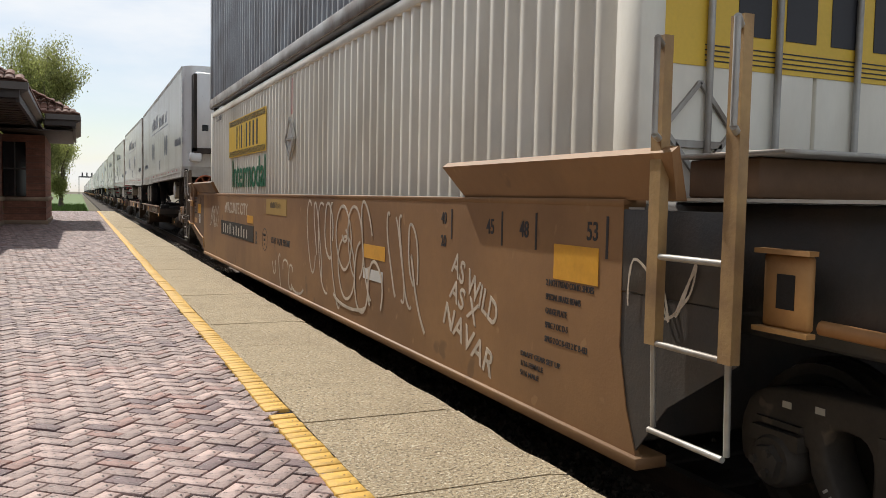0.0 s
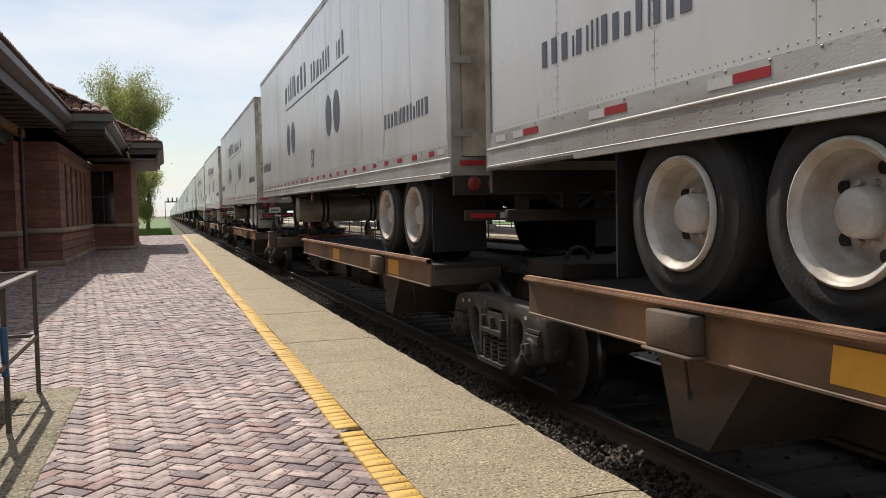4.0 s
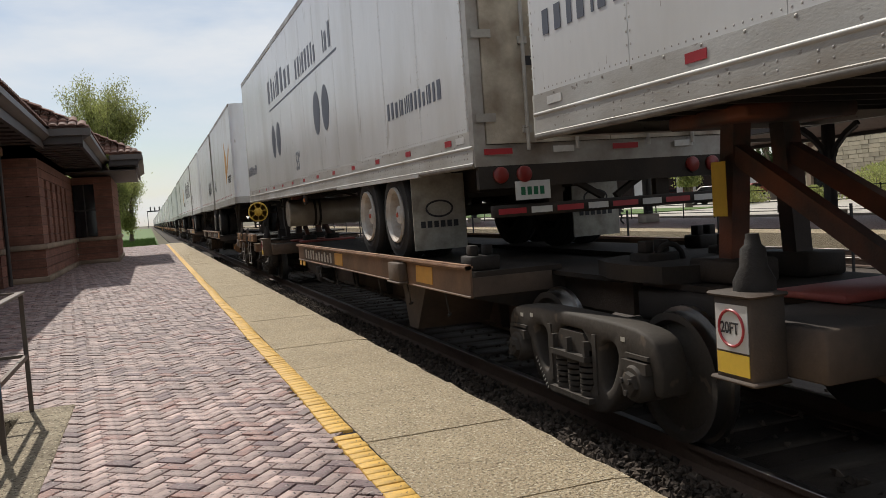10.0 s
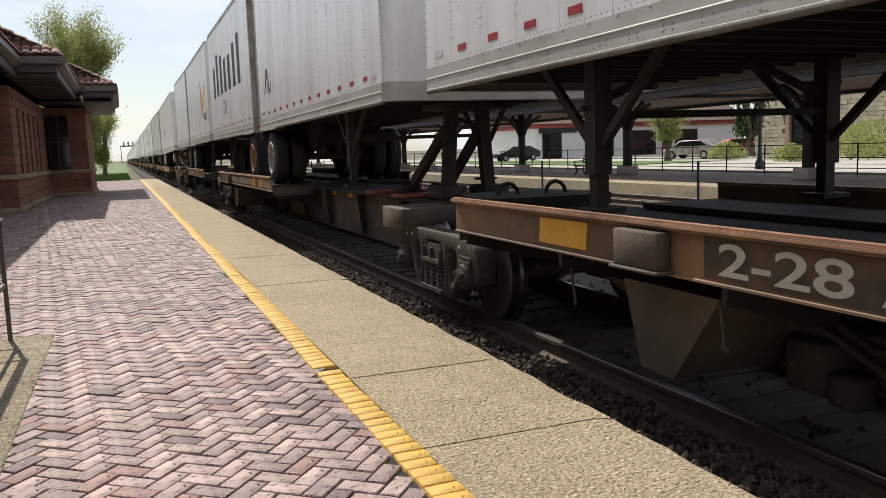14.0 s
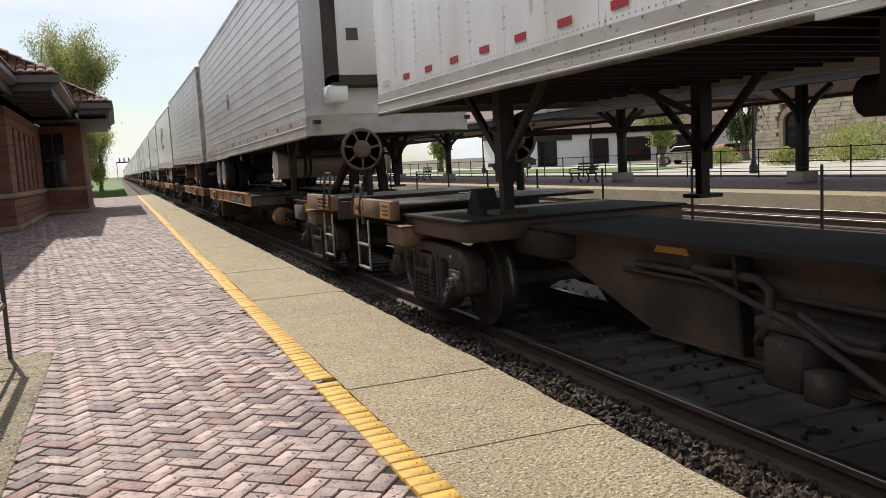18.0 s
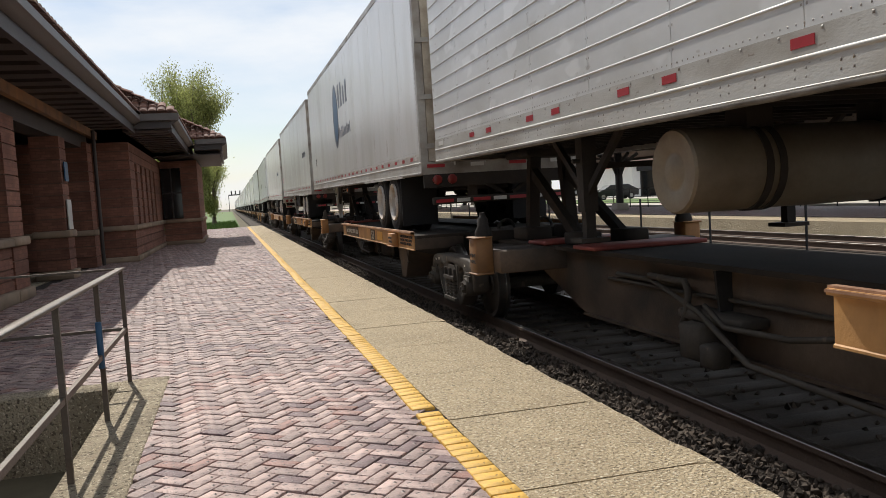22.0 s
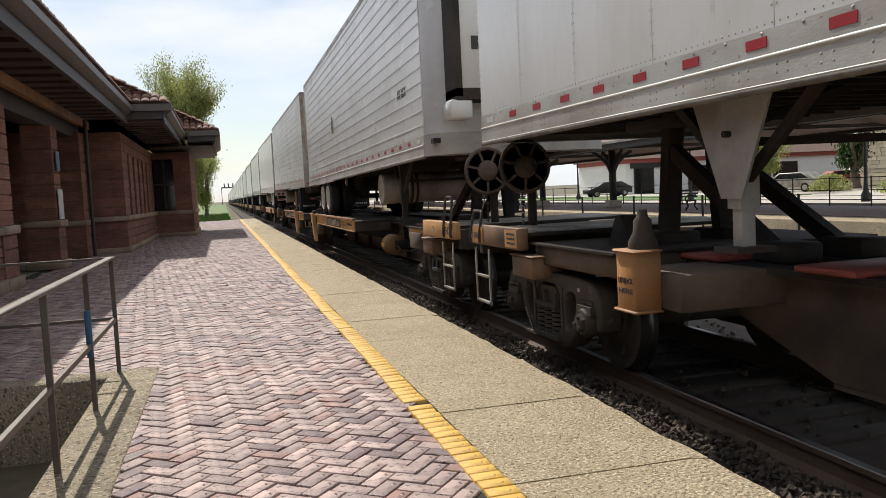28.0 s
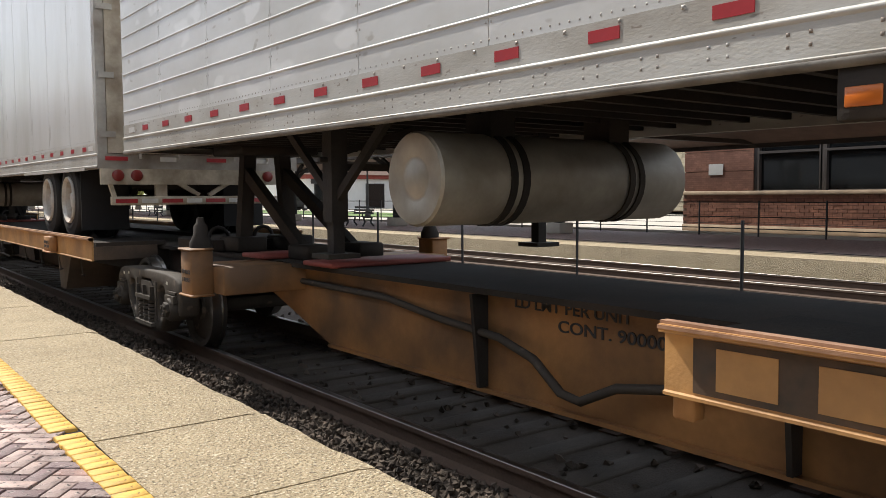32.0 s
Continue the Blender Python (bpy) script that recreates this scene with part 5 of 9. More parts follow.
        boxes("pallet_box", "under", t, (-1.1, -0.4, y0, y1, deck + 0.5, zb))
    if reefer:
        y0, y1 = span(L - 0.02, L + 0.46)
        f = 1 if not front_at_0 else -1
        unit = boxes("cooling_unit", "white_panel", t, (-1.04, 1.04, y0, y1, zb + 0.75, top - 0.25), bevel=0.05, label="white refrigeration unit on the front wall")
        ye = Y(L + 0.47)
        boxes("unit_trim", "under", unit, (-1.07, -0.98, min(ye, y0), max(ye, y1), zb + 0.70, top - 0.3), (0.98, 1.07, min(ye, y0), max(ye, y1), zb + 0.70, top - 0.3), (-1.07, 1.07, min(ye, y0), max(ye, y1), zb + 0.66, zb + 0.80), (-0.26, -0.20, min(ye, y0), max(ye, y1), zb + 0.8, top - 0.3))
        for q, w in ((-0.84, 1.28), (0.55, 1.16)):
            boxes("vent_window", "dark_glass", unit, (q, q + 0.17, min(ye, y1), max(ye, y1), zb + w, zb + w + 0.17))
        boxes("control_box", "white_panel", unit, (-1.15, -0.85, min(Y(L + 0.06), y0), max(Y(L + 0.06), y0), zb + 0.42, zb + 0.66), bevel=0.02)
    # the lower band runs round the front corners
    bm = bmesh.new()
    grow = [(x * 1.006, y + d * (0.006 if abs(y - y_f) < r else 0.0)) for x, y in out[1:-1]]
    lo, hi = [bm.verts.new((x, y, zlow(y))) for x, y in grow], [bm.verts.new((x, y, zlow(y) + 0.34 * low)) for x, y in grow]
    for i in range(len(grow) - 1):
        bm.faces.new((lo[i], lo[i + 1], hi[i + 1], hi[i])).smooth = True
    bm.faces.new(lo)
    part("front_sill", bm, "alu_rail", t, "dull aluminium band round the front corners")
    return t


def coil(bm, c, r, h, turns=5, wire=0.022):
    """A coil spring as a stack of rings."""
    for k in range(turns):
        z = c[2] + h * (k + 0.5) / turns
        lathe(bm, (c[0], c[1], z - wire), (c[0], c[1], z + wire), ((0, r - 0.03), (0, r), (2 * wire, r), (2 * wire, r - 0.03)), 12)


def rounded(pts, times=1):
    """An outline with its corners cut."""
    for _ in range(times):
        pts = [q for a, b in zip(pts, pts[1:] + pts[:1]) for q in ((a[0] * 0.78 + b[0] * 0.22, a[1] * 0.78 + b[1] * 0.22), (a[0] * 0.22 + b[0] * 0.78, a[1] * 0.22 + b[1] * 0.78))]
    return pts


def grown(pts, d):
    """An outline moved outwards by d."""
    n, out = len(pts), []
    turn = sum(a[0] * b[1] - b[0] * a[1] for a, b in zip(pts, pts[1:] + pts[:1]))
    for i in range(n):
        (ax, ay), (bx, by) = pts[i - 1], pts[(i + 1) % n]
        l = math.hypot(bx - ax, by - ay) or 1.0
        k = d / l * (1 if turn > 0 else -1)
        out.append((pts[i][0] + (by - ay) * k, pts[i][1] - (bx - ax) * k))
    return out


def plate_with_holes(bm, outer, holes, x0, x1, soft):
    """A cast plate across x with softened edges and openings through it."""
    loops = [(outer, 1)] + [(h, -1) for h in holes]
    rims = {x0: [], x1: []}
    for pts, side in loops:
        rows = []
        for x, inset in ((x0, soft), (x0 + soft * 0.35, soft * 0.3), (x0 + soft, 0.0), (x1 - soft, 0.0), (x1 - soft * 0.35, soft * 0.3), (x1, soft)):
            rows.append([bm.verts.new((x, y, z)) for y, z in grown(pts, -inset * side)])
        for ra, rb in zip(rows, rows[1:]):
            for i in range(len(pts)):
                j = (i + 1) % len(pts)
                bm.faces.new((ra[i], ra[j], rb[j], rb[i])).smooth = True
        for x, row in ((x0, rows[0]), (x1, rows[-1])):
            rims[x] += [bm.edges.get((row[i], row[(i + 1) % len(row)])) for i in range(len(row))]
    for x in (x0, x1):
        bmesh.ops.triangle_fill(bm, edges=rims[x], use_beauty=True)


def frame_half(bm, x0, x1):
    """One cast side frame: arched top, two oval windows, a spring pocket, and jaws over the bearings."""
    right = [(0.0, 0.10), (0.34, 0.10), (0.48, 0.16), (0.68, 0.36), (0.72, 0.55), (1.0, 0.55), (1.0, 0.36), (1.09, 0.36), (1.11, 0.54), (1.05, 0.69), (0.92, 0.75), (0.62, 0.775), (0.0, 0.78)]
    outer = right + [(-y, z) for y, z in reversed(right[1:-1])]
    window = [(0.39, 0.62), (0.58, 0.64), (0.63, 0.54), (0.53, 0.34), (0.43, 0.27), (0.385, 0.36)]
    pocket = [(-0.27, 0.67), (0.27, 0.67), (0.29, 0.21), (-0.29, 0.21)]
    plate_with_holes(bm, rounded(outer), [rounded(window, 2), rounded([(-y, z) for y, z in window], 2), rounded(pocket)], x0, x1, 0.022)
    # spring seat, wear ledges and bolster stops
    box(bm, x0 - 0.05, x1 + 0.03, -0.29, 0.29, 0.165, 0.205)
    for q in (-1, 1):
        box(bm, x0 - 0.012, x0 + 0.03, q * 0.33 - 0.025, q * 0.33 + 0.025, 0.24, 0.66)
        box(bm, x0 - 0.02, x0 + 0.03, q * 0.86 - 0.13, q * 0.86 + 0.13, 0.575, 0.60)


def bolster_end(bm):
    """The bolster's end in the pocket, open below its brow."""
    prism(bm, [(-0.25, 0.46), (0.25, 0.46), (0.25, 0.53), (0.17, 0.645), (-0.17, 0.645), (-0.25, 0.53)], "x", -0.10, 0.16)
    box(bm, -0.15, -0.06, -0.26, 0.26, 0.455, 0.495)
    for q in (-0.25, 0.0, 0.22):
        box(bm, -0.14, -0.05, q, q + 0.03, 0.49, 0.60)


SIDEFRAME = shared("side_frame", "cast", lambda bm: frame_half(bm, -0.10, 0.10))
BOLSTER_END = shared("bolster_end", "cast", bolster_end)
SPRINGS = shared("spring_nest", "cast", lambda bm: [coil(bm, (x, q, 0.205), 0.078, 0.25, 6, 0.014) for q in (-0.175, 0.0, 0.175) for x in (-0.06, 0.08)])
RAILWHEEL = shared("rail_wheel", "cast", lambda bm: lathe(bm, (-0.07, 0, 0), (0.07, 0, 0), ((0.0, 0.03), (0.0, 0.12), (0.03, 0.14), (0.04, 0.34), (0.0, 0.37), (0.0, 0.419), (0.10, 0.419), (0.10, 0.45), (0.14, 0.45), (0.14, 0.1)), 30))


CAR_ENDS = {25.2, 110.27, 114.95, 167.6, 172.45, 251.6, 255.6}
WHEELSETS = []                     # (axle, place in its bogie)


def wheelset(bm):
    """One axle with its two wheels, flanges inwards."""
    tube(bm, (-1.12, 0, 0), (1.12, 0, 0), 0.075, seg=12)


def cap_shape(bm):
    lathe(bm, (-0.03, 0, 0), (0.02, 0, 0), ((0, 0.001), (0.0, 0.05), (0.008, 0.078), (0.05, 0.085)), 6)
    for k in range(3):
        a = 2 * math.pi * k / 3
        tube(bm, (-0.045, 0.05 * math.cos(a), 0.05 * math.sin(a)), (0, 0.05 * math.cos(a), 0.05 * math.sin(a)), 0.02, seg=6)


AXLE = shared("wheel_axle", "cast", wheelset)
CAP = shared("axle_cap", "cast", cap_shape)
RAILWHEEL.materials.append(M["wheel_steel"])
for f in RAILWHEEL.polygons:
    if all(math.hypot(RAILWHEEL.vertices[i].co.y, RAILWHEEL.vertices[i].co.z) > 0.40 for i in f.vertices):
        f.material_index = 1


def adapter(bm):
    """The roller bearing's housing in the side frame's jaw."""
    lathe(bm, (-0.14, 0, 0), (0.13, 0, 0), ((0.0, 0.06), (0.0, 0.105), (0.03, 0.125), (0.24, 0.125), (0.27, 0.09)), 20)
    box(bm, -0.12, 0.12, -0.135, 0.135, 0.07, 0.14)


ADAPTER = shared("bearing", "cast", adapter)


def bogie(s, near=True):
    """A two-axle rail truck."""
    b = on_train(thing("rail_bogie", "grimy cast steel two-axle bogie with coil springs", "bogie", group="bogies of the train"), s)
    for q in (-1, 1):
        f = piece("side_frame", SIDEFRAME, b, q * 0.99, 0, 0, 0 if q < 0 else math.pi)
        piece("spring_nest", SPRINGS, f, 0, 0, 0)
        if not near:
            continue
        piece("bolster_end", BOLSTER_END, f, 0, 0, 0)
        for y in (-0.86, 0.86):
            piece("bearing", ADAPTER, f, -0.02, y, 0.42)
        if q < 0:
            bm = bmesh.new()
            for k in range(9):
                c = Vector((-0.1015, 0.60 - 0.022 * k, 0.36 - 0.026 * k))
                beam(bm, c - Vector((0, 0.011, -0.009)), c + Vector((0, 0.011, -0.009)), 0.012 if k != 4 else 0.004, 0.002, (1, 0, 0))
            for yy, zz in ((-0.72, 0.66), (0.80, 0.665), (0.62, 0.68)):
                box(bm, -0.103, -0.1005, yy, yy + 0.05, zz, zz + 0.03)
            tagged(part("frame_number", bm, "white_ink", f), kind="stuff")
    for y in (-0.86, 0.86):
        ax = piece("wheel_axle", AXLE, b, 0, y, 0.42)
        for q in (-1, 1):
            piece("rail_wheel", RAILWHEEL, ax, q * 0.755, 0, 0, 0 if q < 0 else math.pi)
            if near:
                piece("axle_cap", CAP, ax, q * 1.16, 0, 0, 0 if q < 0 else math.pi)
        WHEELSETS.append((ax, y))
    boxes("bolster", "cast", b, (-1.05, 1.05, -0.2, 0.2, 0.40, 0.66), bevel=0.02)
    for y in (-0.42, 0.42):
        boxes("brake_beam", "cast", b, (-0.7, 0.7, y - 0.035, y + 0.035, 0.3, 0.42))
    bm = bmesh.new()
    tube(bm, (0, 0, 0.66), (0, 0, 0.98), 0.36, seg=20)
    part("centre_plate", bm, "under", b)
    if near and s > 24 and s not in CAR_ENDS:
        # the flat cover of the joint between two platforms
        bm = bmesh.new()
        prism(bm, rounded([(-0.66, -0.72), (0.66, -0.72), (0.72, 0.0), (0.5, 0.62), (-0.5, 0.62), (-0.72, 0.0)]), "z", 0.98, 1.10)
        jc = part("joint_cover", bm, "deck", b, "flat black cover over the joint of two platforms")
        for q in (-0.28, 0.28):
            bm = bmesh.new()
            pipe(bm, [(q + 0.12 * math.cos(k * math.pi / 6), -0.1, 1.09 + 0.13 * math.sin(k * math.pi / 6)) for k in range(7)], 0.022)
            part("lifting_loop", bm, "under", jc)
    return b


def hitch(parent, y, direction, zt=2.10, deck=0.98, color="under"):
    """A folding stanchion that holds the kingpin of a trailer."""
    h = new("hitch_stand")
    h.parent = parent
    for x in (-0.28, 0.28):
        bm = bmesh.new()
        beam(bm, (x, y, deck), (x * 0.7, y, zt), 0.13, 0.14)
        part("strut", bm, color, h)
        bm = bmesh.new()
        beam(bm, (x, y + direction * 1.55, deck), (x * 0.8, y, zt - 0.25), 0.09, 0.12)
        part("brace_strut", bm, color, h)
        boxes("foot_bracket", "under", h, (x - 0.17, x + 0.17, y - 0.25, y + 0.25, deck, deck + 0.16), bevel=0.02)
        boxes("foot_bracket", "under", h, (x - 0.14, x + 0.14, y + direction * 1.55 - 0.2, y + direction * 1.55 + 0.2, deck, deck + 0.14), bevel=0.02)
    boxes("head_plate", color, h, (-0.45, 0.45, y - 0.4, y + 0.4, zt - 0.08, zt + 0.02), bevel=0.02)
    return h


# yellow plates on the side rails: place along the train, length, foot and height over the rails
PLATES = {25.2: ((31.39, 0.26, 0.72, 0.09), (31.03, 0.28, 0.72, 0.09), (36.2, 0.4, 0.86, 0.16)), 40.9: ((46.5, 0.5, 0.85, 0.17), (43.1, 0.45, 0.85, 0.17)),
          57.8: ((65.27, 0.41, 0.855, 0.17), (64.48, 0.46, 0.855, 0.17), (59.27, 0.60, 0.85, 0.17), (63.9, 0.5, 0.85, 0.15)), 76.2: ((84.20, 0.5, 0.855, 0.17), (82.47, 0.5, 0.855, 0.17), (78.0, 0.55, 0.85, 0.17)),
          93.4: ((102.84, 0.2, 0.725, 0.09), (102.51, 0.2, 0.725, 0.09), (99.52, 0.5, 0.86, 0.17), (95.6, 0.5, 0.86, 0.17)), 114.95: ((128.74, 0.6, 0.95, 0.17), (121.3, 0.35, 0.95, 0.17)),
          132.2: ((142.17, 0.48, 0.95, 0.16), (141.21, 0.47, 0.95, 0.16)), 150.0: ((156.4, 0.5, 0.95, 0.16),), 220.2: ((224.10, 0.52, 0.87, 0.15),), 204.4: ((208.0, 0.5, 0.87, 0.15),), 236.0: ((240.4, 0.5, 0.87, 0.15), (243.2, 0.4, 0.87, 0.15))}


def spine_unit(s, length, rails, hitch_at, hdir, label="", dirty=True, text=None, rich=True, tank_at=None, bracket_at=None, extra=None, face="spine_worn", valve_at=None, arm=None, u_pup=False):
    """One platform of a spine car: centre sill, two wheel decks with side rails, hitch stand and bolster ends."""
    u = on_train(thing("spine_car_unit", label or "weathered orange spine car platform with a narrow centre sill", "railcar", group="spine car platforms"), s)
    L = length
    # dirty also puts the trailers' shade into the paint; a sunlit sill stays orange
    paint = "spine_dark" if dirty else "spine_paint"
    # a fish-bellied box sill; the far end reaches over the bogie
    pad = L - 2.15 if hdir < 0 else 1.0
    bm = bmesh.new()
    prism(bm, [(0.2, 0.66), (1.25, 0.66), (2.3, 0.26), (L - 3.0, 0.26), (L - 1.75, 0.66), (L - 0.2, 0.66), (L - 0.2, 0.93), (0.2, 0.93)], "x", -0.42, 0.42)
    part("centre_sill", bm, paint, u, "orange-brown fish-bellied centre sill")
    boxes("top_plate", "deck", u, (-0.56, 0.56, 0.15, L - 0.15, 0.935, 0.975))
    for k in range(int(L / 2.2) if rich else 0):
        y = 2.6 + k * 2.2
        if y < L - 3.8:
            bm = bmesh.new()
            prism(bm, [(-0.422, 0.925), (-0.56, 0.925), (-0.50, 0.295), (-0.422, 0.295)], "y", y, y + 0.03)
            part("sill_stiffener", bm, "under", u)
    boxes("sill_flange", paint, u, (-0.47, -0.425, 2.4, L - 3.0, 0.262, 0.29))
    rz = 0.09 if u_pup else 0.0
    e = boxes("end_bolster", paint, u, (-1.20, 1.20, pad - 0.36, pad + 0.36, 0.72, 0.965), bevel=0.012)
    for q in (-1, 1) if not u_pup and hdir < 0 else ():
        boxes("jacking_pad", "spine_dark" if face == "rail_brown" else "spine_paint", e, (min(q * 1.20, q * 1.40), max(q * 1.20, q * 1.40), pad - 0.13, pad + 0.13, 0.70, 1.11), (min(q * 1.20, q * 1.42), max(q * 1.20, q * 1.42), pad - 0.16, pad + 0.16, 0.70, 0.72), (min(q * 1.20, q * 1.42), max(q * 1.20, q * 1.42), pad - 0.16, pad + 0.16, 1.105, 1.125), bevel=0.012)
        if rich:
            bm = bmesh.new()
            lathe(bm, (q * 1.26, pad, 1.12), (q * 1.26, pad, 1.5), ((0, 0.10), (0.05, 0.10), (0.12, 0.065), (0.20, 0.06), (0.22, 0.04), (0.27, 0.03)), 10)
            part("container_pedestal", bm, "under", e)
    if rich and not u_pup and hdir < 0 and face != "rail_brown":
        for body, zz in (("LIFT/JACK", 0.90), ("HERE", 0.83)):
            side_text(body, 0.05, "black_ink", e, -1.4015, pad + 0.10, zz, end=pad - 0.10)
    elif rich and not u_pup and hdir < 0:
        boxes("warning_plate", "white_sign", e, (-1.405, -1.401, pad - 0.11, pad + 0.11, 0.85, 1.07))
        bm = bmesh.new()
        pipe(bm, [(-1.407, pad + 0.085 * math.cos(i * 0.3142), 0.96 + 0.085 * math.sin(i * 0.3142)) for i in range(21)], 0.007, 6)
        part("plate_ring", bm, "red_tape", e)
        side_text("20FT", 0.075, "black_ink", e, -1.4055, pad + 0.075, 0.935, 0.8)
        boxes("lower_plate", "yellow_sign", e, (-1.405, -1.401, pad - 0.11, pad + 0.11, 0.74, 0.84))
    boxes("draft_box", "under", u, (-0.62, 0.62, L - 1.9, L - 0.15, 0.70, 0.93), bevel=0.03)
    # wheel decks and side rails
    for a, b in rails:
        for x0 in (-1.33, 0.50):
            boxes("wheel_deck", "deck", u, (x0, x0 + 0.83, a, b, 0.985, 1.03))
        for x, q in ((-1.36, -1), (1.36, 1)):
            bm = bmesh.new()
            o = x + q * 0.05
            prism(bm, [(x, 0.81 + rz), (x + q * 0.030, 0.81 + rz), (x + q * 0.030, 0.822 + rz), (x + q * 0.02, 0.828 + rz), (x + q * 0.02, 1.045 + rz), (x + q * 0.06, 1.055 + rz), (x + q * 0.06, 1.085 + rz), (x, 1.09 + rz)], "y", a, b)
            rail = part("side_rail", bm, face, u, "sun-faded orange side rail")
            # lip in a lighter colour that imitates sun on the rail's top
            bm = bmesh.new()
            box(bm, min(x - q * 0.01, x + q * 0.068), max(x - q * 0.01, x + q * 0.068), a, b, 1.052 + rz, 1.098 + rz)
            bmesh.ops.bevel(bm, geom=[e for e in bm.edges if abs((e.verts[0].co - e.verts[1].co).y) > 0.5], offset=0.016, segments=2, affect="EDGES")
            part("rail_lip", bm, "rail_lip", rail, "worn rolled top edge of the rail, painted lighter as if sunlit")
            if q < 0 and rich and b - a > 3:
                for y, wd, zz, hh in PLATES.get(s, ()):
                    y -= s
                    if a < y < b:
                        bm = bmesh.new()
                        prism(bm, [(y, zz), (y + wd, zz), (y + wd - 0.02, zz + hh), (y - 0.02, zz + hh)], "x", x - 0.027, x - 0.0205)
                        part("reflector", bm, "orange_tape", rail, "yellow reflective plate")
        n = max(2, int((b - a) / 1.4)) if rich else 2
        for k in range(n + 1):
            y = a + 0.12 + (b - a - 0.24) * k / n
            for q in (-1, 1):
                bm = bmesh.new()
                prism(bm, [(q * 1.34, 0.80), (q * 0.42, 0.55), (q * 0.42, 0.93), (q * 1.34, 0.98)], "y", y - 0.02, y + 0.02)
                part("outrigger", bm, "under", u)
        for k in range(n if rich else 0):
            # small drain stays below the rail
            y = a + 0.8 + (b - a - 1.2) * k / n
            bm = bmesh.new()
            beam(bm, (-1.33, y, 0.80), (-1.30, y, 0.58), 0.012)
            beam(bm, (-1.33, y - 0.05, 0.58), (-1.27, y + 0.05, 0.58), 0.02)
            part("stay", bm, "cast", u)
        for y in (a, b - 0.012):
            boxes("end_plate", "spine_dark", u, (-1.357, -0.6, y, y + 0.012, 0.82, 0.984))
    for y, x in ((a + 0.10, -1.32), (a + 0.10, 1.06), (a - 1.35, -0.50), (a - 1.35, 0.22)) if s in (25.2, 93.4) else ():
        pd = boxes("folding_pedestal", "under", u, (x, x + 0.28, y, y + 0.26, 1.03, 1.16), bevel=0.015)
        for q in (0.03, 0.17):
            boxes("pedestal_lug", "under", pd, (x + q, x + q + 0.07, y + 0.07, y + 0.18, 1.16, 1.25), bevel=0.006)
    if bracket_at is not None:
        y = bracket_at
        bm = bmesh.new()
        prism(bm, [(y - 0.42, 0.80), (y + 0.42, 0.80), (y + 0.25, 0.30), (y - 0.05, 0.30)], "x", -1.26, -0.40)
        br = part("lift_bracket", bm, paint, u)
        boxes("lift_pad", paint if face == "rail_brown" else "spine_paint", br, (-1.48, -1.385, y - 0.20, y + 0.20, 0.84 + rz, 1.04 + rz), (-1.50, -1.36, y - 0.22, y + 0.22, 0.82 + rz, 0.84 + rz), bevel=0.008)
        for body, zz in (("LIFT/JACK", 0.95), ("HERE", 0.89)) if face != "rail_brown" else ():
            side_text(body, 0.05, "black_ink", br, -1.4815, y + 0.15, zz + rz, end=y - 0.13)
    if arm is not None:
        # a slanting arm that breaks the rail in two
        bm = bmesh.new()
        prism(bm, [(arm - 0.16, 1.10), (arm + 0.16, 1.10), (arm + 0.16, 0.86), (arm - 0.06, 0.52), (arm - 0.38, 0.30), (arm - 0.52, 0.30), (arm - 0.12, 0.88)], "x", -1.49, -1.40)
        ar = part("swing_arm", bm, "spine_worn", u, "folded steel lifting arm")
        boxes("arm_latch", "cast", ar, (-1.47, -1.36, arm - 0.14, arm + 0.02, 1.10, 1.19), (-1.46, -1.38, arm + 0.05, arm + 0.12, 1.10, 1.15), bevel=0.015)
        boxes("arm_post", "spine_dark", ar, (-1.40, -1.22, arm - 0.75, arm - 0.22, 0.50, 0.80), bevel=0.012)
    if valve_at is not None:
        y = valve_at
        vb = boxes("brake_valve", "cast", u, (-0.76, -0.43, y - 0.26, y + 0.02, 0.27, 0.54), (-0.78, -0.62, y - 0.46, y - 0.28, 0.25, 0.42), (-0.66, -0.43, y - 0.65, y + 0.20, 0.54, 0.62), bevel=0.018, label="grimy brake valve block")
        for pts, r in ((((-0.50, y + 0.9, 0.80), (-0.52, y + 0.30, 0.80), (-0.60, y + 0.12, 0.76), (-0.64, y + 0.08, 0.60), (-0.62, y + 0.20, 0.46), (-0.50, y + 0.26, 0.42)), 0.03), (((-0.46, y + 1.6, 0.76), (-0.48, y + 0.9, 0.76), (-0.66, y - 0.1, 0.62), (-0.86, y - 1.0, 0.40), (-0.86, y - 2.2, 0.36)), 0.022), (((-0.60, y - 0.1, 0.66), (-0.70, y - 0.5, 0.56), (-0.70, y - 1.2, 0.58), (-0.60, y - 2.0, 0.70)), 0.022), (((-0.45, y + 1.8, 0.70), (-0.45, y - 2.6, 0.70)), 0.018)):
            bm = bmesh.new()
            pipe(bm, pts, r)
            part("brake_pipe", bm, "cast", vb)
        if text is None:
            bm = bmesh.new()
            prism(bm, [(y + 1.05, 0.86), (y + 1.45, 0.86), (y + 1.40, 0.925), (y + 1.10, 0.925)], "x", -0.424, -0.4205)
            part("reflector", bm, "orange_tape", u)
    if tank_at is not None:
        y = tank_at
        bm = bmesh.new()
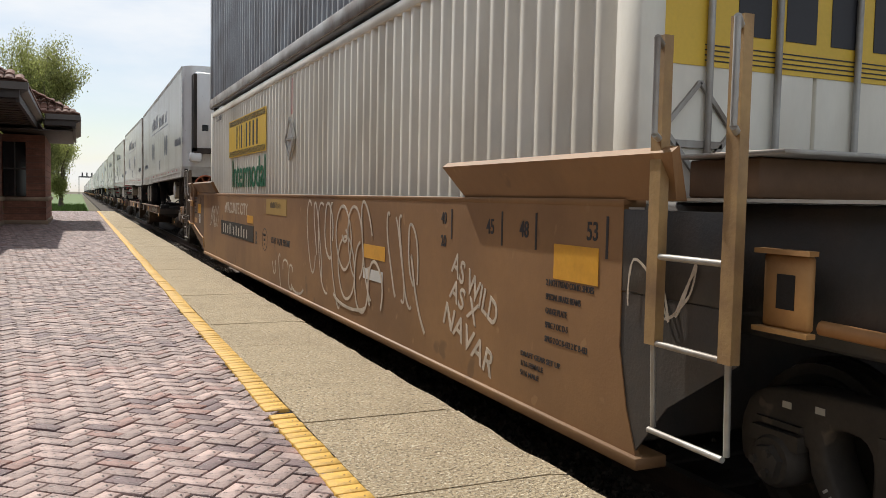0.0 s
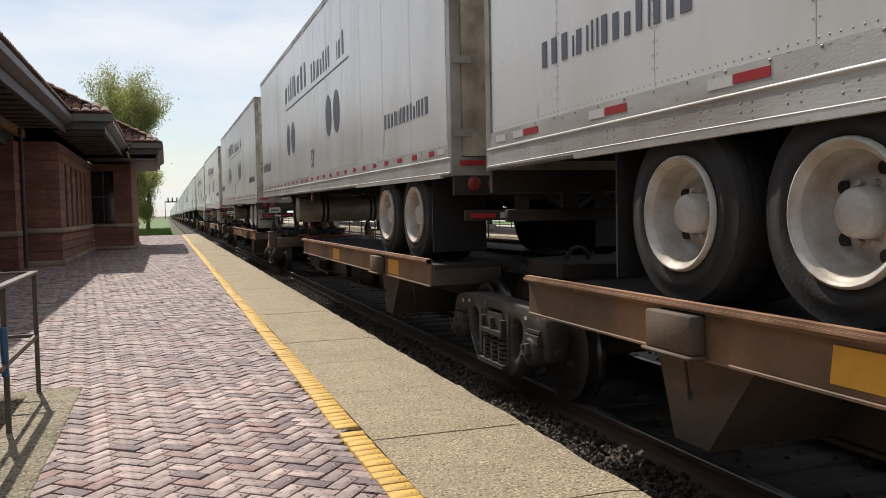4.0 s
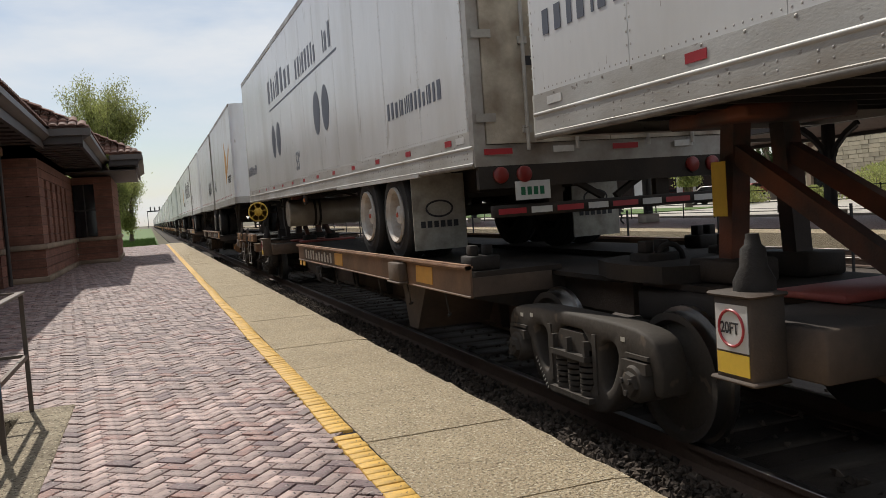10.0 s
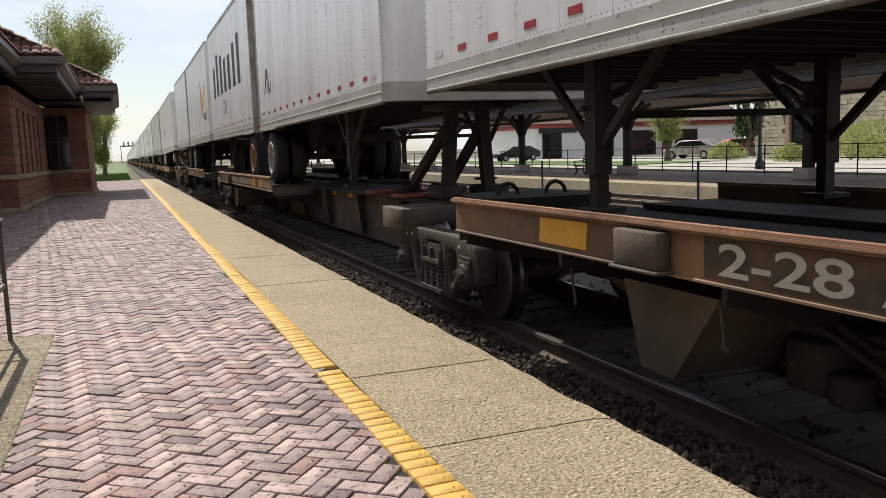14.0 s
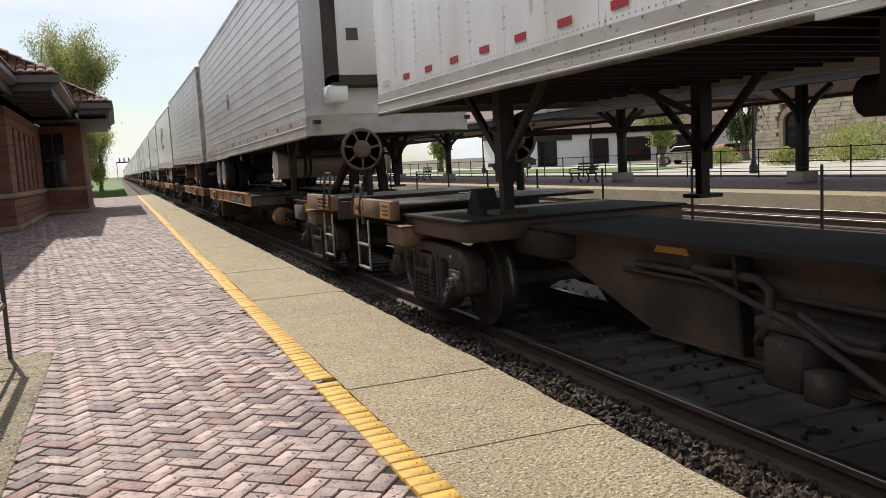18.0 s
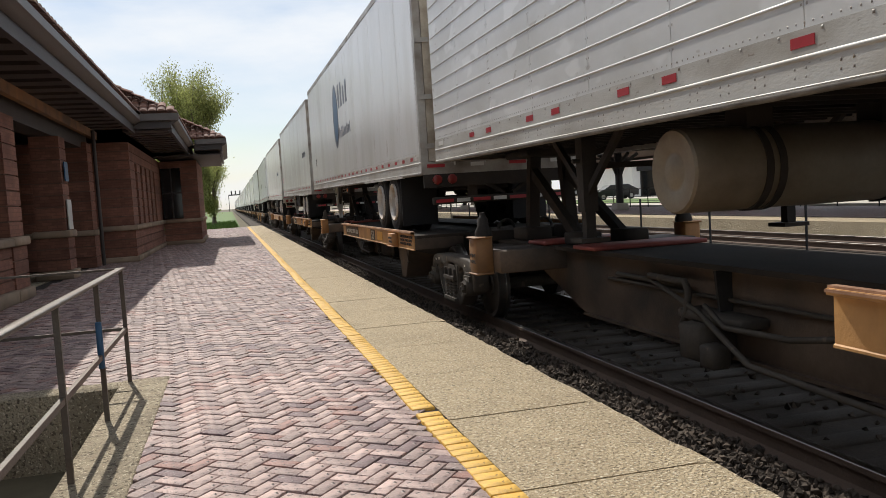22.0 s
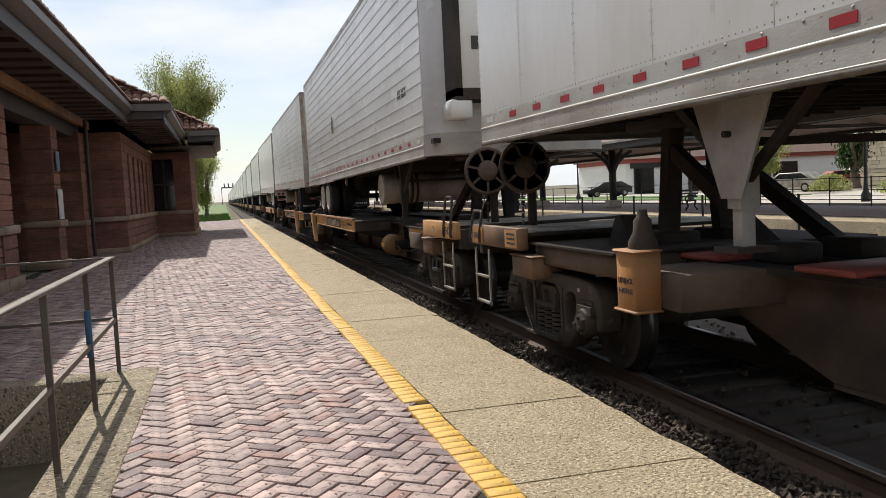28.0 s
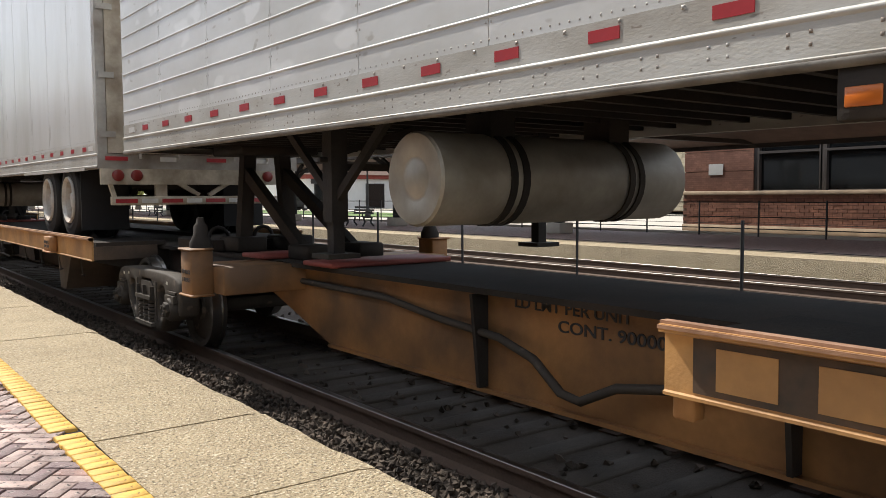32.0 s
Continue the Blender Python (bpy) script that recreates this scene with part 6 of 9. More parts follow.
        lathe(bm, (-0.76, y - 0.33, 0.56), (-0.76, y + 0.33, 0.56), ((0.0, 0.05), (0.0, 0.12), (0.025, 0.175), (0.06, 0.20), (0.20, 0.20), (0.205, 0.205), (0.225, 0.205), (0.23, 0.20), (0.56, 0.20), (0.60, 0.175), (0.63, 0.12), (0.63, 0.05)), 26)
        res = part("air_reservoir", bm, "spine_dark" if s < 30 else "spine_paint", u, "small brown brake air reservoir")
        for e in (-0.39, 0.30):
            boxes("reservoir_bracket", "under", res, (-0.80, -0.43, y + e, y + e + 0.05, 0.48, 0.66), bevel=0.01)
        bm = bmesh.new()
        pipe(bm, [(-0.76, y - 0.32, 0.56), (-0.76, y - 0.45, 0.54), (-0.74, y - 0.62, 0.48), (-0.55, y - 0.8, 0.46), (-0.44, y - 0.9, 0.50)], 0.014)
        part("drain_pipe", bm, "cast", res)
        boxes("reservoir_plate", "orange_tape", res, (-0.967, -0.952, y - 0.05, y + 0.20, 0.52, 0.60))
    h = hitch(u, hitch_at, hdir, zt=2.14 if u_pup else 2.10, color="hitch_paint" if face == "rail_brown" and rich and not u_pup else "under")
    if face == "rail_brown" and rich and not u_pup:
        boxes("hitch_tag", "yellow_sign", h, (-0.36, -0.355, hitch_at - 0.07, hitch_at + 0.07, 1.42, 1.78), label="yellow warning tag")
    if rich:
        for y in (hitch_at + hdir * 1.0, hitch_at + hdir * 2.3):
            boxes("hitch_sill", "red_plank", u, (-0.62, 0.62, y - 0.26, y + 0.26, 0.977, 1.02), bevel=0.01, label="red oxide cross plank on the sill")
    if text and rails:
        for body, size, y0, y1 in text:
            boxes("text_panel", "rail_dark", u, (-1.3835, -1.381, y1 - s - 0.10, y0 - s + 0.10, 0.838 + rz, 1.042 + rz), label="dark stencil panel")
            side_text(body, size, "white_ink", u, -1.386, y0 - s, 0.945 + rz - size * 0.36, end=y1 - s)
    return u


# ---------------- car ends, brake wheels ----------------
def brake_wheel(parent, x, y, z, r, material, spokes=7):
    w = new("brake_wheel")
    w.parent = parent
    bm = bmesh.new()
    lathe(bm, (x, y - 0.02, z), (x, y + 0.02, z), ((0.0, r - 0.035), (-0.006, r - 0.015), (0.0, r), (0.02, r + 0.008), (0.04, r), (0.046, r - 0.015), (0.04, r - 0.035), (0.02, r - 0.042), (0.0, r - 0.035)), 30)
    part("wheel_ring", bm, material, w)
    bm = bmesh.new()
    lathe(bm, (x, y - 0.05, z), (x, y + 0.05, z), ((0.0, 0.03), (0.0, 0.10), (0.03, r * 0.45), (0.05, r * 0.45), (0.07, 0.10), (0.1, 0.05)), 18)
    part("hub", bm, material, w)
    for k in range(spokes):
        a = 2 * math.pi * k / spokes + 0.2
        bm = bmesh.new()
        beam(bm, (x + 0.4 * r * math.cos(a), y, z + 0.4 * r * math.sin(a)), (x + (r - 0.02) * math.cos(a), y, z + (r - 0.02) * math.sin(a)), 0.03, 0.045, (0, 1, 0))
        part("spoke", bm, material, w)
    return w


def car_end(s, d, wheel, wx=-0.75, label=""):
    """The end of a car over its first bogie: box sill, gratings, step ladder, grab irons and a handbrake. d: +1 where the car goes on behind it."""
    e = on_train(thing("car_end_platform", label or "spine car end with step ladder, yellow plates and a handbrake wheel", "railcar end", group="car ends"), s)
    def yy(a, b):
        return min(a * d, b * d), max(a * d, b * d)
    y0, y1 = yy(1.54, 3.2)
    boxes("end_box", "spine_dark", e, (-1.16, 1.16, y0, y1, 0.85, 1.03), bevel=0.015)
    boxes("box_cap", "deck", e, (-1.20, 1.20, y0 - 0.02, y1 + 0.02, 1.032, 1.05))
    if d < 0:
        # a cast pedestal for the hitch
        bm = bmesh.new()
        prism(bm, [(-2.72, 1.05), (-2.32, 1.05), (-2.44, 1.26), (-2.48, 1.30), (-2.55, 1.30), (-2.59, 1.26)], "x", -0.78, -0.58)
        part("hitch_pedestal", bm, "under", e)
    p0, p1 = yy(2.12, 3.10) if s != 170.6 else yy(1.78, 2.55)
    if s in (112.1, 113.1, 170.6):
        boxes("large_reflector", "orange_tape", e, (-1.166, -1.162, p0, p1, 0.865, 1.015), label="long yellow reflective plate")
    elif s == 254.0:
        boxes("stencil_face", "spine_worn", e, (-1.168, -1.162, p0 - 0.3, p1, 0.862, 1.018), label="worn orange face with faint stencils")
    q0, q1 = yy(1.22, 1.75)
    boxes("bolster_stub", "rail_brown", e, (-1.28, -0.9, q0, q1, 0.72, 0.92), (-1.30, -0.9, q0 - 0.03, q1 + 0.03, 0.92, 0.94), bevel=0.01)
    y0, y1 = yy(0.0, 1.54)
    boxes("end_sill", "spine_worn" if s == 254.0 else "rail_brown", e, (-1.32, -1.22, y0, y1, 0.98, 1.19), bevel=0.008, label="worn brown end sill with stencilled plates")
    boxes("end_beam", "under", e, (-1.22, 1.22, min(0, 0.12 * d), max(0, 0.12 * d), 0.86, 1.10))
    y0, y1 = yy(0.14, 1.50)
    boxes("grating", "deck", e, (-1.21, 1.21, y0, y1, 1.11, 1.14))
    for k in range(12):
        yk = y0 + (y1 - y0) * (k + 0.5) / 12
        boxes("grating_bar", "alu_dull", e, (-1.20, 1.20, yk - 0.012, yk + 0.012, 1.142, 1.153))
    for a, wd, mt in ((0.10, 0.34, "spine_worn"), (1.16, 0.34, "spine_worn")) if s not in (170.6, 254.0) else ((0.16, 0.66 if s == 170.6 else 0.34, "spine_worn"),):
        q0, q1 = yy(a, a + wd)
        pl = boxes("stencil_plate", mt, e, (-1.328, -1.322, q0, q1, 1.0, 1.17))
        if a < 0.5 and s != 170.6:
            side_text("B-END" if d < 0 else "A-END", 0.085 if s != 254.0 else 0.13, "black_ink", e, -1.3285, q1 - 0.03, 1.05 if s != 254.0 else 1.04, 0.9)
            if s == 254.0:
                side_text("52", 0.11, "graffiti", e, -1.3225, 1.02, 1.05, 0.8)
        elif s == 170.6 or s < 30:
            for n, body in enumerate(("CAR EQUIPPED WITH TWO HAND", "BRAKES. APPLY RELEASE HAND", "BRAKE AT BOTH ENDS OF CAR")):
                side_text(body, 0.045, "black_ink", e, -1.3285, q1 - 0.03, 1.12 - n * 0.052, end=q0 + 0.03)
        else:
            for z in (1.03, 1.075, 1.12):
                boxes("stencil_mark", "black_ink", pl, (-1.3305, -1.329, q0 + 0.05, q1 - 0.06, z, z + 0.02))
    lad = new("step_ladder")
    lad.parent = e
    for a in (0.10, 0.56):
        bm = bmesh.new()
        beam(bm, (-1.30, a * d, 0.94), (-1.30, a * d, 0.34), 0.016, 0.03)
        part("stile", bm, "alu_dull", lad)
    for z in (0.36, 0.64):
        bm = bmesh.new()
        beam(bm, (-1.30, 0.10 * d, z), (-1.30, 0.56 * d, z), 0.035, 0.022)
        part("rung", bm, "alu_dull", lad)
    top = 1.34 if d < 0 else 1.50
    bm = bmesh.new()
    pipe(bm, [(-1.335, 0.04 * d, 1.0), (-1.345, 0.04 * d, 1.06), (-1.30, 0.05 * d, top - 0.05), (-1.29, 0.07 * d, top), (-1.29, 0.32 * d, top), (-1.30, 0.36 * d, top - 0.04), (-1.345, 0.37 * d, 1.06), (-1.335, 0.37 * d, 1.0)], 0.016)
    part("grab_iron", bm, "cast", e)
    st = boxes("brake_stand", "under", e, (wx + 0.08, wx + 0.16, 0.28 * d - 0.05, 0.28 * d + 0.05, 1.06, 1.75), (wx - 0.06, wx + 0.20, 0.28 * d - 0.09, 0.28 * d + 0.09, 1.55, 1.95), bevel=0.015)
    brake_wheel(e, wx, (0.28 - 0.14) * d if d > 0 else 0.28 * d - 0.14, 1.80, 0.29, wheel)
    if s < 30:
        bm = bmesh.new()
        lathe(bm, (wx, 0.17 * d, 1.80), (wx, 0.42 * d, 1.80), ((0.0, 0.10), (0.015, 0.18), (0.05, 0.215), (0.16, 0.215), (0.22, 0.15)), 16)
        box(bm, wx - 0.17, wx + 0.17, min(0.22 * d, 0.40 * d), max(0.22 * d, 0.40 * d), 1.50, 1.80)
        part("brake_housing", bm, wheel, e, "orange cast handbrake housing")
    bm = bmesh.new()
    for k in range(8):
        z = 1.5 - k * 0.07
        beam(bm, (wx + 0.02, 0.25 * d, z), (wx + 0.02, 0.25 * d, z - 0.055), 0.03 if k % 2 else 0.012, 0.012 if k % 2 else 0.03)
    part("chain", bm, "cast", e)
    bm = bmesh.new()
    tube(bm, (0, 0, 0.86), (0, -0.55 * d, 0.84), 0.10, seg=10)
    box(bm, -0.16, 0.16, min(-0.5 * d, -0.85 * d), max(-0.5 * d, -0.85 * d), 0.70, 1.0)
    part("coupler", bm, "cast", e)
    bm = bmesh.new()
    pts = [(-0.3, 0.0, 0.75), (-0.35, -0.25 * d, 0.5), (-0.28, -0.55 * d, 0.42), (-0.1, -0.8 * d, 0.55)]
    for a, b in zip(pts, pts[1:]):
        tube(bm, a, b, 0.025, seg=8)
    part("air_hose", bm, "under", e)
    return e

# ---------------- the order of the train ----------------
WT = "white smooth-sided box trailer with red reflectors and a dirty bottom rail"
AL = "ribbed aluminium refrigerated trailer riding on a spine car"
TRAILERS = [
    # near end, length, nose, skin, reefer, label, gear, rust, axles from the rear
    (24.4, 16.1, "near", "panel", True, "white refrigerated trailer with a cooling unit on its front wall", "fuel", False, (2.7, 3.85)),
    (41.4, 16.15, "far", "panel", False, WT, "fuel", False, (1.4, 2.6)),
    (59.1, 16.15, "far", "panel", False, "white box trailer with dark emblems on its grimy rear doors", "fuel", False, (1.0, 2.2)),
    (77.5, 16.0, "far", "panel", False, WT, "fuel", False, (1.2, 2.4)),
    (94.5, 16.3, "far", "panel", False, "white box trailer with pale mud flaps behind its wheels", "fuel", False, (2.6, 3.82)),
    (114.5, 8.5, "near", "panel", False, "short white pup trailer with two placard frames on its front", "none", False, (1.27,)),
    (123.5, 8.3, "far", "panel", False, "short scuffed pup trailer with sprayed scribbles on its side", "none", False, (0.72,)),
    (132.9, 8.7, "near", "panel", False, "short white pup trailer with a sprayed mark near its rear", "none", False, (1.0,)),
    (142.4, 8.6, "far", "panel", False, "short white pup trailer with big dark block lettering", "none", True, (0.65,)),
    (151.6, 8.6, "near", "panel", False, "short white pup trailer with an orange painted corner", "none", False, (1.5,)),
    (160.6, 7.8, "far", "panel", False, "short grey-white pup trailer with rusty rivets", "none", True, (0.75,)),
    (171.5, 15.6, "near", "ribs", True, "ribbed aluminium trailer with a cooling unit on its front", "fuel", False, (2.82, 4.04)),
    (188.3, 15.9, "far", "ribs", False, "weathered ribbed trailer with brown-stained rear doors", "fuel", True, (2.22, 3.42)),
    (204.9, 15.7, "far", "panel", False, "white smooth trailer with a faded round mark and grimy doors", "none", False, (2.4, 3.58)),
    (221.3, 14.7, "far", "panel", False, "white smooth trailer with a painted emblem on its side", "box", False, (2.43, 3.65)),
    (237.2, 15.7, "far", "panel", False, "white smooth trailer with a dull silver rear frame", "box", False, (1.6, 2.8)),
    (254.9, 15.9, "near", "ribs", True, "ribbed aluminium trailer with a cooling unit on its front", "fuel", False, (3.28, 4.42)),
    (272.3, 16.1, "far", "ribs", False, "ribbed trailer with rusty wheels and patched side", "fuel", True, (2.88, 4.15)),
    (289.3, 16.2, "far", "panel", False, "white smooth trailer with upright door hinges", "fuel", False, (1.7, 2.95)),
]
made = []
for s, L, nose, skin, reefer, label, gear, rust, ax in TRAILERS:
    made.append(trailer(s, L, nose, skin, label, reefer, axles=ax, gear=gear, rust=rust, flap="flap_pale" if s in (59.1, 77.5, 94.5) else True, marks="mixed" if s < 40 else "single" if s in (59.1, 77.5, 94.5, 171.5) else "wide" if s == 188.3 else "close", tank_y={188.3: 10.02, 254.9: 4.46, 171.5: 4.12}.get(s)))

CARS = [
    [25.2, 40.9, 57.8, 76.2, 93.4, 110.27],
    [114.95, 132.2, 150.0, 167.6],
    [172.45, 187.4, 204.4, 220.2, 236.0, 251.6],
    [255.6, 271.8, 288.3, 305.7],
]


def rails_for(s0, s1):
    """Stretches of side rail under the wheels of the trailers on one platform."""
    got = []
    for row in TRAILERS:
        a, L, nose = row[0], row[1], row[2]
        if s0 - 1 < a + L / 2 < s1 + 1:
            if L > 10:
                got.append((a + L - 9.4, a + L - 1.0) if nose == "near" else (a + 0.1, a + (8.3 if a in (188.3, 204.9) else 8.6)))
            elif nose == "near":
                got.append({114.5: (121.1, 130.84), 132.9: (140.05, 149.15)}.get(a, (154.0, 161.73)))
    return [(max(1.0, p - s0), min(s1 - s0 - 0.9, q - s0)) for p, q in got]


def kingpin(s0, s1):
    for row in TRAILERS:
        a, L, nose = row[0], row[1], row[2]
        if s0 - 1 < a + L / 2 < s1 + 1:
            return (a + 0.9 - s0, 1) if nose == "near" else (a + L - 0.9 - s0, -1)
    return (1.2, 1)


WORDS = {57.8: [("PURPOSE SPINE CAR", 0.17, 67.32, 65.73), ("53", 0.24, 64.38, 64.08)], 204.4: [("ALL PURPOSE SPINE CAR", 0.12, 212.6, 210.9), ("53", 0.22, 209.14, 208.86)],
         220.2: [("53", 0.22, 225.36, 225.06)], 271.8: [("53' ALL PURPOSE SPINE CAR", 0.16, 278.46, 275.96)], 187.4: [("53", 0.18, 192.9, 192.6)],
         114.95: [("2-28 / 1-57", 0.22, 127.55, 125.6)], 132.2: [("TWIN 28-ALL PURPOSE SPINE CAR", 0.19, 146.17, 142.73)], 172.45: [("53", 0.2, 182.92, 182.64)]}
units = {}
for car in CARS:
    for k, (a, b) in enumerate(zip(car, car[1:])):
        r = rails_for(a, b)
        y, d = kingpin(a, b)
        y = min(max(y, 0.8), b - a - 0.8)
        pups = a in (114.95, 132.2, 150.0)
        arm = None
        if a == 271.8:
            arm, r = 274.75 - a, [(272.7 - a, 274.48 - a), (274.92 - a, 281.03 - a)]
        if a == 255.6:
            arm, r = 268.75 - a, [(261.4 - a, 268.48 - a), (268.92 - a, 270.12 - a)]
        if a == 220.2:
            r = [(221.4 - a, 229.35 - a)]
        at = None
        if r and not arm and a != 150.0:
            at = 128.1 - a if a == 114.95 else 146.4 - a if a == 132.2 else 222.88 - a if a == 220.2 else 206.73 - a if a == 204.4 else 190.32 - a if a == 187.4 else r[0][0] + 2.0 if d < 0 else r[0][1] - 1.9
        u = spine_unit(a, b - a, r, y, d, dirty=a != 271.8, text=WORDS.get(a), tank_at=4.85 if a in (25.2, 114.95, 172.45, 255.6) else None, bracket_at=at, face="rail_brown" if a < 172 else "spine_worn", arm=arm,
                       u_pup=pups, valve_at=(b - a) - (4.45 if pups else 5.4) if (d < 0 or pups) and a != 271.8 else None)
        units[a] = u
    for s in car:
        bogie(s)
for s, d, wheel in ((23.4, 1, "ortho_orange"), (112.1, -1, "wheel_red"), (113.1, 1, "yellow_wheel"), (169.5, -1, "spine_dark"), (170.6, 1, "spine_dark"), (253.25, -1, "spine_dark"), (254.0, 1, "spine_dark")):
    car_end(s, d, wheel, wx=0.75 if wheel == "wheel_red" or s == 169.5 else -0.8)

# the rest of the train, far behind
for k in range(24):
    s = 306.6 + k * 17.3
    made.append(trailer(s, 16.1, "far", ("panel", "ribs")[k % 5 == 2], "distant pale box trailer in the long train", False, rich=False, gear="none", flap=False))
    spine_unit(s - 0.9, 17.3, [(1.3, 9.3)], 14.4, -1, rich=False)
    bogie(s - 0.9, near=False)


# ---------------- markings on the trailers ----------------
def bars_word(parent, material, x, y, z, widths, h, gap=0.05, name="wordmark"):
    """A word that stays unread: upright blocks in a row, from y towards smaller y."""
    bm = bmesh.new()
    rnd = random.Random(int(y * 100) + len(widths))
    for w in widths:
        k = rnd.choice((1.0, 1.0, 0.75, 0.9))
        box(bm, x - 0.003, x, y - w * 0.60, y, z, z + h * k)
        y -= w + gap
    ob = part(name, bm, material, parent)
    return tagged(ob, kind="stuff")


def oval(parent, material, x, y, z, ry, rz, name="emblem"):
    bm = bmesh.new()
    n = 28
    a = [bm.verts.new((x - 0.003, y + ry * math.cos(2 * math.pi * k / n), z + rz * math.sin(2 * math.pi * k / n))) for k in range(n)]
    b = [bm.verts.new((x, y + ry * math.cos(2 * math.pi * k / n), z + rz * math.sin(2 * math.pi * k / n))) for k in range(n)]
    bm.faces.new(a)
    for k in range(n):
        bm.faces.new((a[k], a[(k + 1) % n], b[(k + 1) % n], b[k]))
    return part(name, bm, material, parent)


def ring_marks(parent, x, y, z, r, name="placard_frame"):
    """An empty diamond placard frame."""
    bm = bmesh.new()
    p = [(y, z + r * 1.2), (y + r, z), (y, z - r * 1.2), (y - r, z)]
    for (a, b), (c, d) in zip(p, p[1:] + p[:1]):
        beam(bm, (x - 0.012, a, b), (x - 0.012, c, d), 0.03, 0.02, (1, 0, 0))
    beam(bm, (x - 0.01, y - r * 0.8, z), (x - 0.01, y + r * 0.8, z), 0.03, 0.016, (1, 0, 0))
    return part(name, bm, "alu_dull", parent)


XS = -HALF - 0.001
NOSE_PAIR = -4.5                   # the second pair of ovals on the leading trailer
for k in range(5):
    t, L = made[k], TRAILERS[k][1]
    # y counts from the leading end; the first trailer runs nose first
    flip = k == 0
    base = (10.1, 10.1, 10.2, 9.8, 10.38)[k]
    bars_word(t, "grey_ink", XS, base + 1.05, 4.02, (0.40, 0.26, 0.26, 0.10, 0.40, 0.40, 0.38, 0.30), 0.46, 0.06)
    bars_word(t, "grey_ink", XS, base - 2.35, 3.98, (0.22, 0.22, 0.08, 0.22, 0.22, 0.20, 0.16, 0.2), 0.34, 0.05)
    bars_word(t, "grey_ink", XS, base - 4.75, 3.98, (0.08, 0.22, 0.2), 0.36, 0.05)
    boxes("underline", "grey_ink", t, (XS - 0.003, XS, base - 5.6, base + 1.0, 3.86, 3.89))
    for off in (0.72, 0.06, -3.95, -4.62) if not flip else (0.72, 0.06, NOSE_PAIR, NOSE_PAIR - 0.66):
        oval(t, "grey_ink", XS, base + off, 3.20, 0.25, 0.34)
    side_text("53'", 0.46, "grey_ink", t, XS, (7.85, 8.0, 8.42, 8.08, 8.62)[k], 2.44, 0.75)
    bars_word(t, "grey_ink", XS, 2.5 if not flip else L - 1.1, 2.60, (0.13, 0.13, 0.13, 0.03, 0.11, 0.04, 0.04, 0.04, 0.11, 0.11, 0.1, 0.1, 0.03, 0.1, 0.1, 0.16), 0.18, 0.025)
    bars_word(t, "grey_ink", XS, L - 0.35 if not flip else 2.3, 2.72 if not flip else 3.0, (0.14, 0.14, 0.10, 0.14, 0.05, 0.14, 0.14, 0.14, 0.14, 0.14, 0.14), 0.22, 0.03)
bars_word(made[0], "grey_ink", XS, 0.35, 3.0, (0.1, 0.1), 0.18)
for k in range(8):
    boxes("unit_number", "grey_ink", made[0], (XS - 0.002, XS, 0.27, 0.36, 3.6 + k * 0.16, 3.71 + k * 0.16))
unit = made[0]
for body, z in (("WIRELESS", 3.36), ("CONTROLLED", 3.22), ("UNIT", 3.08)):
    me = text_mesh(body, 0.112)
    me.transform(Matrix.Translation((-0.18 if body != "UNIT" else 0.20, -0.482, z)) @ Matrix.Rotation(math.pi / 2, 4, "X"))
    me.materials.append(M["black_ink"])
    ob = tagged(new("lettering", me), kind="stuff")
    ob.parent = unit
bm = bmesh.new()
for k in range(7):
    a0 = (0.0 + k * 0.07, 3.95)
    for q in range(6):
        u0, u1 = -0.6 + q * 0.2, -0.6 + (q + 1) * 0.2
        r = 0.34 - k * 0.035
        beam(bm, (a0[0] + 0.10 - r * 0.4 * math.cos(u0 * 1.6), -0.484, a0[1] + r * math.sin(u0)), (a0[0] + 0.10 - r * 0.4 * math.cos(u1 * 1.6), -0.484, a0[1] + r * math.sin(u1)), 0.016, 0.004, (0, 1, 0))
part("wave_emblem", bm, "black_ink", unit)
# rear-door emblems
for k in (2, 3, 4):
    bm = bmesh.new()
    lathe(bm, (-0.55, -0.026, 3.0), (-0.55, -0.022, 3.0), ((0, 0.09), (0, 0.13), (0.004, 0.13), (0.004, 0.09)), 20)
    box(bm, -0.62, -0.60, -0.026, -0.022, 2.92, 3.08)
    box(bm, -0.50, -0.48, -0.026, -0.022, 2.92, 3.08)
    part("door_emblem", bm, "black_ink", made[k])
    boxes("door_wordmark", "black_ink", made[k], (-0.80, -0.70, -0.026, -0.022, 2.76, 2.84), (-0.67, -0.57, -0.026, -0.022, 2.76, 2.84), (-0.54, -0.44, -0.026, -0.022, 2.76, 2.84), (-0.41, -0.31, -0.026, -0.022, 2.76, 2.84))
    boxes("licence_plate", "white_sign", made[k], (-0.95, -0.62, -0.01, 0.0, 1.62, 1.78))
    boxes("plate_bar", "green_ink", made[k], (-0.90, -0.86, -0.013, -0.0105, 1.66, 1.73), (-0.84, -0.80, -0.013, -0.0105, 1.66, 1.73), (-0.78, -0.74, -0.013, -0.0105, 1.66, 1.73), (-0.72, -0.68, -0.013, -0.0105, 1.66, 1.73))
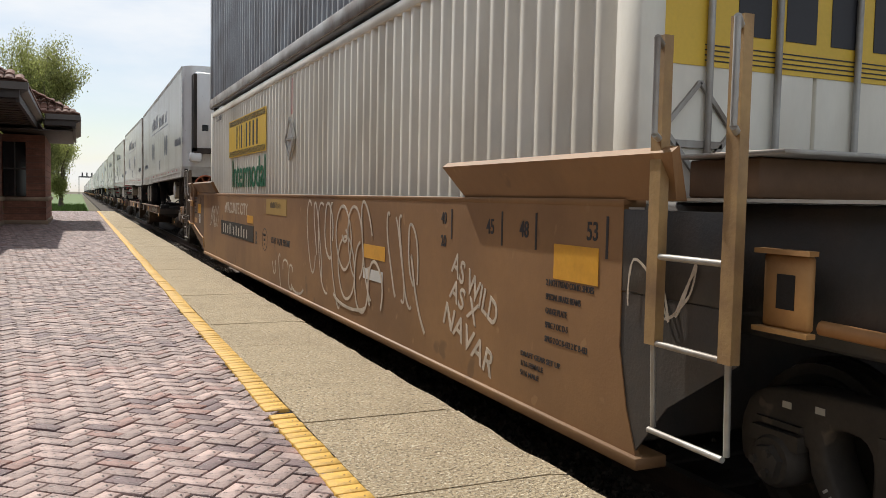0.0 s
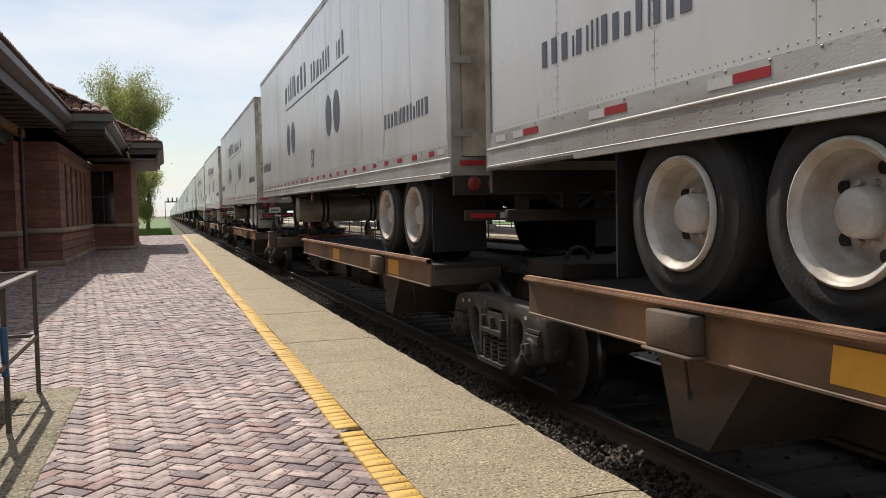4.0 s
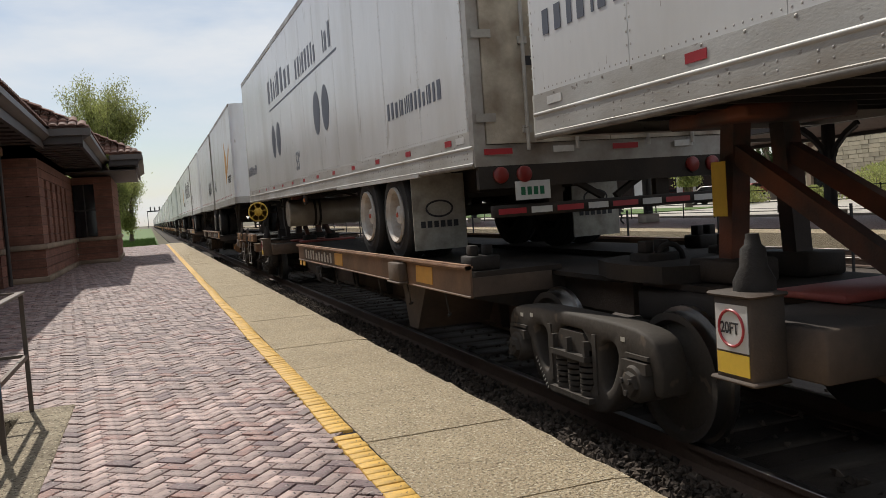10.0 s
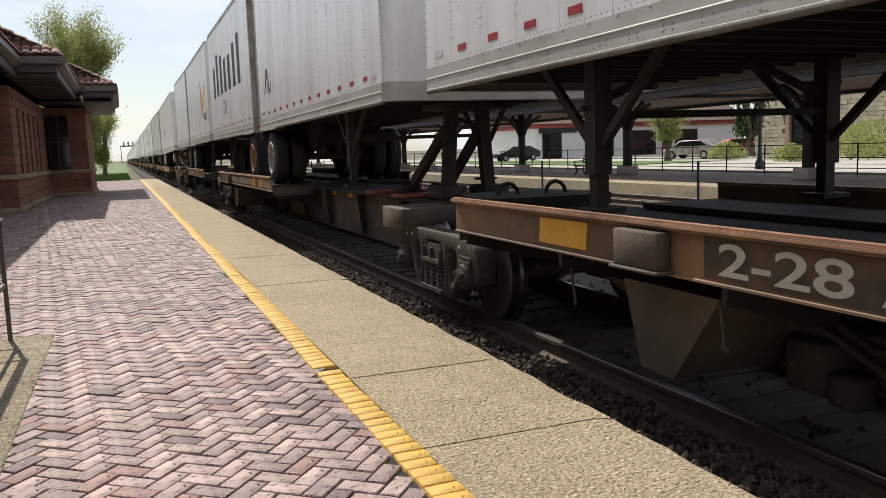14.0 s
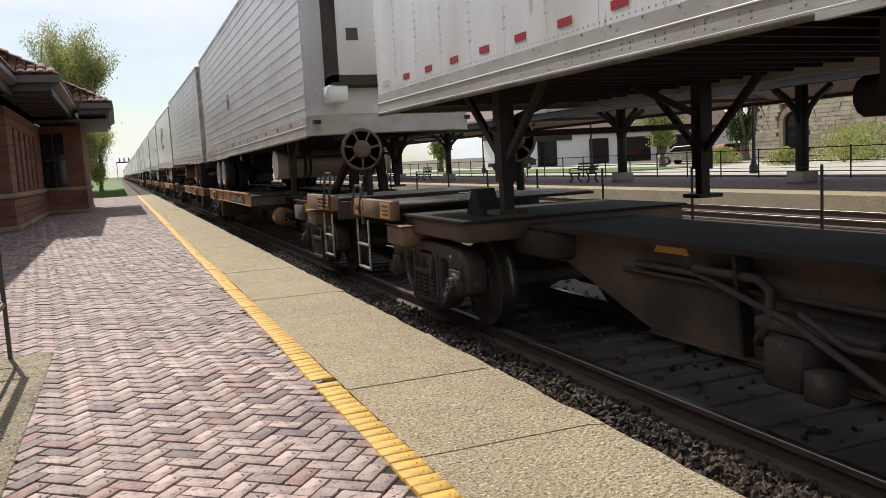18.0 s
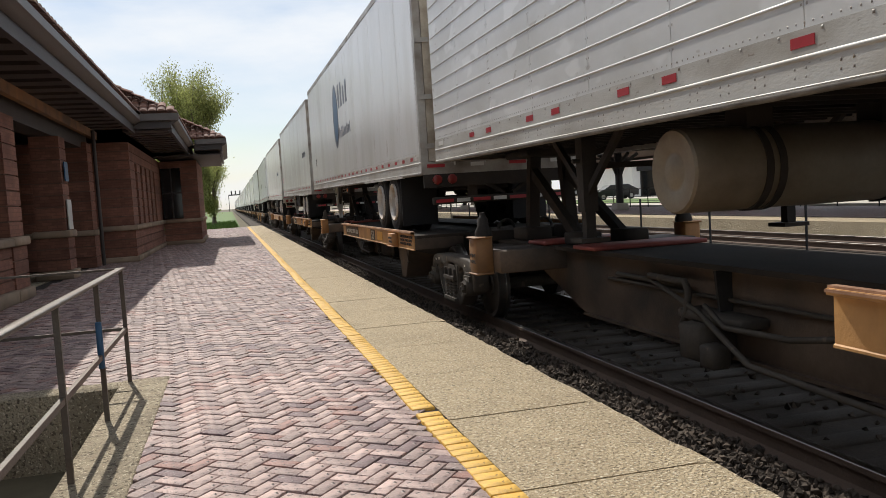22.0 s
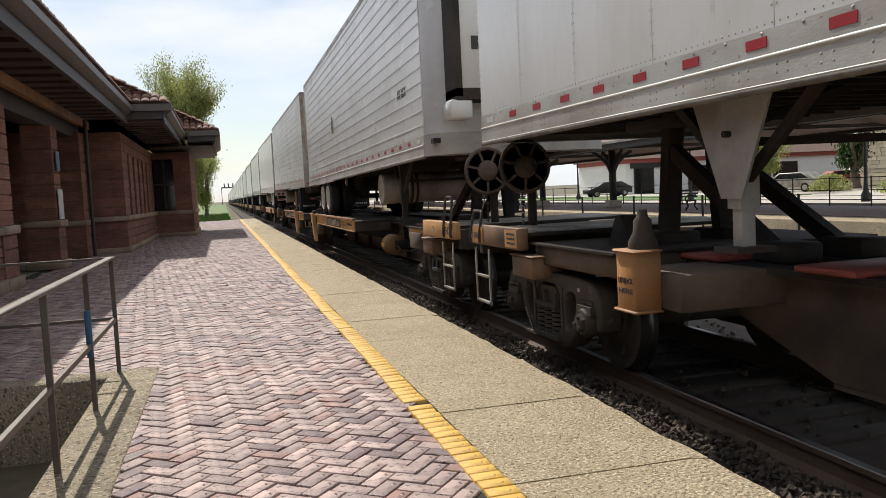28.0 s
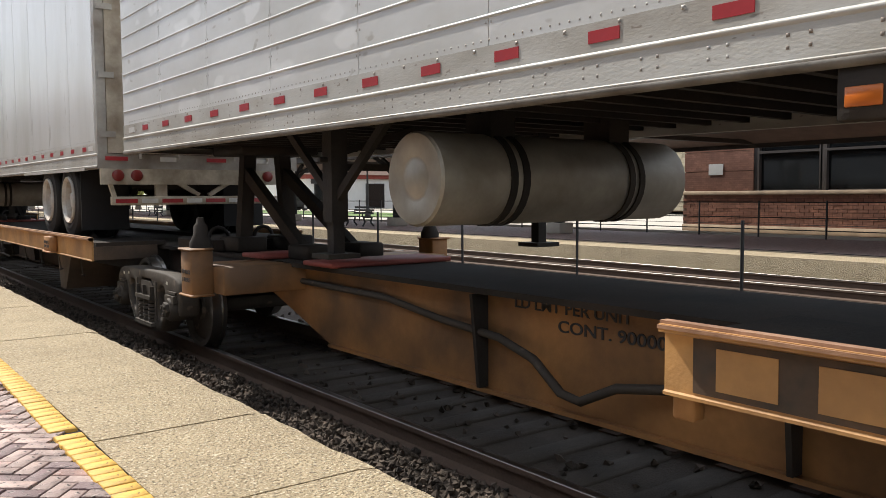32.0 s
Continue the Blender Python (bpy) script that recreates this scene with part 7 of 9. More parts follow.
# pups: orange corner, freight word, scribbles, placards
for k in (5, 9):
    t, L = made[k], TRAILERS[k][1]
    bm = bmesh.new()
    prism(bm, [(2.75, 2.85), (2.2, 3.25), (2.2, 3.75), (2.75, 4.3)], "x", XS - 0.003, XS)
    prism(bm, [(2.1, 3.4), (1.0, 4.1), (1.0, 3.9), (2.1, 3.2)], "x", XS - 0.003, XS)
    part("orange_flash", bm, "orange_tape", t)
    side_text("FREIGHT", 0.34, "black_ink", t, XS, 2.0, 2.85, 0.8)
for dx in (-0.50, 0.30):
    bm = bmesh.new()
    p = [(dx, 2.95), (dx + 0.3, 2.62), (dx, 2.29), (dx - 0.3, 2.62)]
    for (a, b), (c, d) in zip(p, p[1:] + p[:1]):
        beam(bm, (a, -0.012, b), (c, -0.012, d), 0.03, 0.02, (0, 1, 0))
    beam(bm, (dx - 0.2, -0.01, 2.62), (dx + 0.2, -0.01, 2.62), 0.03, 0.02, (0, 1, 0))
    part("placard_frame", bm, "alu_dull", made[5])
boxes("placard", "under", made[5], (0.9, 1.2, -0.012, 0.0, 2.75, 2.88))
bars_word(made[8], "black_ink", XS, 7.4, 3.3, (0.75, 0.75, 0.75, 0.75, 0.85, 0.75, 0.75), 1.15, 0.12)


def scribble(parent, x, y, z, w, h, seed, material="black_ink", thick=0.028, n=26, name="sprayed_mark"):
    """A sprayed line of joined strokes."""
    rnd = random.Random(seed)
    bm = bmesh.new()
    pts, a = [], rnd.uniform(0, 6)
    for k in range(n):
        u = k / (n - 1)
        pts.append((x - 0.002 - 0.0002 * k, y - u * w + 0.22 * w * math.sin(a + k * 1.35), z + h * (0.5 + 0.48 * math.sin(a * 1.7 + k * 1.9))))
    q = []
    for p0, p1, p2, p3 in zip(pts, pts[1:], pts[2:], pts[3:]):
        for i in range(5):
            f = i / 5
            q.append(tuple(0.5 * (2 * b + (c - a_) * f + (2 * a_ - 5 * b + 4 * c - d) * f * f + (3 * b - a_ - 3 * c + d) * f ** 3) for a_, b, c, d in zip(p0, p1, p2, p3)))
    for p0, p1 in zip(q, q[1:]):
        t0 = thick * rnd.uniform(0.8, 1.2)
        beam(bm, p0, p1, t0, 0.002, (1, 0, 0))
    return tagged(part(name, bm, material, parent), kind="stuff")


scribble(made[6], XS, 2.6, 2.7, 1.7, 0.6, 3)
scribble(made[5], XS, 7.8, 2.75, 0.6, 0.5, 5, n=12)
scribble(made[7], XS, 7.9, 2.75, 0.7, 0.5, 4, n=14)
scribble(made[8], XS, 5.2, 2.72, 0.6, 0.45, 6, n=12)
for k, y in ((11, 9.2), (16, 9.6)):
    ring_marks(made[k], XS, y, 3.3, 0.16)
for k, y in ((15, 3.6), (14, 2.7)):
    side_text("AIR RIDE EQUIPPED", 0.24, "grey_ink", made[k], XS, y, 3.30, end=y - 1.35)
side_text("53'", 0.34, "red_tape", made[14], XS, 14.2, 2.72, 0.7)
side_text("AIR RIDE", 0.2, "black_ink", made[16], XS, 2.0, 3.0, 0.8)
oval(made[13], "grey_ink", XS, 9.0, 3.72, 0.46, 0.78)
oval(made[13], "blue_sign", XS - 0.003, 8.95, 3.74, 0.36, 0.64, name="emblem_disc")
bars_word(made[13], "grey_ink", XS, 8.4, 3.85, (0.36, 0.34, 0.34, 0.34), 0.55, 0.08)
bars_word(made[13], "grey_ink", XS, 8.7, 3.15, (0.16, 0.16, 0.16, 0.16, 0.16, 0.16, 0.16, 0.05, 0.1, 0.16, 0.16), 0.24, 0.05)
side_text("53'", 0.3, "black_ink", made[13], XS, 14.3, 2.75, 0.7)
scribble(made[17], XS, 5.9, 2.7, 0.5, 0.35, 9, material="red_tape", n=9, thick=0.05)

# stencils on the spine cars
u = units[271.8]
side_text("LD LMT PER UNIT", 0.10, "black_ink", u, -0.425, 11.14, 0.86, end=10.18)
side_text("CONT. 90000", 0.10, "black_ink", u, -0.425, 10.75, 0.75, end=9.95)
side_text("NO 20 FT CONTAINER", 0.075, "black_ink", u, -1.3835, 7.84, 0.915, end=6.95)
for key, body, off in ((220.2, ("LOWER PEDESTALS BEFORE", "LOADING TRAILER, RAISE", "PEDESTALS FOR CONTAINERS"), 222.55), (204.4, ("LOWER PEDESTALS BEFORE", "LOADING TRAILER, RAISE", "PEDESTALS FOR CONTAINERS"), 206.4)):
    for k, line in enumerate(body):
        side_text(line, 0.055, "black_ink", units[key], -1.3835, off - key, 0.985 - k * 0.055, end=off - key - 0.95 + 0.05 * k)
u = units[271.8]
u2 = units[255.6]
side_text("NO 20 FT CONTAINER", 0.07, "black_ink", u2, -1.3835, 262.43 - 255.6, 0.93, end=261.75 - 255.6)
bars_word(u2, "rail_brown", -1.3825, 263.39 - 255.6, 0.97, (0.05,) * 11, 0.035, 0.02, name="stencil_line")
bars_word(u2, "rail_brown", -1.3825, 263.36 - 255.6, 0.90, (0.05,) * 11, 0.035, 0.02, name="stencil_line")
boxes("mark_panel", "rail_dark", u, (-1.3835, -1.381, 7.93, 9.10, 0.838, 1.042), label="dark panel with a plain orange mark")
bars_word(u, "spine_worn", -1.3845, 9.0, 0.862, (0.40, 0.40, 0.30), 0.155, -0.02, name="car_wordmark")
bm = bmesh.new()
pipe(bm, ((-0.45, 14.0, 0.80), (-0.45, 12.6, 0.78), (-0.46, 11.9, 0.70), (-0.50, 11.2, 0.66), (-0.53, 10.85, 0.58), (-0.55, 10.6, 0.42), (-0.55, 10.45, 0.40), (-0.53, 10.2, 0.52), (-0.48, 9.9, 0.56), (-0.45, 9.6, 0.58)), 0.028)
part("brake_pipe", bm, "cast", u)
boxes("rail_bracket", "spine_paint", u, (-1.375, -1.30, 9.10, 9.20, 0.72, 1.04), bevel=0.01)
for key, y0, y1 in ((25.2, 34.29, 31.83), (93.4, 102.38, 100.05), (114.95, 124.12, 122.05), (172.45, 180.93, 178.7), (255.6, 265.85, 263.6)):
    up = 0.09 if key == 114.95 else 0
    boxes("number_panel", "rail_dark", units[key], (-1.3835, -1.381, y1 - key - 0.15, y0 - key + 0.15, 0.838 + up, 1.042 + up), label="dark panel with plain white number bars")
    w = (y0 - y1) / 10.6
    bars_word(units[key], "white_ink", -1.384, y0 - key, 0.865 + up, (w * 0.8,) * 4 + (w * 0.05,) + (w * 0.8,) * 6, 0.15, w * 0.2, name="number_bar")
# plain pale blocks for the maker's mark
for key, y0, y1 in ((76.2, 85.65, 84.82), (220.2, 228.84, 227.89)):
    boxes("mark_panel", "rail_dark", units[key], (-1.3835, -1.381, y1 - key - 0.08, y0 - key + 0.08, 0.838, 1.042), label="dark panel with a plain pale mark")
    bars_word(units[key], "white_ink", -1.384, y0 - key, 0.865, (0.24, 0.24, 0.26), 0.15, 0.05, name="car_wordmark")

# ---------------- the double-stack well car ----------------
well = on_train(thing("well_car", "brown-orange double-stack well car with white graffiti scrawls", "railcar"), 0.0)
X0 = -1.505
bm = bmesh.new()
prism(bm, [(3.42, 1.56), (18.6, 1.56), (18.6, 0.34), (18.4, 0.30), (3.25, 0.30), (3.35, 0.55), (3.42, 0.85)], "x", X0, X0 + 0.03)
part("side_plate", bm, "well_paint", well, "faded brown-orange side plate")
bm = bmesh.new()
prism(bm, [(18.606, 1.56), (20.9, 1.56), (20.75, 0.78), (18.606, 0.345)], "x", X0 - 0.001, X0 + 0.029)
part("end_side_plate", bm, "well_end", well, "grimy brown end of the side plate")
bm = bmesh.new()
prism(bm, [(3.42, 1.56), (20.9, 1.56), (20.75, 0.78), (18.4, 0.30), (3.25, 0.30), (3.35, 0.55), (3.42, 0.85)], "x", -X0 - 0.03, -X0)
part("side_plate", bm, "well_paint", well)
boxes("top_chord", "well_paint", well, (X0 - 0.004, X0 + 0.14, 3.42, 20.9, 1.55, 1.59), bevel=0.006)
boxes("bottom_chord", "well_paint", well, (X0 - 0.03, X0 + 0.16, 3.22, 18.4, 0.27, 0.33), bevel=0.006)
boxes("well_floor", "spine_dark", well, (X0 + 0.1, -X0 - 0.1, 3.6, 18.5, 0.34, 0.40))
for a, b in ((2.95, 5.45), (16.85, 19.75), (20.12, 20.75)):
    bm = bmesh.new()
    v = [bm.verts.new(p) for p in ((X0 + 0.02, a + 0.1, 1.585), (X0 + 0.02, b - 0.15, 1.585), (X0 - 0.10, b, 1.80), (X0 - 0.10, a, 1.80), (X0 + 0.08, a + 0.1, 1.585), (X0 + 0.08, b - 0.15, 1.585), (X0 - 0.06, b, 1.83), (X0 - 0.06, a, 1.83))]
    for f in ((0, 1, 2, 3), (4, 5, 6, 7), (0, 1, 5, 4), (2, 3, 7, 6), (0, 3, 7, 4), (1, 2, 6, 5)):
        bm.faces.new([v[i] for i in f])
    part("container_guide", bm, "well_paint" if a < 16 else "well_end", well, "flared container guide plate")
# charcoal colour stands for the shade in the recess below the deck
boxes("end_deck", "charcoal", well, (-1.30, 1.30, 0.9, 3.4, 1.0, 1.58), bevel=0.02)
boxes("deck_plate", "alu_dull", well, (-1.40, 1.40, 1.0, 3.3, 1.585, 1.60))
# the far end is an open frame: draft sill, side sill with its stencil, a grating and a link frame
boxes("draft_sill", "under", well, (-0.45, 0.45, 20.9, 22.6, 0.62, 1.02), bevel=0.02)
boxes("end_beam", "spine_dark", well, (-1.40, 1.40, 22.40, 22.55, 0.82, 1.06), bevel=0.01)
es = boxes("end_side_sill", "rail_brown", well, (-1.44, -1.34, 21.0, 22.42, 0.84, 1.06), bevel=0.01, label="worn brown end sill with a stencil")
side_text("B-END", 0.12, "black_ink", es, -1.4425, 21.82, 0.91, end=21.48)
gr = boxes("grating", "deck", well, (-1.25, 1.25, 21.65, 22.25, 1.15, 1.18))
for k in range(9):
    boxes("grating_bar", "alu_dull", gr, (-1.25, 1.25, 21.69 + k * 0.06, 21.71 + k * 0.06, 1.18, 1.192))
for x in (-1.2, 1.1):
    boxes("grating_post", "ladder_paint", well, (x, x + 0.1, 21.85, 21.97, 1.02, 1.15))
boxes("link_frame", "spine_worn", well, (-1.32, -1.26, 20.95, 21.06, 1.34, 1.68), (-1.32, -1.26, 21.20, 21.30, 1.34, 1.68), (-1.32, -1.26, 21.06, 21.20, 1.34, 1.44), (-1.32, -1.26, 21.06, 21.20, 1.58, 1.68), bevel=0.012, label="tan steel frame with an oblong opening")
bm = bmesh.new()
pipe(bm, [(-0.9, 21.1, 0.95), (-0.95, 21.5, 0.98), (-0.7, 21.9, 0.92), (-0.5, 22.3, 0.8)], 0.025)
part("brake_pipe", bm, "cast", well)
boxes("valve_box", "under", well, (-1.1, -0.75, 21.1, 21.45, 0.90, 1.14), bevel=0.02)
# added dark sheet: paints the shade below the deck, hides the pale container
boxes("end_bulkhead", "charcoal", well, (-1.30, 1.30, 3.44, 3.52, 0.34, 1.57))
boxes("bulkhead_box", "well_end", well, (-1.12, 1.30, 2.92, 3.40, 1.605, 1.795), bevel=0.01)
boxes("walkway_plate", "alu_dull", well, (-1.20, 1.30, 2.70, 3.42, 1.80, 1.822), bevel=0.004)
boxes("side_door", "charcoal", well, (X0 + 0.002, X0 + 0.012, 2.62, 3.47, 1.13, 1.54), bevel=0.006, label="dark rounded end panel")
bm = bmesh.new()
prism(bm, [(3.46, 1.125), (2.62, 1.125), (2.62, 0.90), (3.05, 0.62), (3.30, 0.32), (3.36, 0.32)], "x", X0 + 0.006, X0 + 0.016)
part("end_gusset", bm, "charcoal", well)
lh = boxes("lever_housing", "spine_worn", well, (-1.42, -1.38, 2.34, 2.58, 1.08, 1.38), bevel=0.012)
boxes("lever_slot", "under", lh, (-1.424, -1.4205, 2.41, 2.50, 1.16, 1.30))
boxes("housing_rim", "spine_worn", lh, (-1.45, -1.40, 2.32, 2.60, 1.38, 1.40), (-1.45, -1.40, 2.32, 2.60, 1.06, 1.08))
bm = bmesh.new()
tube(bm, (-1.35, 2.34, 1.10), (-1.1, 0.7, 1.02), 0.03, seg=8)
part("release_rod", bm, "spine_paint", well)
pn = boxes("end_panel", "well_end", well, (X0 - 0.014, X0 - 0.001, 20.24, 20.94, 0.87, 1.585), bevel=0.006, label="raised brown end panel")
boxes("panel_box", "spine_worn", pn, (X0 - 0.05, X0 - 0.014, 20.30, 20.58, 1.27, 1.42), bevel=0.012)
boxes("box_recess", "spine_paint", pn, (X0 - 0.053, X0 - 0.051, 20.34, 20.54, 1.29, 1.40))
bm = bmesh.new()
tube(bm, (X0 - 0.04, 20.98, 1.40), (X0 - 0.04, 20.70, 1.37), 0.03, seg=10)
part("pivot_pin", bm, "alu_dull", pn)
for pts in (((X0 - 0.03, 21.05, 0.90), (X0 - 0.03, 20.9, 0.85), (X0 - 0.03, 20.2, 0.86)), ((X0 - 0.012, 20.2, 0.83), (X0 - 0.012, 19.1, 0.66), (X0 - 0.012, 18.6, 0.60), (X0 - 0.012, 18.5, 0.40))):
    bm = bmesh.new()
    pipe(bm, pts, 0.016)
    part("edge_pipe", bm, "spine_worn", well)
boxes("guide_slot", "under", well, (X0 + 0.001, X0 + 0.012, 19.78, 20.09, 1.595, 1.80))
for y in (20.12, 19.66):
    boxes("guide_stay", "well_end", well, (X0 - 0.09, X0 + 0.0, y, y + 0.10, 1.50, 1.81), bevel=0.008)
for y in (2.60, 3.08):
    lad = new("ladder_side")
    lad.parent = well
    bm = bmesh.new()
    beam(bm, (X0 - 0.06, y, 0.92), (X0 - 0.06, y, 2.33), 0.05, 0.075)
    part("stile", bm, "ladder_paint", lad)
    bm = bmesh.new()
    tube(bm, (X0 - 0.06, y, 0.92), (X0 - 0.02, y + 0.03, 0.52), 0.014, seg=8)
    part("stirrup", bm, "alu_dull", lad)
    bm = bmesh.new()
    for z in (2.28, 1.86):
        tube(bm, (X0 - 0.06, y, z), (X0 - 0.16, y - 0.08, z + 0.02), 0.016, seg=8)
    tube(bm, (X0 - 0.16, y - 0.08, 2.30), (X0 - 0.16, y - 0.08, 1.88), 0.014, seg=8)
    part("handhold", bm, "alu_dull", lad)
for z in (0.52, 0.93, 1.33):
    bm = bmesh.new()
    tube(bm, (X0 - 0.07, 2.60, z), (X0 - 0.07, 3.08, z), 0.015, seg=8)
    part("rung", bm, "alu_dull", well)
for y in (21.47, 22.02):
    lad = new("ladder_side")
    lad.parent = well
    bm = bmesh.new()
    beam(bm, (X0 + 0.05, y, 0.9), (X0 + 0.05, y, 2.16), 0.06, 0.085)
    part("stile", bm, "spine_dark", lad)
    bm = bmesh.new()
    pipe(bm, [(X0 + 0.05, y, 2.13), (X0 + 0.02, y + 0.08, 2.16), (X0 + 0.0, y + 0.15, 2.12), (X0 + 0.0, y + 0.15, 1.60), (X0 + 0.02, y + 0.10, 1.53), (X0 + 0.05, y, 1.52)], 0.016)
    part("handhold", bm, "alu_dull", lad)
bm = bmesh.new()
pipe(bm, [(X0 + 0.02, 22.1, 1.02), (X0 - 0.06, 22.12, 0.98), (X0 - 0.08, 22.05, 0.93), (X0 - 0.08, 21.45, 0.93), (X0 - 0.06, 21.40, 0.98), (X0 + 0.02, 21.42, 1.02)], 0.016)
part("rung", bm, "steel_rail", well)
bm = bmesh.new()
pipe(bm, [(X0 + 0.03, 22.02, 0.9), (X0 + 0.02, 22.0, 0.48), (X0 + 0.02, 21.96, 0.45), (X0 + 0.02, 21.52, 0.45), (X0 + 0.02, 21.48, 0.48), (X0 + 0.03, 21.47, 0.9)], 0.014)
part("stirrup", bm, "alu_dull", well)
brake_wheel(well, -0.35, 20.72, 2.20, 0.20, "spine_dark", 6)
boxes("winch_gear", "spine_dark", well, (-0.25, 0.30, 20.5, 20.95, 1.6, 2.28), (-0.28, -0.20, 20.45, 20.53, 1.6, 2.42), bevel=0.05)
# reflectors, stencils, sprayed words
for y0, y1, z0, z1 in ((3.62, 4.06, 1.13, 1.33), (6.9, 7.5, 1.0, 1.13), (13.0, 13.5, 1.12, 1.24), (19.09, 19.56, 1.13, 1.34)):
    boxes("reflector", "orange_tape", well, (X0 - 0.004, X0 - 0.001, y0, y1, z0, z1), label="yellow reflective plate")
boxes("label_scrap", "white_sign", well, (X0 - 0.004, X0 - 0.001, 6.95, 7.5, 0.80, 0.90), label="torn white paper label")
boxes("number_plate", "ochre_panel", well, (X0 - 0.004, X0 - 0.001, 10.72, 12.0, 1.30, 1.52), label="ochre panel with plain dark bars")
bars_word(well, "black_ink", X0 - 0.004, 11.70, 1.395, (0.035, 0.035, 0.035, 0.035, 0.004, 0.035, 0.035, 0.035, 0.035, 0.035, 0.035), 0.085, 0.028, name="number_bar")
boxes("number_panel", "under", well, (X0 - 0.004, X0 - 0.001, 12.95, 16.15, 0.82, 1.08), label="black panel with plain white bars")
bars_word(well, "white_ink", X0 - 0.004, 15.9, 0.86, (0.12, 0.12, 0.12, 0.13, 0.01, 0.12, 0.12, 0.12, 0.12, 0.12, 0.12), 0.19, 0.125, name="number_bar")
for body, y, z, size in (("53", 3.74, 1.37, 0.14), ("48", 4.47, 1.35, 0.14), ("45", 4.92, 1.35, 0.14), ("40", 5.67, 1.39, 0.12), ("20", 5.67, 1.22, 0.12), ("15", 19.10, 1.37, 0.14), ("B", 12.80, 0.82, 0.28), ("LD LMT  116,700  PER UNIT", 11.65, 0.90, 0.12)):
    side_text(body, size, "black_ink", well, X0 - 0.001, y, z, 0.8)
for y in (3.56, 4.28, 4.71, 5.49, 19.16):
    boxes("stencil_stroke", "black_ink", well, (X0 - 0.003, X0 - 0.001, y - 0.02, y, 1.28, 1.50))
for y, z in ((4.14, 1.085), (20.18, 1.45)):
    for k, body in enumerate(("2 INCH TREAD COND. SHOES", "SPECIAL BRAKE BEAMS", "GAUGE PLATE", "SPRG 7 OC D-5", "SPRG 2 OC B-432 2 IC B-433")):
        side_text(body, 0.050, "black_ink", well, X0 - 0.001, y, z - k * 0.083, 0.72)
for k, body in enumerate(("DRAFT GEAR SET UP", "1/16 FEMALE", "5/16 MALE")):
    side_text(body, 0.045, "black_ink", well, X0 - 0.001, 4.42, 0.62 - k * 0.06, 1.1)
boxes("plain_patch", "spine_worn", well, (X0 - 0.003, X0 - 0.001, 19.69, 20.15, 0.90, 1.01))
pc = boxes("paper_label", "white_sign", well, (X0 - 0.004, X0 - 0.001, 19.15, 19.34, 0.91, 1.11), label="weathered paper label with plain marks")
boxes("label_mark", "black_ink", pc, (X0 - 0.0055, X0 - 0.0045, 19.20, 19.25, 0.99, 1.06))
bm = bmesh.new()
for i in range(24):
    u0, u1 = 2 * math.pi * i / 24, 2 * math.pi * (i + 1) / 24
    beam(bm, (X0 - 0.002, 12.10 + 0.18 * math.cos(u0), 0.92 + 0.16 * math.sin(u0)), (X0 - 0.002, 12.10 + 0.18 * math.cos(u1), 0.92 + 0.16 * math.sin(u1)), 0.012, 0.002, (1, 0, 0))
part("stencil_ring", bm, "black_ink", well)
for k, body in enumerate(("EXCEEDS", "PLATE", "H")):
    side_text(body, 0.05, "black_ink", well, X0 - 0.001, 12.2 - 0.03 * k, 0.97 - k * 0.07, 0.8)
side_text("eVACUATE CITY", 0.27, "graffiti", well, X0 - 0.001, 15.75, 1.24, 1.15)
for body, y, z, size, end in (("AS WILD", 5.47, 1.05, 0.24, 4.72), ("AS X", 5.50, 0.86, 0.22, 5.02), ("NAVAR", 5.62, 0.66, 0.24, 4.75)):
    side_text(body, size, "graffiti", well, X0 - 0.001, y, z, end=end, tilt=20)


def tag_loops(parent, x, loops, seed, name="sprayed_letters"):
    """Large sprayed outlines: rows of (y, z, half width, half height, start and end angle in degrees, lean)."""
    rnd = random.Random(seed)
    bm = bmesh.new()
    for n, (y, z, ry, rz, a0, a1, lean) in enumerate(loops):
        pts = []
        for k in range(25):
            a = radians(a0 + (a1 - a0) * k / 24)
            zz = rz * math.sin(a)
            pts.append((x - 0.002 - 0.0004 * n, y - ry * math.cos(a) + lean * zz + 0.01 * math.sin(3 * a + n), z + zz))
        w = rnd.uniform(0.024, 0.034)
        for p0, p1 in zip(pts, pts[1:]):
            beam(bm, p0, p1, w, 0.002, (1, 0, 0))
    return tagged(part(name, bm, "graffiti", parent), kind="stuff")


tag_loops(well, X0, [(9.45, 1.10, 0.16, 0.42, 60, 330, 0.2), (9.15, 1.05, 0.10, 0.45, -80, 200, 0.3), (8.90, 1.00, 0.22, 0.50, 70, 280, 0.2), (8.70, 1.20, 0.16, 0.30, -20, 300, 0.1), (8.45, 0.95, 0.14, 0.55, 80, 290, 0.25),
                       (8.15, 1.15, 0.26, 0.33, 0, 360, 0.1), (8.05, 0.85, 0.28, 0.32, 0, 360, 0.05), (7.75, 1.12, 0.24, 0.36, -70, 250, 0.15), (7.55, 0.80, 0.22, 0.34, 100, 380, 0.0), (7.35, 1.05, 0.16, 0.48, 20, 250, 0.3),
                       (7.15, 0.72, 0.20, 0.26, -40, 220, 0.1), (8.10, 1.18, 0.08, 0.07, 180, 420, 0.0), (7.95, 0.55, 0.55, 0.10, 190, 350, 0.0)], 41)
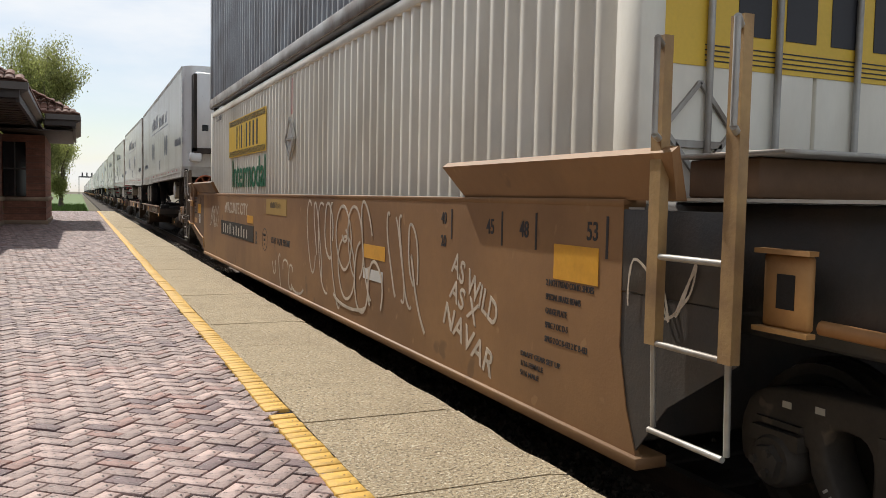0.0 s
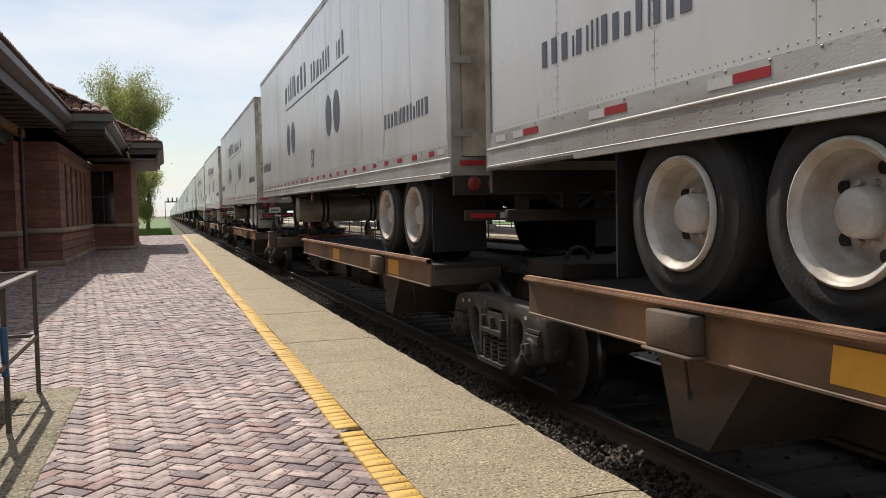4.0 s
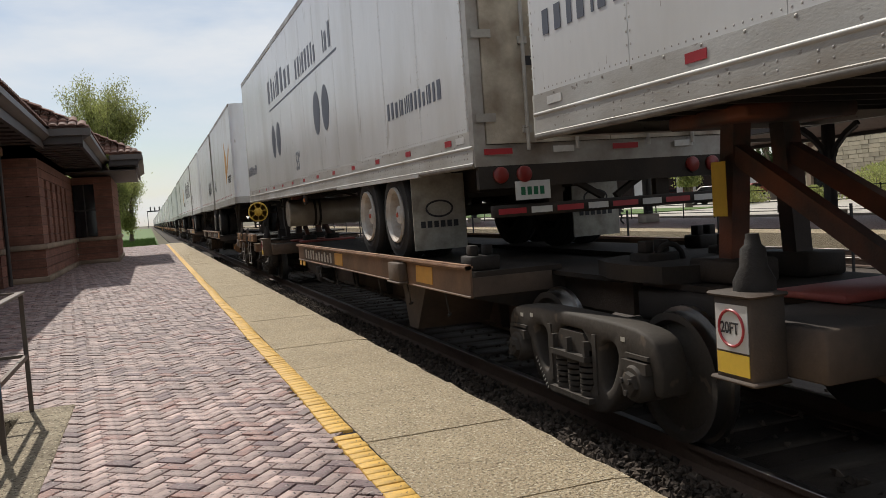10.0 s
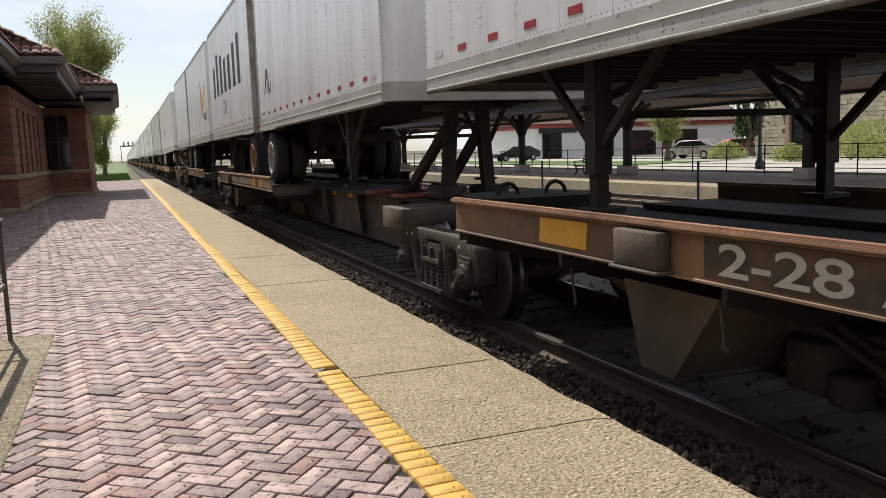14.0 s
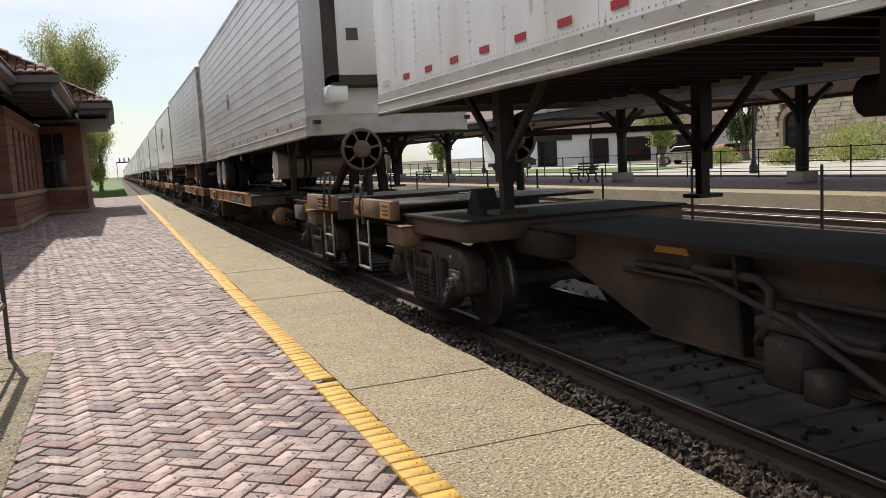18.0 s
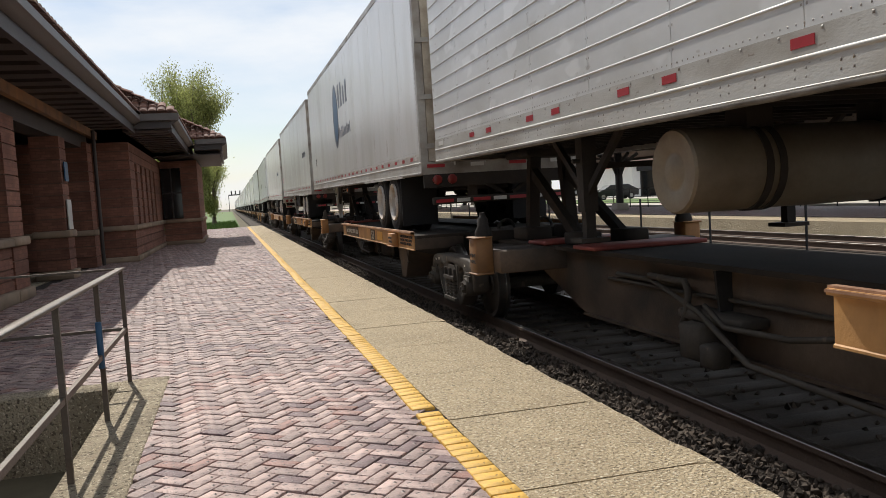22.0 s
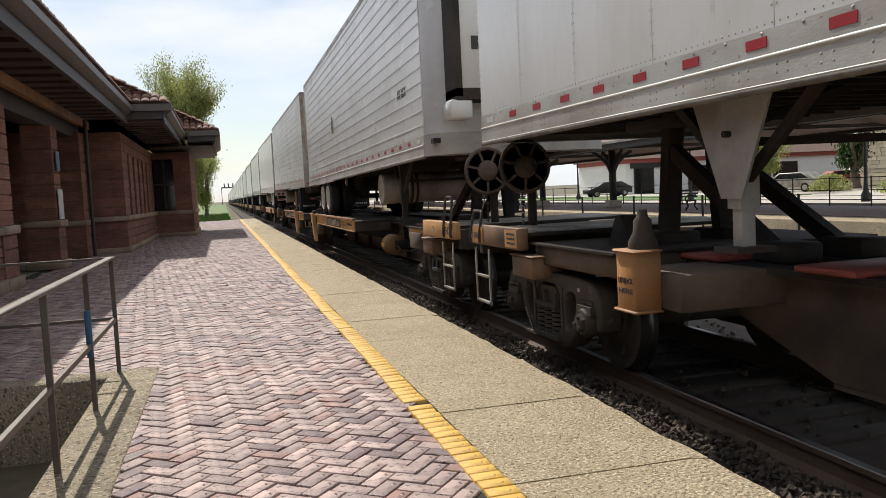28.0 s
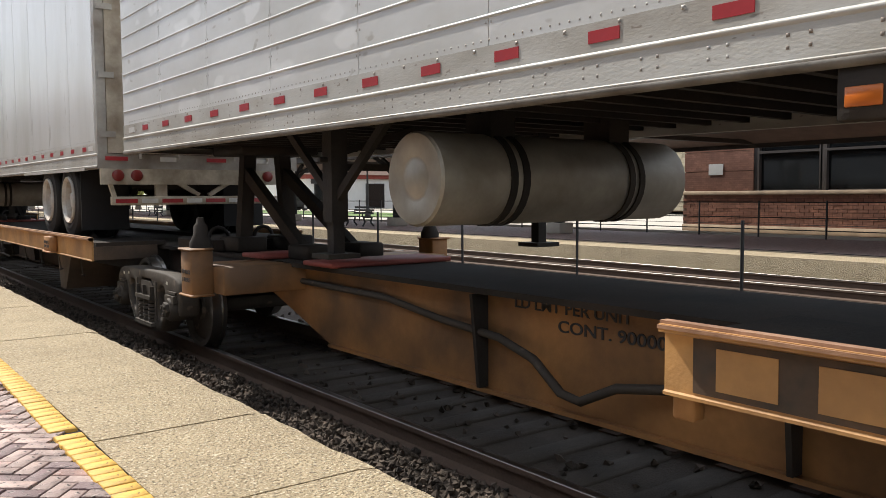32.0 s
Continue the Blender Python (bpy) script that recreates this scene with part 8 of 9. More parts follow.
tag_loops(well, X0, [(6.72, 1.08, 0.07, 0.36, 70, 270, 0.3), (6.55, 1.05, 0.07, 0.36, 250, 440, 0.3), (6.40, 1.04, 0.08, 0.38, 80, 290, 0.3), (6.22, 1.10, 0.10, 0.26, -60, 250, 0.2), (6.10, 0.80, 0.05, 0.30, 80, 260, 0.5)], 42)
tag_loops(well, X0, [(11.45, 0.62, 0.10, 0.14, 170, 380, 0.2), (11.05, 0.55, 0.07, 0.22, 60, 260, 0.3), (10.75, 0.62, 0.16, 0.10, 10, 200, 0.2), (10.45, 0.52, 0.12, 0.16, 30, 300, 0.0), (10.1, 0.45, 0.30, 0.10, 190, 350, 0.0)], 43)
scribble(well, X0, 17.6, 0.9, 1.1, 0.45, 8, "graffiti", 0.02, 20)
scribble(well, X0 - 0.01, 3.30, 1.02, 0.5, 0.3, 15, "graffiti", 0.012, 14)
for s in (1.9, 21.3):
    bogie(s)


def container(s, length, z0, z1, material, label, rib=0.22):
    """A ribbed steel box with corner posts, rails and doors at its leading end."""
    c = on_train(thing("shipping_container", label, "container"), s)
    W = 1.30
    L = length
    boxes("shell", material, c, (-W + 0.05, W - 0.05, 0.06, L - 0.06, z0 + 0.1, z1 - 0.02))
    n = int((L - 0.5) / rib)
    w = (L - 0.5) / n
    bm = bmesh.new()
    xs = -W + 0.012
    prof = []
    for k in range(n):
        y = 0.25 + k * w
        prof += [(xs + 0.034, y), (xs + 0.034, y + w * 0.34), (xs, y + w * 0.5), (xs, y + w * 0.84)]
    prof.append((xs + 0.034, 0.25 + n * w))
    lo = [bm.verts.new((x, y, z0 + 0.14)) for x, y in prof]
    hi = [bm.verts.new((x, y, z1 - 0.12)) for x, y in prof]
    for i in range(len(prof) - 1):
        bm.faces.new((lo[i], lo[i + 1], hi[i + 1], hi[i]))
    part("corrugated_side", bm, material, c)
    for z in (z0, z1 - 0.12):
        boxes("side_rail", material, c, (-W, -W + 0.1, 0.0, L, z, z + (0.14 if z == z0 else 0.12)), bevel=0.008)
    for y in (0.0, L - 0.22):
        for x in (-W, W - 0.16):
            boxes("corner_post", material, c, (x - 0.003, x + 0.163, y, y + 0.22, z0 + 0.002, z1 - 0.002), bevel=0.01)
    for x in (-W + 0.17, 0.01):
        d = boxes("door", material, c, (x, x + 1.11, 0.03, 0.08, z0 + 0.15, z1 - 0.12), bevel=0.006)
        for q in (0.3, 0.8):
            bm = bmesh.new()
            tube(bm, (x + q, 0.0, z0 + 0.1), (x + q, 0.0, z1 - 0.08), 0.02, seg=8)
            part("lock_rod", bm, "alu_dull", d)
    return c


c1 = container(3.6, 15.35, 0.42, 3.38, "container", "ivory ribbed container with a yellow sign and green lettering")
c2 = container(3.0, 16.1, 3.46, 6.36, "container_grey", "dark grey ribbed container stacked on top")
for y in (0.85, 15.6):
    for x in (-1.28, 1.16):
        boxes("twist_lock", "cast", c2, (x, x + 0.12, y, y + 0.16, 3.37, 3.47), bevel=0.01)
boxes("edge_rail", "alu_dull", c2, (-1.325, -1.301, 0.05, 16.05, 3.48, 3.66), bevel=0.006, label="pale bottom rail")
xs = -1.296
boxes("yellow_sign", "yellow_sign", c1, (xs - 0.006, xs, 9.45, 12.95, 2.28, 2.98), label="yellow sign panel with plain dark bars")
bars_word(c1, "black_ink", xs - 0.006, 12.1, 2.42, (0.15, 0.05, 0.17, 0.05, 0.19, 0.17, 0.19, 0.17), 0.42, 0.13)
bm = bmesh.new()
for k in range(7):
    box(bm, xs - 0.008, xs - 0.006, 9.5, 12.9, 2.30 + k * 0.014, 2.305 + k * 0.014)
    box(bm, xs - 0.008, xs - 0.006, 9.5, 12.9, 2.87 + k * 0.014, 2.875 + k * 0.014)
tagged(part("sign_line", bm, "black_ink", c1), kind="stuff")
side_text("Intermodal", 0.72, "green_ink", c1, xs, 12.63, 1.72, end=9.5)
pl = ring_marks(c1, xs - 0.02, 7.75, 2.36, 0.24)
bm = bmesh.new()
prism(bm, [(7.75, 2.64), (7.98, 2.36), (7.75, 2.08), (7.52, 2.36)], "x", xs - 0.014, xs)
part("placard", bm, "white_tape", c1)
boxes("red_stripe", "red_tape", c1, (xs - 0.004, xs, 7.73, 7.76, 2.7, 3.2))
bars_word(c1, "black_ink", xs, 14.6, 3.12, (0.05,) * 8, 0.10, 0.05, name="number_bar")
# the sign on the leading end
boxes("end_sign", "yellow_sign", c1, (-1.17, 1.17, 0.0245, 0.0285, 2.33, 3.1), label="yellow sign panel on the end wall")
for k in range(5):
    boxes("end_sign_bar", "black_ink", c1, (-0.62 + k * 0.36, -0.38 + k * 0.36, 0.020, 0.0235, 2.52, 2.88))
for k in range(4):
    boxes("end_sign_line", "black_ink", c1, (-0.85, 1.1, 0.020, 0.0235, 2.36 + k * 0.028, 2.367 + k * 0.028))
bm = bmesh.new()
dm = [(-0.88, 2.24), (-0.64, 1.98), (-0.88, 1.72), (-1.12, 1.98)]
for (a, b), (c, d) in zip(dm, dm[1:] + dm[:1]):
    beam(bm, (a, 0.015, b), (c, 0.015, d), 0.025, 0.02, (0, 1, 0))
beam(bm, (-1.04, 0.015, 1.90), (-0.72, 0.015, 1.90), 0.04, 0.02, (0, 1, 0))
part("end_placard", bm, "alu_dull", c1, "empty diamond placard frame with rust streaks")
# a plain logo panel and bars on the rails
bars_word(units[132.2], "white_ink", -1.3825, 141.05 - 132.2, 0.95, (0.24, 0.24, 0.26), 0.17, 0.05, name="car_wordmark")
bars_word(units[150.0], "white_ink", -1.3825, 160.5 - 150.0, 0.95, (0.14, 0.14, 0.16, 0.16, 0.02, 0.18, 0.18, 0.18, 0.18, 0.18, 0.18), 0.17, 0.06, name="number_bar")

# small yellow plates on the sills of the pup cars
for key, ys in ((114.95, (119.45, 120.12)), (132.2, (137.8, 138.95))):
    for y in ys:
        boxes("reflector", "orange_tape", units[key], (-0.4245, -0.4205, y - key, y - key + 0.3, 0.84, 0.925))

# ---------------- across the tracks ----------------
far_pf = tagged(new("far_platform"), "opposite platform of dark pavers with a pale concrete edge", "platform", kind="structure")
boxes("far_edge", "concrete", far_pf, (16.4, 18.0, -20, 160, -0.62, 0.0), label="pale concrete platform edge")
boxes("far_paving", "brick_paver", far_pf, (18.0, 24.0, -20, 160, -0.62, -0.006))
street = tagged(new("street"), "pale concrete street beyond the opposite platform", "road", kind="structure")
boxes("carriageway", "pale_paving", street, (24.0, 46.0, -20, 200, -0.62, -0.02))
boxes("kerb", "pale_paving", street, (24.0, 24.25, -20, 200, -0.5, 0.08))
lawn = tagged(new("lawn"), "strip of mown green grass beside the street", "grass", kind="stuff")
boxes("turf", "grass", lawn, (29.0, 36.0, 44, 90, -0.2, 0.03))
lawn2 = tagged(new("verge"), "rough green grass past the platform end", "grass", kind="stuff")
boxes("turf", "grass", lawn2, (-30.0, 0.6, 62.3, 420, -0.6, -0.10))
rnd = random.Random(8)
vs, fs = [], []
for _ in range(9000):
    x, y = rnd.uniform(-5.5, 0.4), 62.4 + rnd.random() ** 1.5 * 30
    h, a = rnd.uniform(0.10, 0.38), rnd.uniform(0, 6.3)
    k = len(vs)
    vs += [(x - 0.02 * math.cos(a), y - 0.02 * math.sin(a), -0.1), (x + 0.02 * math.cos(a), y + 0.02 * math.sin(a), -0.1), (x + rnd.uniform(-0.08, 0.08), y + rnd.uniform(-0.08, 0.08), -0.1 + h)]
    fs.append((k, k + 1, k + 2))
me = bpy.data.meshes.new("grass_blades")
me.from_pydata(vs, [], fs)
me.materials.append(M["grass"])
ob = new("grass_blades", me)
ob.parent = lawn2

# wire fence between the far tracks
fence = thing("track_fence", "thin dark wire fence standing between the tracks", "fence")
for k in range(26):
    bm = bmesh.new()
    tube(bm, (11.6, 0.34 + k * 3.56, -0.5), (11.6, 0.34 + k * 3.56, 0.95), 0.03, seg=6)
    part("post", bm, "iron", fence)
for z in (0.12, 0.5, 0.9):
    bm = bmesh.new()
    tube(bm, (11.6, 0.34, z), (11.6, 89.34, z), 0.006, seg=4)
    part("wire", bm, "iron", fence)

# platform canopy on posts with curved brackets
canopy = tagged(new("canopy"), "long brown-roofed platform canopy on dark timber posts", "canopy", kind="structure")
for x0, x1 in ((17.3, 21.0),):
    bm = bmesh.new()
    prism(bm, [(17.3, 3.02), (17.3, 3.20), (21.0, 4.75), (24.7, 3.20), (24.7, 3.02), (21.0, 3.8)], "y", -10, 120)
    part("canopy_roof", bm, "shingle", canopy, "brown shingled canopy roof")
boxes("canopy_fascia", "dark_wood", canopy, (17.2, 17.3, -10, 120, 2.88, 3.22), (24.7, 24.8, -10, 120, 2.88, 3.22))
boxes("canopy_gutter", "alu_dull", canopy, (17.05, 17.2, -10, 120, 3.14, 3.24))
boxes("canopy_beam", "dark_wood", canopy, (20.8, 21.2, -10, 120, 3.15, 3.55))
for k in range(10):
    y = 20.8 + k * 10.4
    p = thing("canopy_post", "dark timber canopy post with curved brackets on a concrete foot", "post", group="canopy posts")
    boxes("foot", "pale_paving", p, (20.65, 21.35, y - 0.35, y + 0.35, 0, 0.38), bevel=0.03)
    boxes("shaft", "iron", p, (20.84, 21.16, y - 0.16, y + 0.16, 0.38, 3.2), bevel=0.03)
    for dx, dy in ((0, 1), (0, -1), (1, 0), (-1, 0)):
        bm = bmesh.new()
        pts = [(0.1, 1.95), (0.3, 2.4), (0.7, 2.8), (1.2, 3.1)]
        for (a, z0), (b, z1) in zip(pts, pts[1:]):
            beam(bm, (21 + dx * a, y + dy * a, z0), (21 + dx * b, y + dy * b, z1), 0.12, 0.16)
        part("bracket", bm, "iron", p)
for k in range(10):
    boxes("canopy_rafter", "dark_wood", canopy, (17.4, 24.6, 15.5 + k * 10.4, 15.7 + k * 10.4, 3.0, 3.14))

# benches
for y in (31.2, 52.0, 60.0):
    b = thing("park_bench", "black slatted park bench with curled iron legs", "bench", group="benches")
    for k in range(4):
        boxes("seat_slat", "iron", b, (19.2 + k * 0.12, 19.29 + k * 0.12, y, y + 1.7, 0.43, 0.46))
    for k in range(3):
        boxes("back_slat", "iron", b, (19.70 + k * 0.03, 19.73 + k * 0.03, y, y + 1.7, 0.55 + k * 0.13, 0.64 + k * 0.13))
    for q in (y + 0.1, y + 1.55):
        bm = bmesh.new()
        pts = [(19.2, 0.02), (19.32, 0.2), (19.25, 0.42), (19.7, 0.42), (19.62, 0.2), (19.78, 0.02)]
        for (a, z0), (c, z1) in zip(pts, pts[1:]):
            beam(bm, (a, q, z0), (c, q, z1), 0.05, 0.06)
        beam(bm, (19.2, q, 0.42), (19.2, q, 0.64), 0.04)
        beam(bm, (19.2, q, 0.64), (19.7, q, 0.66), 0.04)
        part("leg", bm, "iron", b)

# iron fence behind the far platform
f2 = thing("iron_fence", "low black iron fence behind the opposite platform", "fence")
for k in range(40):
    y = 8 + k * 2.2
    bm = bmesh.new()
    tube(bm, (23.6, y, 0), (23.6, y, 1.15), 0.03, seg=6)
    part("post", bm, "iron", f2)
for z in (0.25, 0.62, 1.1):
    bm = bmesh.new()
    tube(bm, (23.6, 8, z), (23.6, 93.8, z), 0.018, seg=5)
    part("rail", bm, "iron", f2)


def lamp(x, y):
    l = thing("street_lamp", "old-style black street lamp with a glass lantern", "street lamp", group="street lamps")
    bm = bmesh.new()
    lathe(bm, (x, y, 0), (x, y, 3.5), ((0, 0.2), (0.3, 0.2), (0.5, 0.11), (0.9, 0.08), (3.3, 0.055), (3.4, 0.12), (3.5, 0.05)), 12)
    part("column", bm, "iron", l)
    bm = bmesh.new()
    lathe(bm, (x, y, 3.5), (x, y, 4.2), ((0, 0.10), (0.1, 0.16), (0.5, 0.24), (0.52, 0.1)), 8)
    part("lantern", bm, "lamp_glass", l)
    bm = bmesh.new()
    lathe(bm, (x, y, 4.02), (x, y, 4.5), ((0, 0.27), (0.2, 0.12), (0.3, 0.05), (0.42, 0.02)), 8)
    part("lantern_cap", bm, "iron", l)


lamp(27.0, 29.6)
lamp(28.0, 45.0)
lamp(30.0, 66.0)

# second depot under the canopy
dep = tagged(new("wall_far_depot"), "red brick depot wall with wide dark windows across the tracks", "wall", kind="structure")
boxes("base_stone", "stone_trim", dep, (25.9, 26.6, -12, 19.2, 0, 0.25), bevel=0.01)
bm = bmesh.new()
rowh = 0.12
rnd = random.Random(6)
for j in range(9):
    off = 0.0 if j % 2 else 0.16
    for k in range(30):
        y = 19.18 - (k + 1) * 0.32 - off
        q = rnd.uniform(0, 0.012)
        box(bm, 25.93 - q, 26.2, y + 0.006, y + 0.314, 0.25 + j * rowh + 0.006, 0.25 + (j + 1) * rowh - 0.006)
tagged(part("brick_dado", bm, "wall_brick", dep), kind="stuff")
boxes("dado_core", "mortar", dep, (25.96, 26.6, -12, 19.19, 0.25, 1.33))
boxes("sill", "stone_trim", dep, (25.88, 26.6, -12, 19.2, 1.33, 1.47), bevel=0.01)
course_wall(dep, 25.97, 26.6, 16.3, 19.15, 1.47, 3.6, band=0.72)
course_wall(dep, 25.97, 26.6, -12, 9.0, 1.47, 3.6, band=0.72)
for k in range(3):
    win = tagged(new(f"window_{k + 7}"), "wide dark-framed depot window reflecting the platform", "window", kind="structure")
    y1 = 16.25 - k * 2.4
    boxes("pane", "dark_glass", win, (26.15, 26.17, y1 - 2.3, y1 - 0.15, 1.5, 2.75))
    boxes("upper_pane", "dark_glass", win, (26.15, 26.17, y1 - 2.3, y1 - 0.15, 2.83, 3.5))
    boxes("window_frame", "dark_wood", win, (26.0, 26.2, y1 - 0.15, y1 + 0.05, 1.47, 3.6), (26.0, 26.2, y1 - 2.4, y1 - 2.3, 1.47, 3.6), (26.0, 26.2, y1 - 2.3, y1 - 0.15, 2.75, 2.83), (26.0, 26.2, y1 - 2.3, y1 - 0.15, 3.5, 3.6))
boxes("room_wall", "dark_wood", dep, (28.5, 28.7, -12, 19.2, 0, 3.6))
pl = thing("wall_notice", "small white notice on the far brick wall", "notice")
boxes("sheet", "white_sign", pl, (25.95, 25.968, 17.5, 18.1, 2.05, 2.45))

# white shop and stone church-like building across the street
shop = thing("shop_building", "low white painted shop with dark doors and brown roof", "building")
boxes("wall", "shed_white", shop, (42.0, 70.0, 80.0, 92.0, -0.1, 3.3))
boxes("red_band", "red_plank", shop, (41.8, 70.2, 79.7, 92.2, 3.3, 3.75))
bm = bmesh.new()
prism(bm, [(79.4, 3.75), (86.0, 7.6), (92.6, 3.75)], "x", 41.5, 70.5)
part("roof", bm, "shingle", shop, "brown shingle roof")
for x0, x1 in ((49.6, 51.9), (54.2, 57.6), (60.5, 63.5), (43.0, 45.2)):
    d = boxes("door", "dark_glass", shop, (x0, x1, 79.93, 79.99, 0.0, 2.7))
    boxes("door_frame", "iron", d, (x0 - 0.1, x0, 79.9, 79.99, 0, 2.8), (x1, x1 + 0.1, 79.9, 79.99, 0, 2.8), (x0 - 0.1, x1 + 0.1, 79.9, 79.99, 2.7, 2.8))
boxes("vending_box", "red_plank", shop, (58.6, 59.6, 79.5, 79.95, 0, 1.8))
boxes("sign_band", "iron", shop, (42.5, 47.2, 79.8, 79.99, 2.75, 3.3))

stone = thing("stone_building", "buff ashlar stone building with an arched doorway", "building")
boxes("core", "mortar", stone, (56.3, 80, 22, 62, -0.1, 9.8))
rnd = random.Random(16)
bm = bmesh.new()
y_arch = 56.6
for j in range(27):
    z = j * 0.36
    y = 62.0
    while y > 30:
        w = rnd.uniform(0.5, 1.25)
        if not (abs(y - w / 2 - y_arch) < 1.6 and z < 3.9 + 0.6):
            box(bm, 56.0 - rnd.uniform(0, 0.05), 56.35, max(30, y - w + 0.015), y - 0.015, z + 0.012, z + 0.348)
        y -= w
tagged(part("ashlar", bm, "rock_wall", stone), kind="stuff")
bm = bmesh.new()
for k in range(11):
    a = math.pi * k / 10
    b = math.pi * (k + 0.94) / 10
    if k < 10:
        prism(bm, [(y_arch + 1.05 * math.cos(a), 2.9 + 1.05 * math.sin(a)), (y_arch + 1.55 * math.cos(a), 2.9 + 1.55 * math.sin(a)), (y_arch + 1.55 * math.cos(b), 2.9 + 1.55 * math.sin(b)), (y_arch + 1.05 * math.cos(b), 2.9 + 1.05 * math.sin(b))], "x", 55.9, 56.35)
box(bm, 55.9, 56.35, y_arch - 1.55, y_arch - 1.05, -0.1, 2.9)
box(bm, 55.9, 56.35, y_arch + 1.05, y_arch + 1.55, -0.1, 2.9)
part("arch_surround", bm, "stone_trim", stone)
bm = bmesh.new()
prism(bm, [(y_arch - 1.05, 0), (y_arch + 1.05, 0)] + [(y_arch + 1.05 * math.cos(math.pi * k / 10), 2.9 + 1.05 * math.sin(math.pi * k / 10)) for k in range(11)], "x", 56.2, 56.28)
part("arched_door", bm, "dark_glass", stone)
bm = bmesh.new()
prism(bm, [(21.5, 9.8), (42, 14.0), (62.5, 9.8)], "x", 55.7, 80.5)
part("roof", bm, "shingle", stone)
tur = new("turret")
tur.parent = stone
bm = bmesh.new()
lathe(bm, (59.5, 55.5, 8.5), (59.5, 55.5, 19.5), ((0, 2.2), (2.6, 2.2), (2.61, 2.7), (8.4, 0.35), (8.6, 0.5), (9.2, 0.2), (10.2, 0.05)), 16)
part("spire", bm, "slate", tur)


# ---------------- parked cars ----------------
def parked_car(x, y, rz, paint, label):
    c = tagged(new("parked_car"), label, "car", group="parked cars")
    c.matrix_world = pose(x, y, 0.0, 0, 0, rz)
    bm = bmesh.new()
    prism(bm, [(-2.2, 0.35), (2.2, 0.35), (2.25, 0.75), (1.3, 0.95), (0.7, 1.42), (-1.2, 1.45), (-1.9, 1.0), (-2.25, 0.9)], "x", -0.85, 0.85)
    part("body", bm, paint, c, bevel=0.05)
    for q in (-1, 1):
        bm = bmesh.new()
        prism(bm, [(1.1, 0.98), (0.62, 1.36), (-1.1, 1.38), (-1.65, 1.0)], "x", q * 0.853, q * 0.858)
        part("side_window", bm, "dark_glass", c)
        for yy in (-1.4, 1.4):
            w = new("wheel")
            w.parent = c
            bm = bmesh.new()
            tube(bm, (q * 0.68, yy, 0.33), (q * 0.88, yy, 0.33), 0.33, seg=16)
            part("tyre", bm, "tyre", w)
            bm = bmesh.new()
            tube(bm, (q * 0.87, yy, 0.33), (q * 0.89, yy, 0.33), 0.2, seg=12)
            part("rim", bm, "alu_dull", w)
    return c


parked_car(62.0, 72.0, 80, "red_plank", "red car parked at the kerb")
parked_car(36.0, 72.5, 85, "iron", "dark van parked at the kerb")
parked_car(41.0, 52.0, 20, "alu_dull", "silver car parked by the stone building")


# ---------------- trees ----------------
def tree(x, y, height, spread, seed, leaf="leaf", stems=6, leaves=5200, size=0.13, label="", z_low=0.18, base=0.0):
    """A tapered trunk, forking limbs, and a loose crown of small leaves along the twigs."""
    rnd = random.Random(seed)
    t = tagged(new("tree"), label or "tall early-leafed tree with upright branches", "tree", group="trees")
    t.location = (x, y, base)
    bm = bmesh.new()
    tips = []

    def limb(p, d, length, r, depth):
        steps = 3
        for _ in range(steps):
            q = p + d * length / steps
            tube(bm, p, q, r, r * 0.82, seg=5 if depth else 8, caps=False)
            r *= 0.82
            p = q
            d = (d + Vector((rnd.uniform(-0.14, 0.14), rnd.uniform(-0.14, 0.14), rnd.uniform(0.0, 0.10)))).normalized()
            if depth >= 1:
                tips.append((p.copy(), d.copy(), length))
        if depth < 3:
            for _ in range(3 if depth else 4):
                e = (d + Vector((rnd.uniform(-0.55, 0.55), rnd.uniform(-0.55, 0.55), rnd.uniform(-0.05, 0.35)))).normalized()
                limb(p, e, length * rnd.uniform(0.5, 0.75), r * 0.62, depth + 1)

    limb(Vector((0, 0, 0)), Vector((0, 0, 1)), height * 0.16, spread * 0.075, 0)
    top = Vector((0, 0, height * 0.15))
    for k in range(stems):
        a = 2 * math.pi * k / stems + rnd.uniform(-0.3, 0.3)
        lean = spread / height * rnd.uniform(0.25, 0.75)
        d = Vector((math.cos(a) * lean, math.sin(a) * lean, 1)).normalized()
        limb(top, d, height * rnd.uniform(0.32, 0.42), spread * 0.036, 1)
    part("trunk", bm, "bark", t, "grey-brown forked trunk and limbs")
    vs, fs = [], []
    for _ in range(leaves):
        p, d, l = tips[rnd.randrange(len(tips))]
        c = p + Vector((rnd.gauss(0, 0.30), rnd.gauss(0, 0.30), rnd.gauss(0.05, 0.34))) * (0.7 + spread * 0.08)
        if c.z < height * z_low:
            c.z = height * z_low + rnd.random() * height * 0.2
        s = size * rnd.uniform(0.6, 1.4)
        q = Euler((rnd.uniform(0, 6), rnd.uniform(0, 6), rnd.uniform(0, 6))).to_matrix()
        k = len(vs)
        vs += [c + q @ Vector(v) for v in ((-s, 0, 0), (0, -s * 0.5, 0.02), (s, 0, 0), (0, s * 0.5, 0.02))]
        fs.append((k, k + 1, k + 2, k + 3))
    me = bpy.data.meshes.new("crown")
    me.from_pydata(vs, [], fs)
    me.materials.append(M[leaf])
    ob = new("crown", me)
    ob.parent = t
    return t


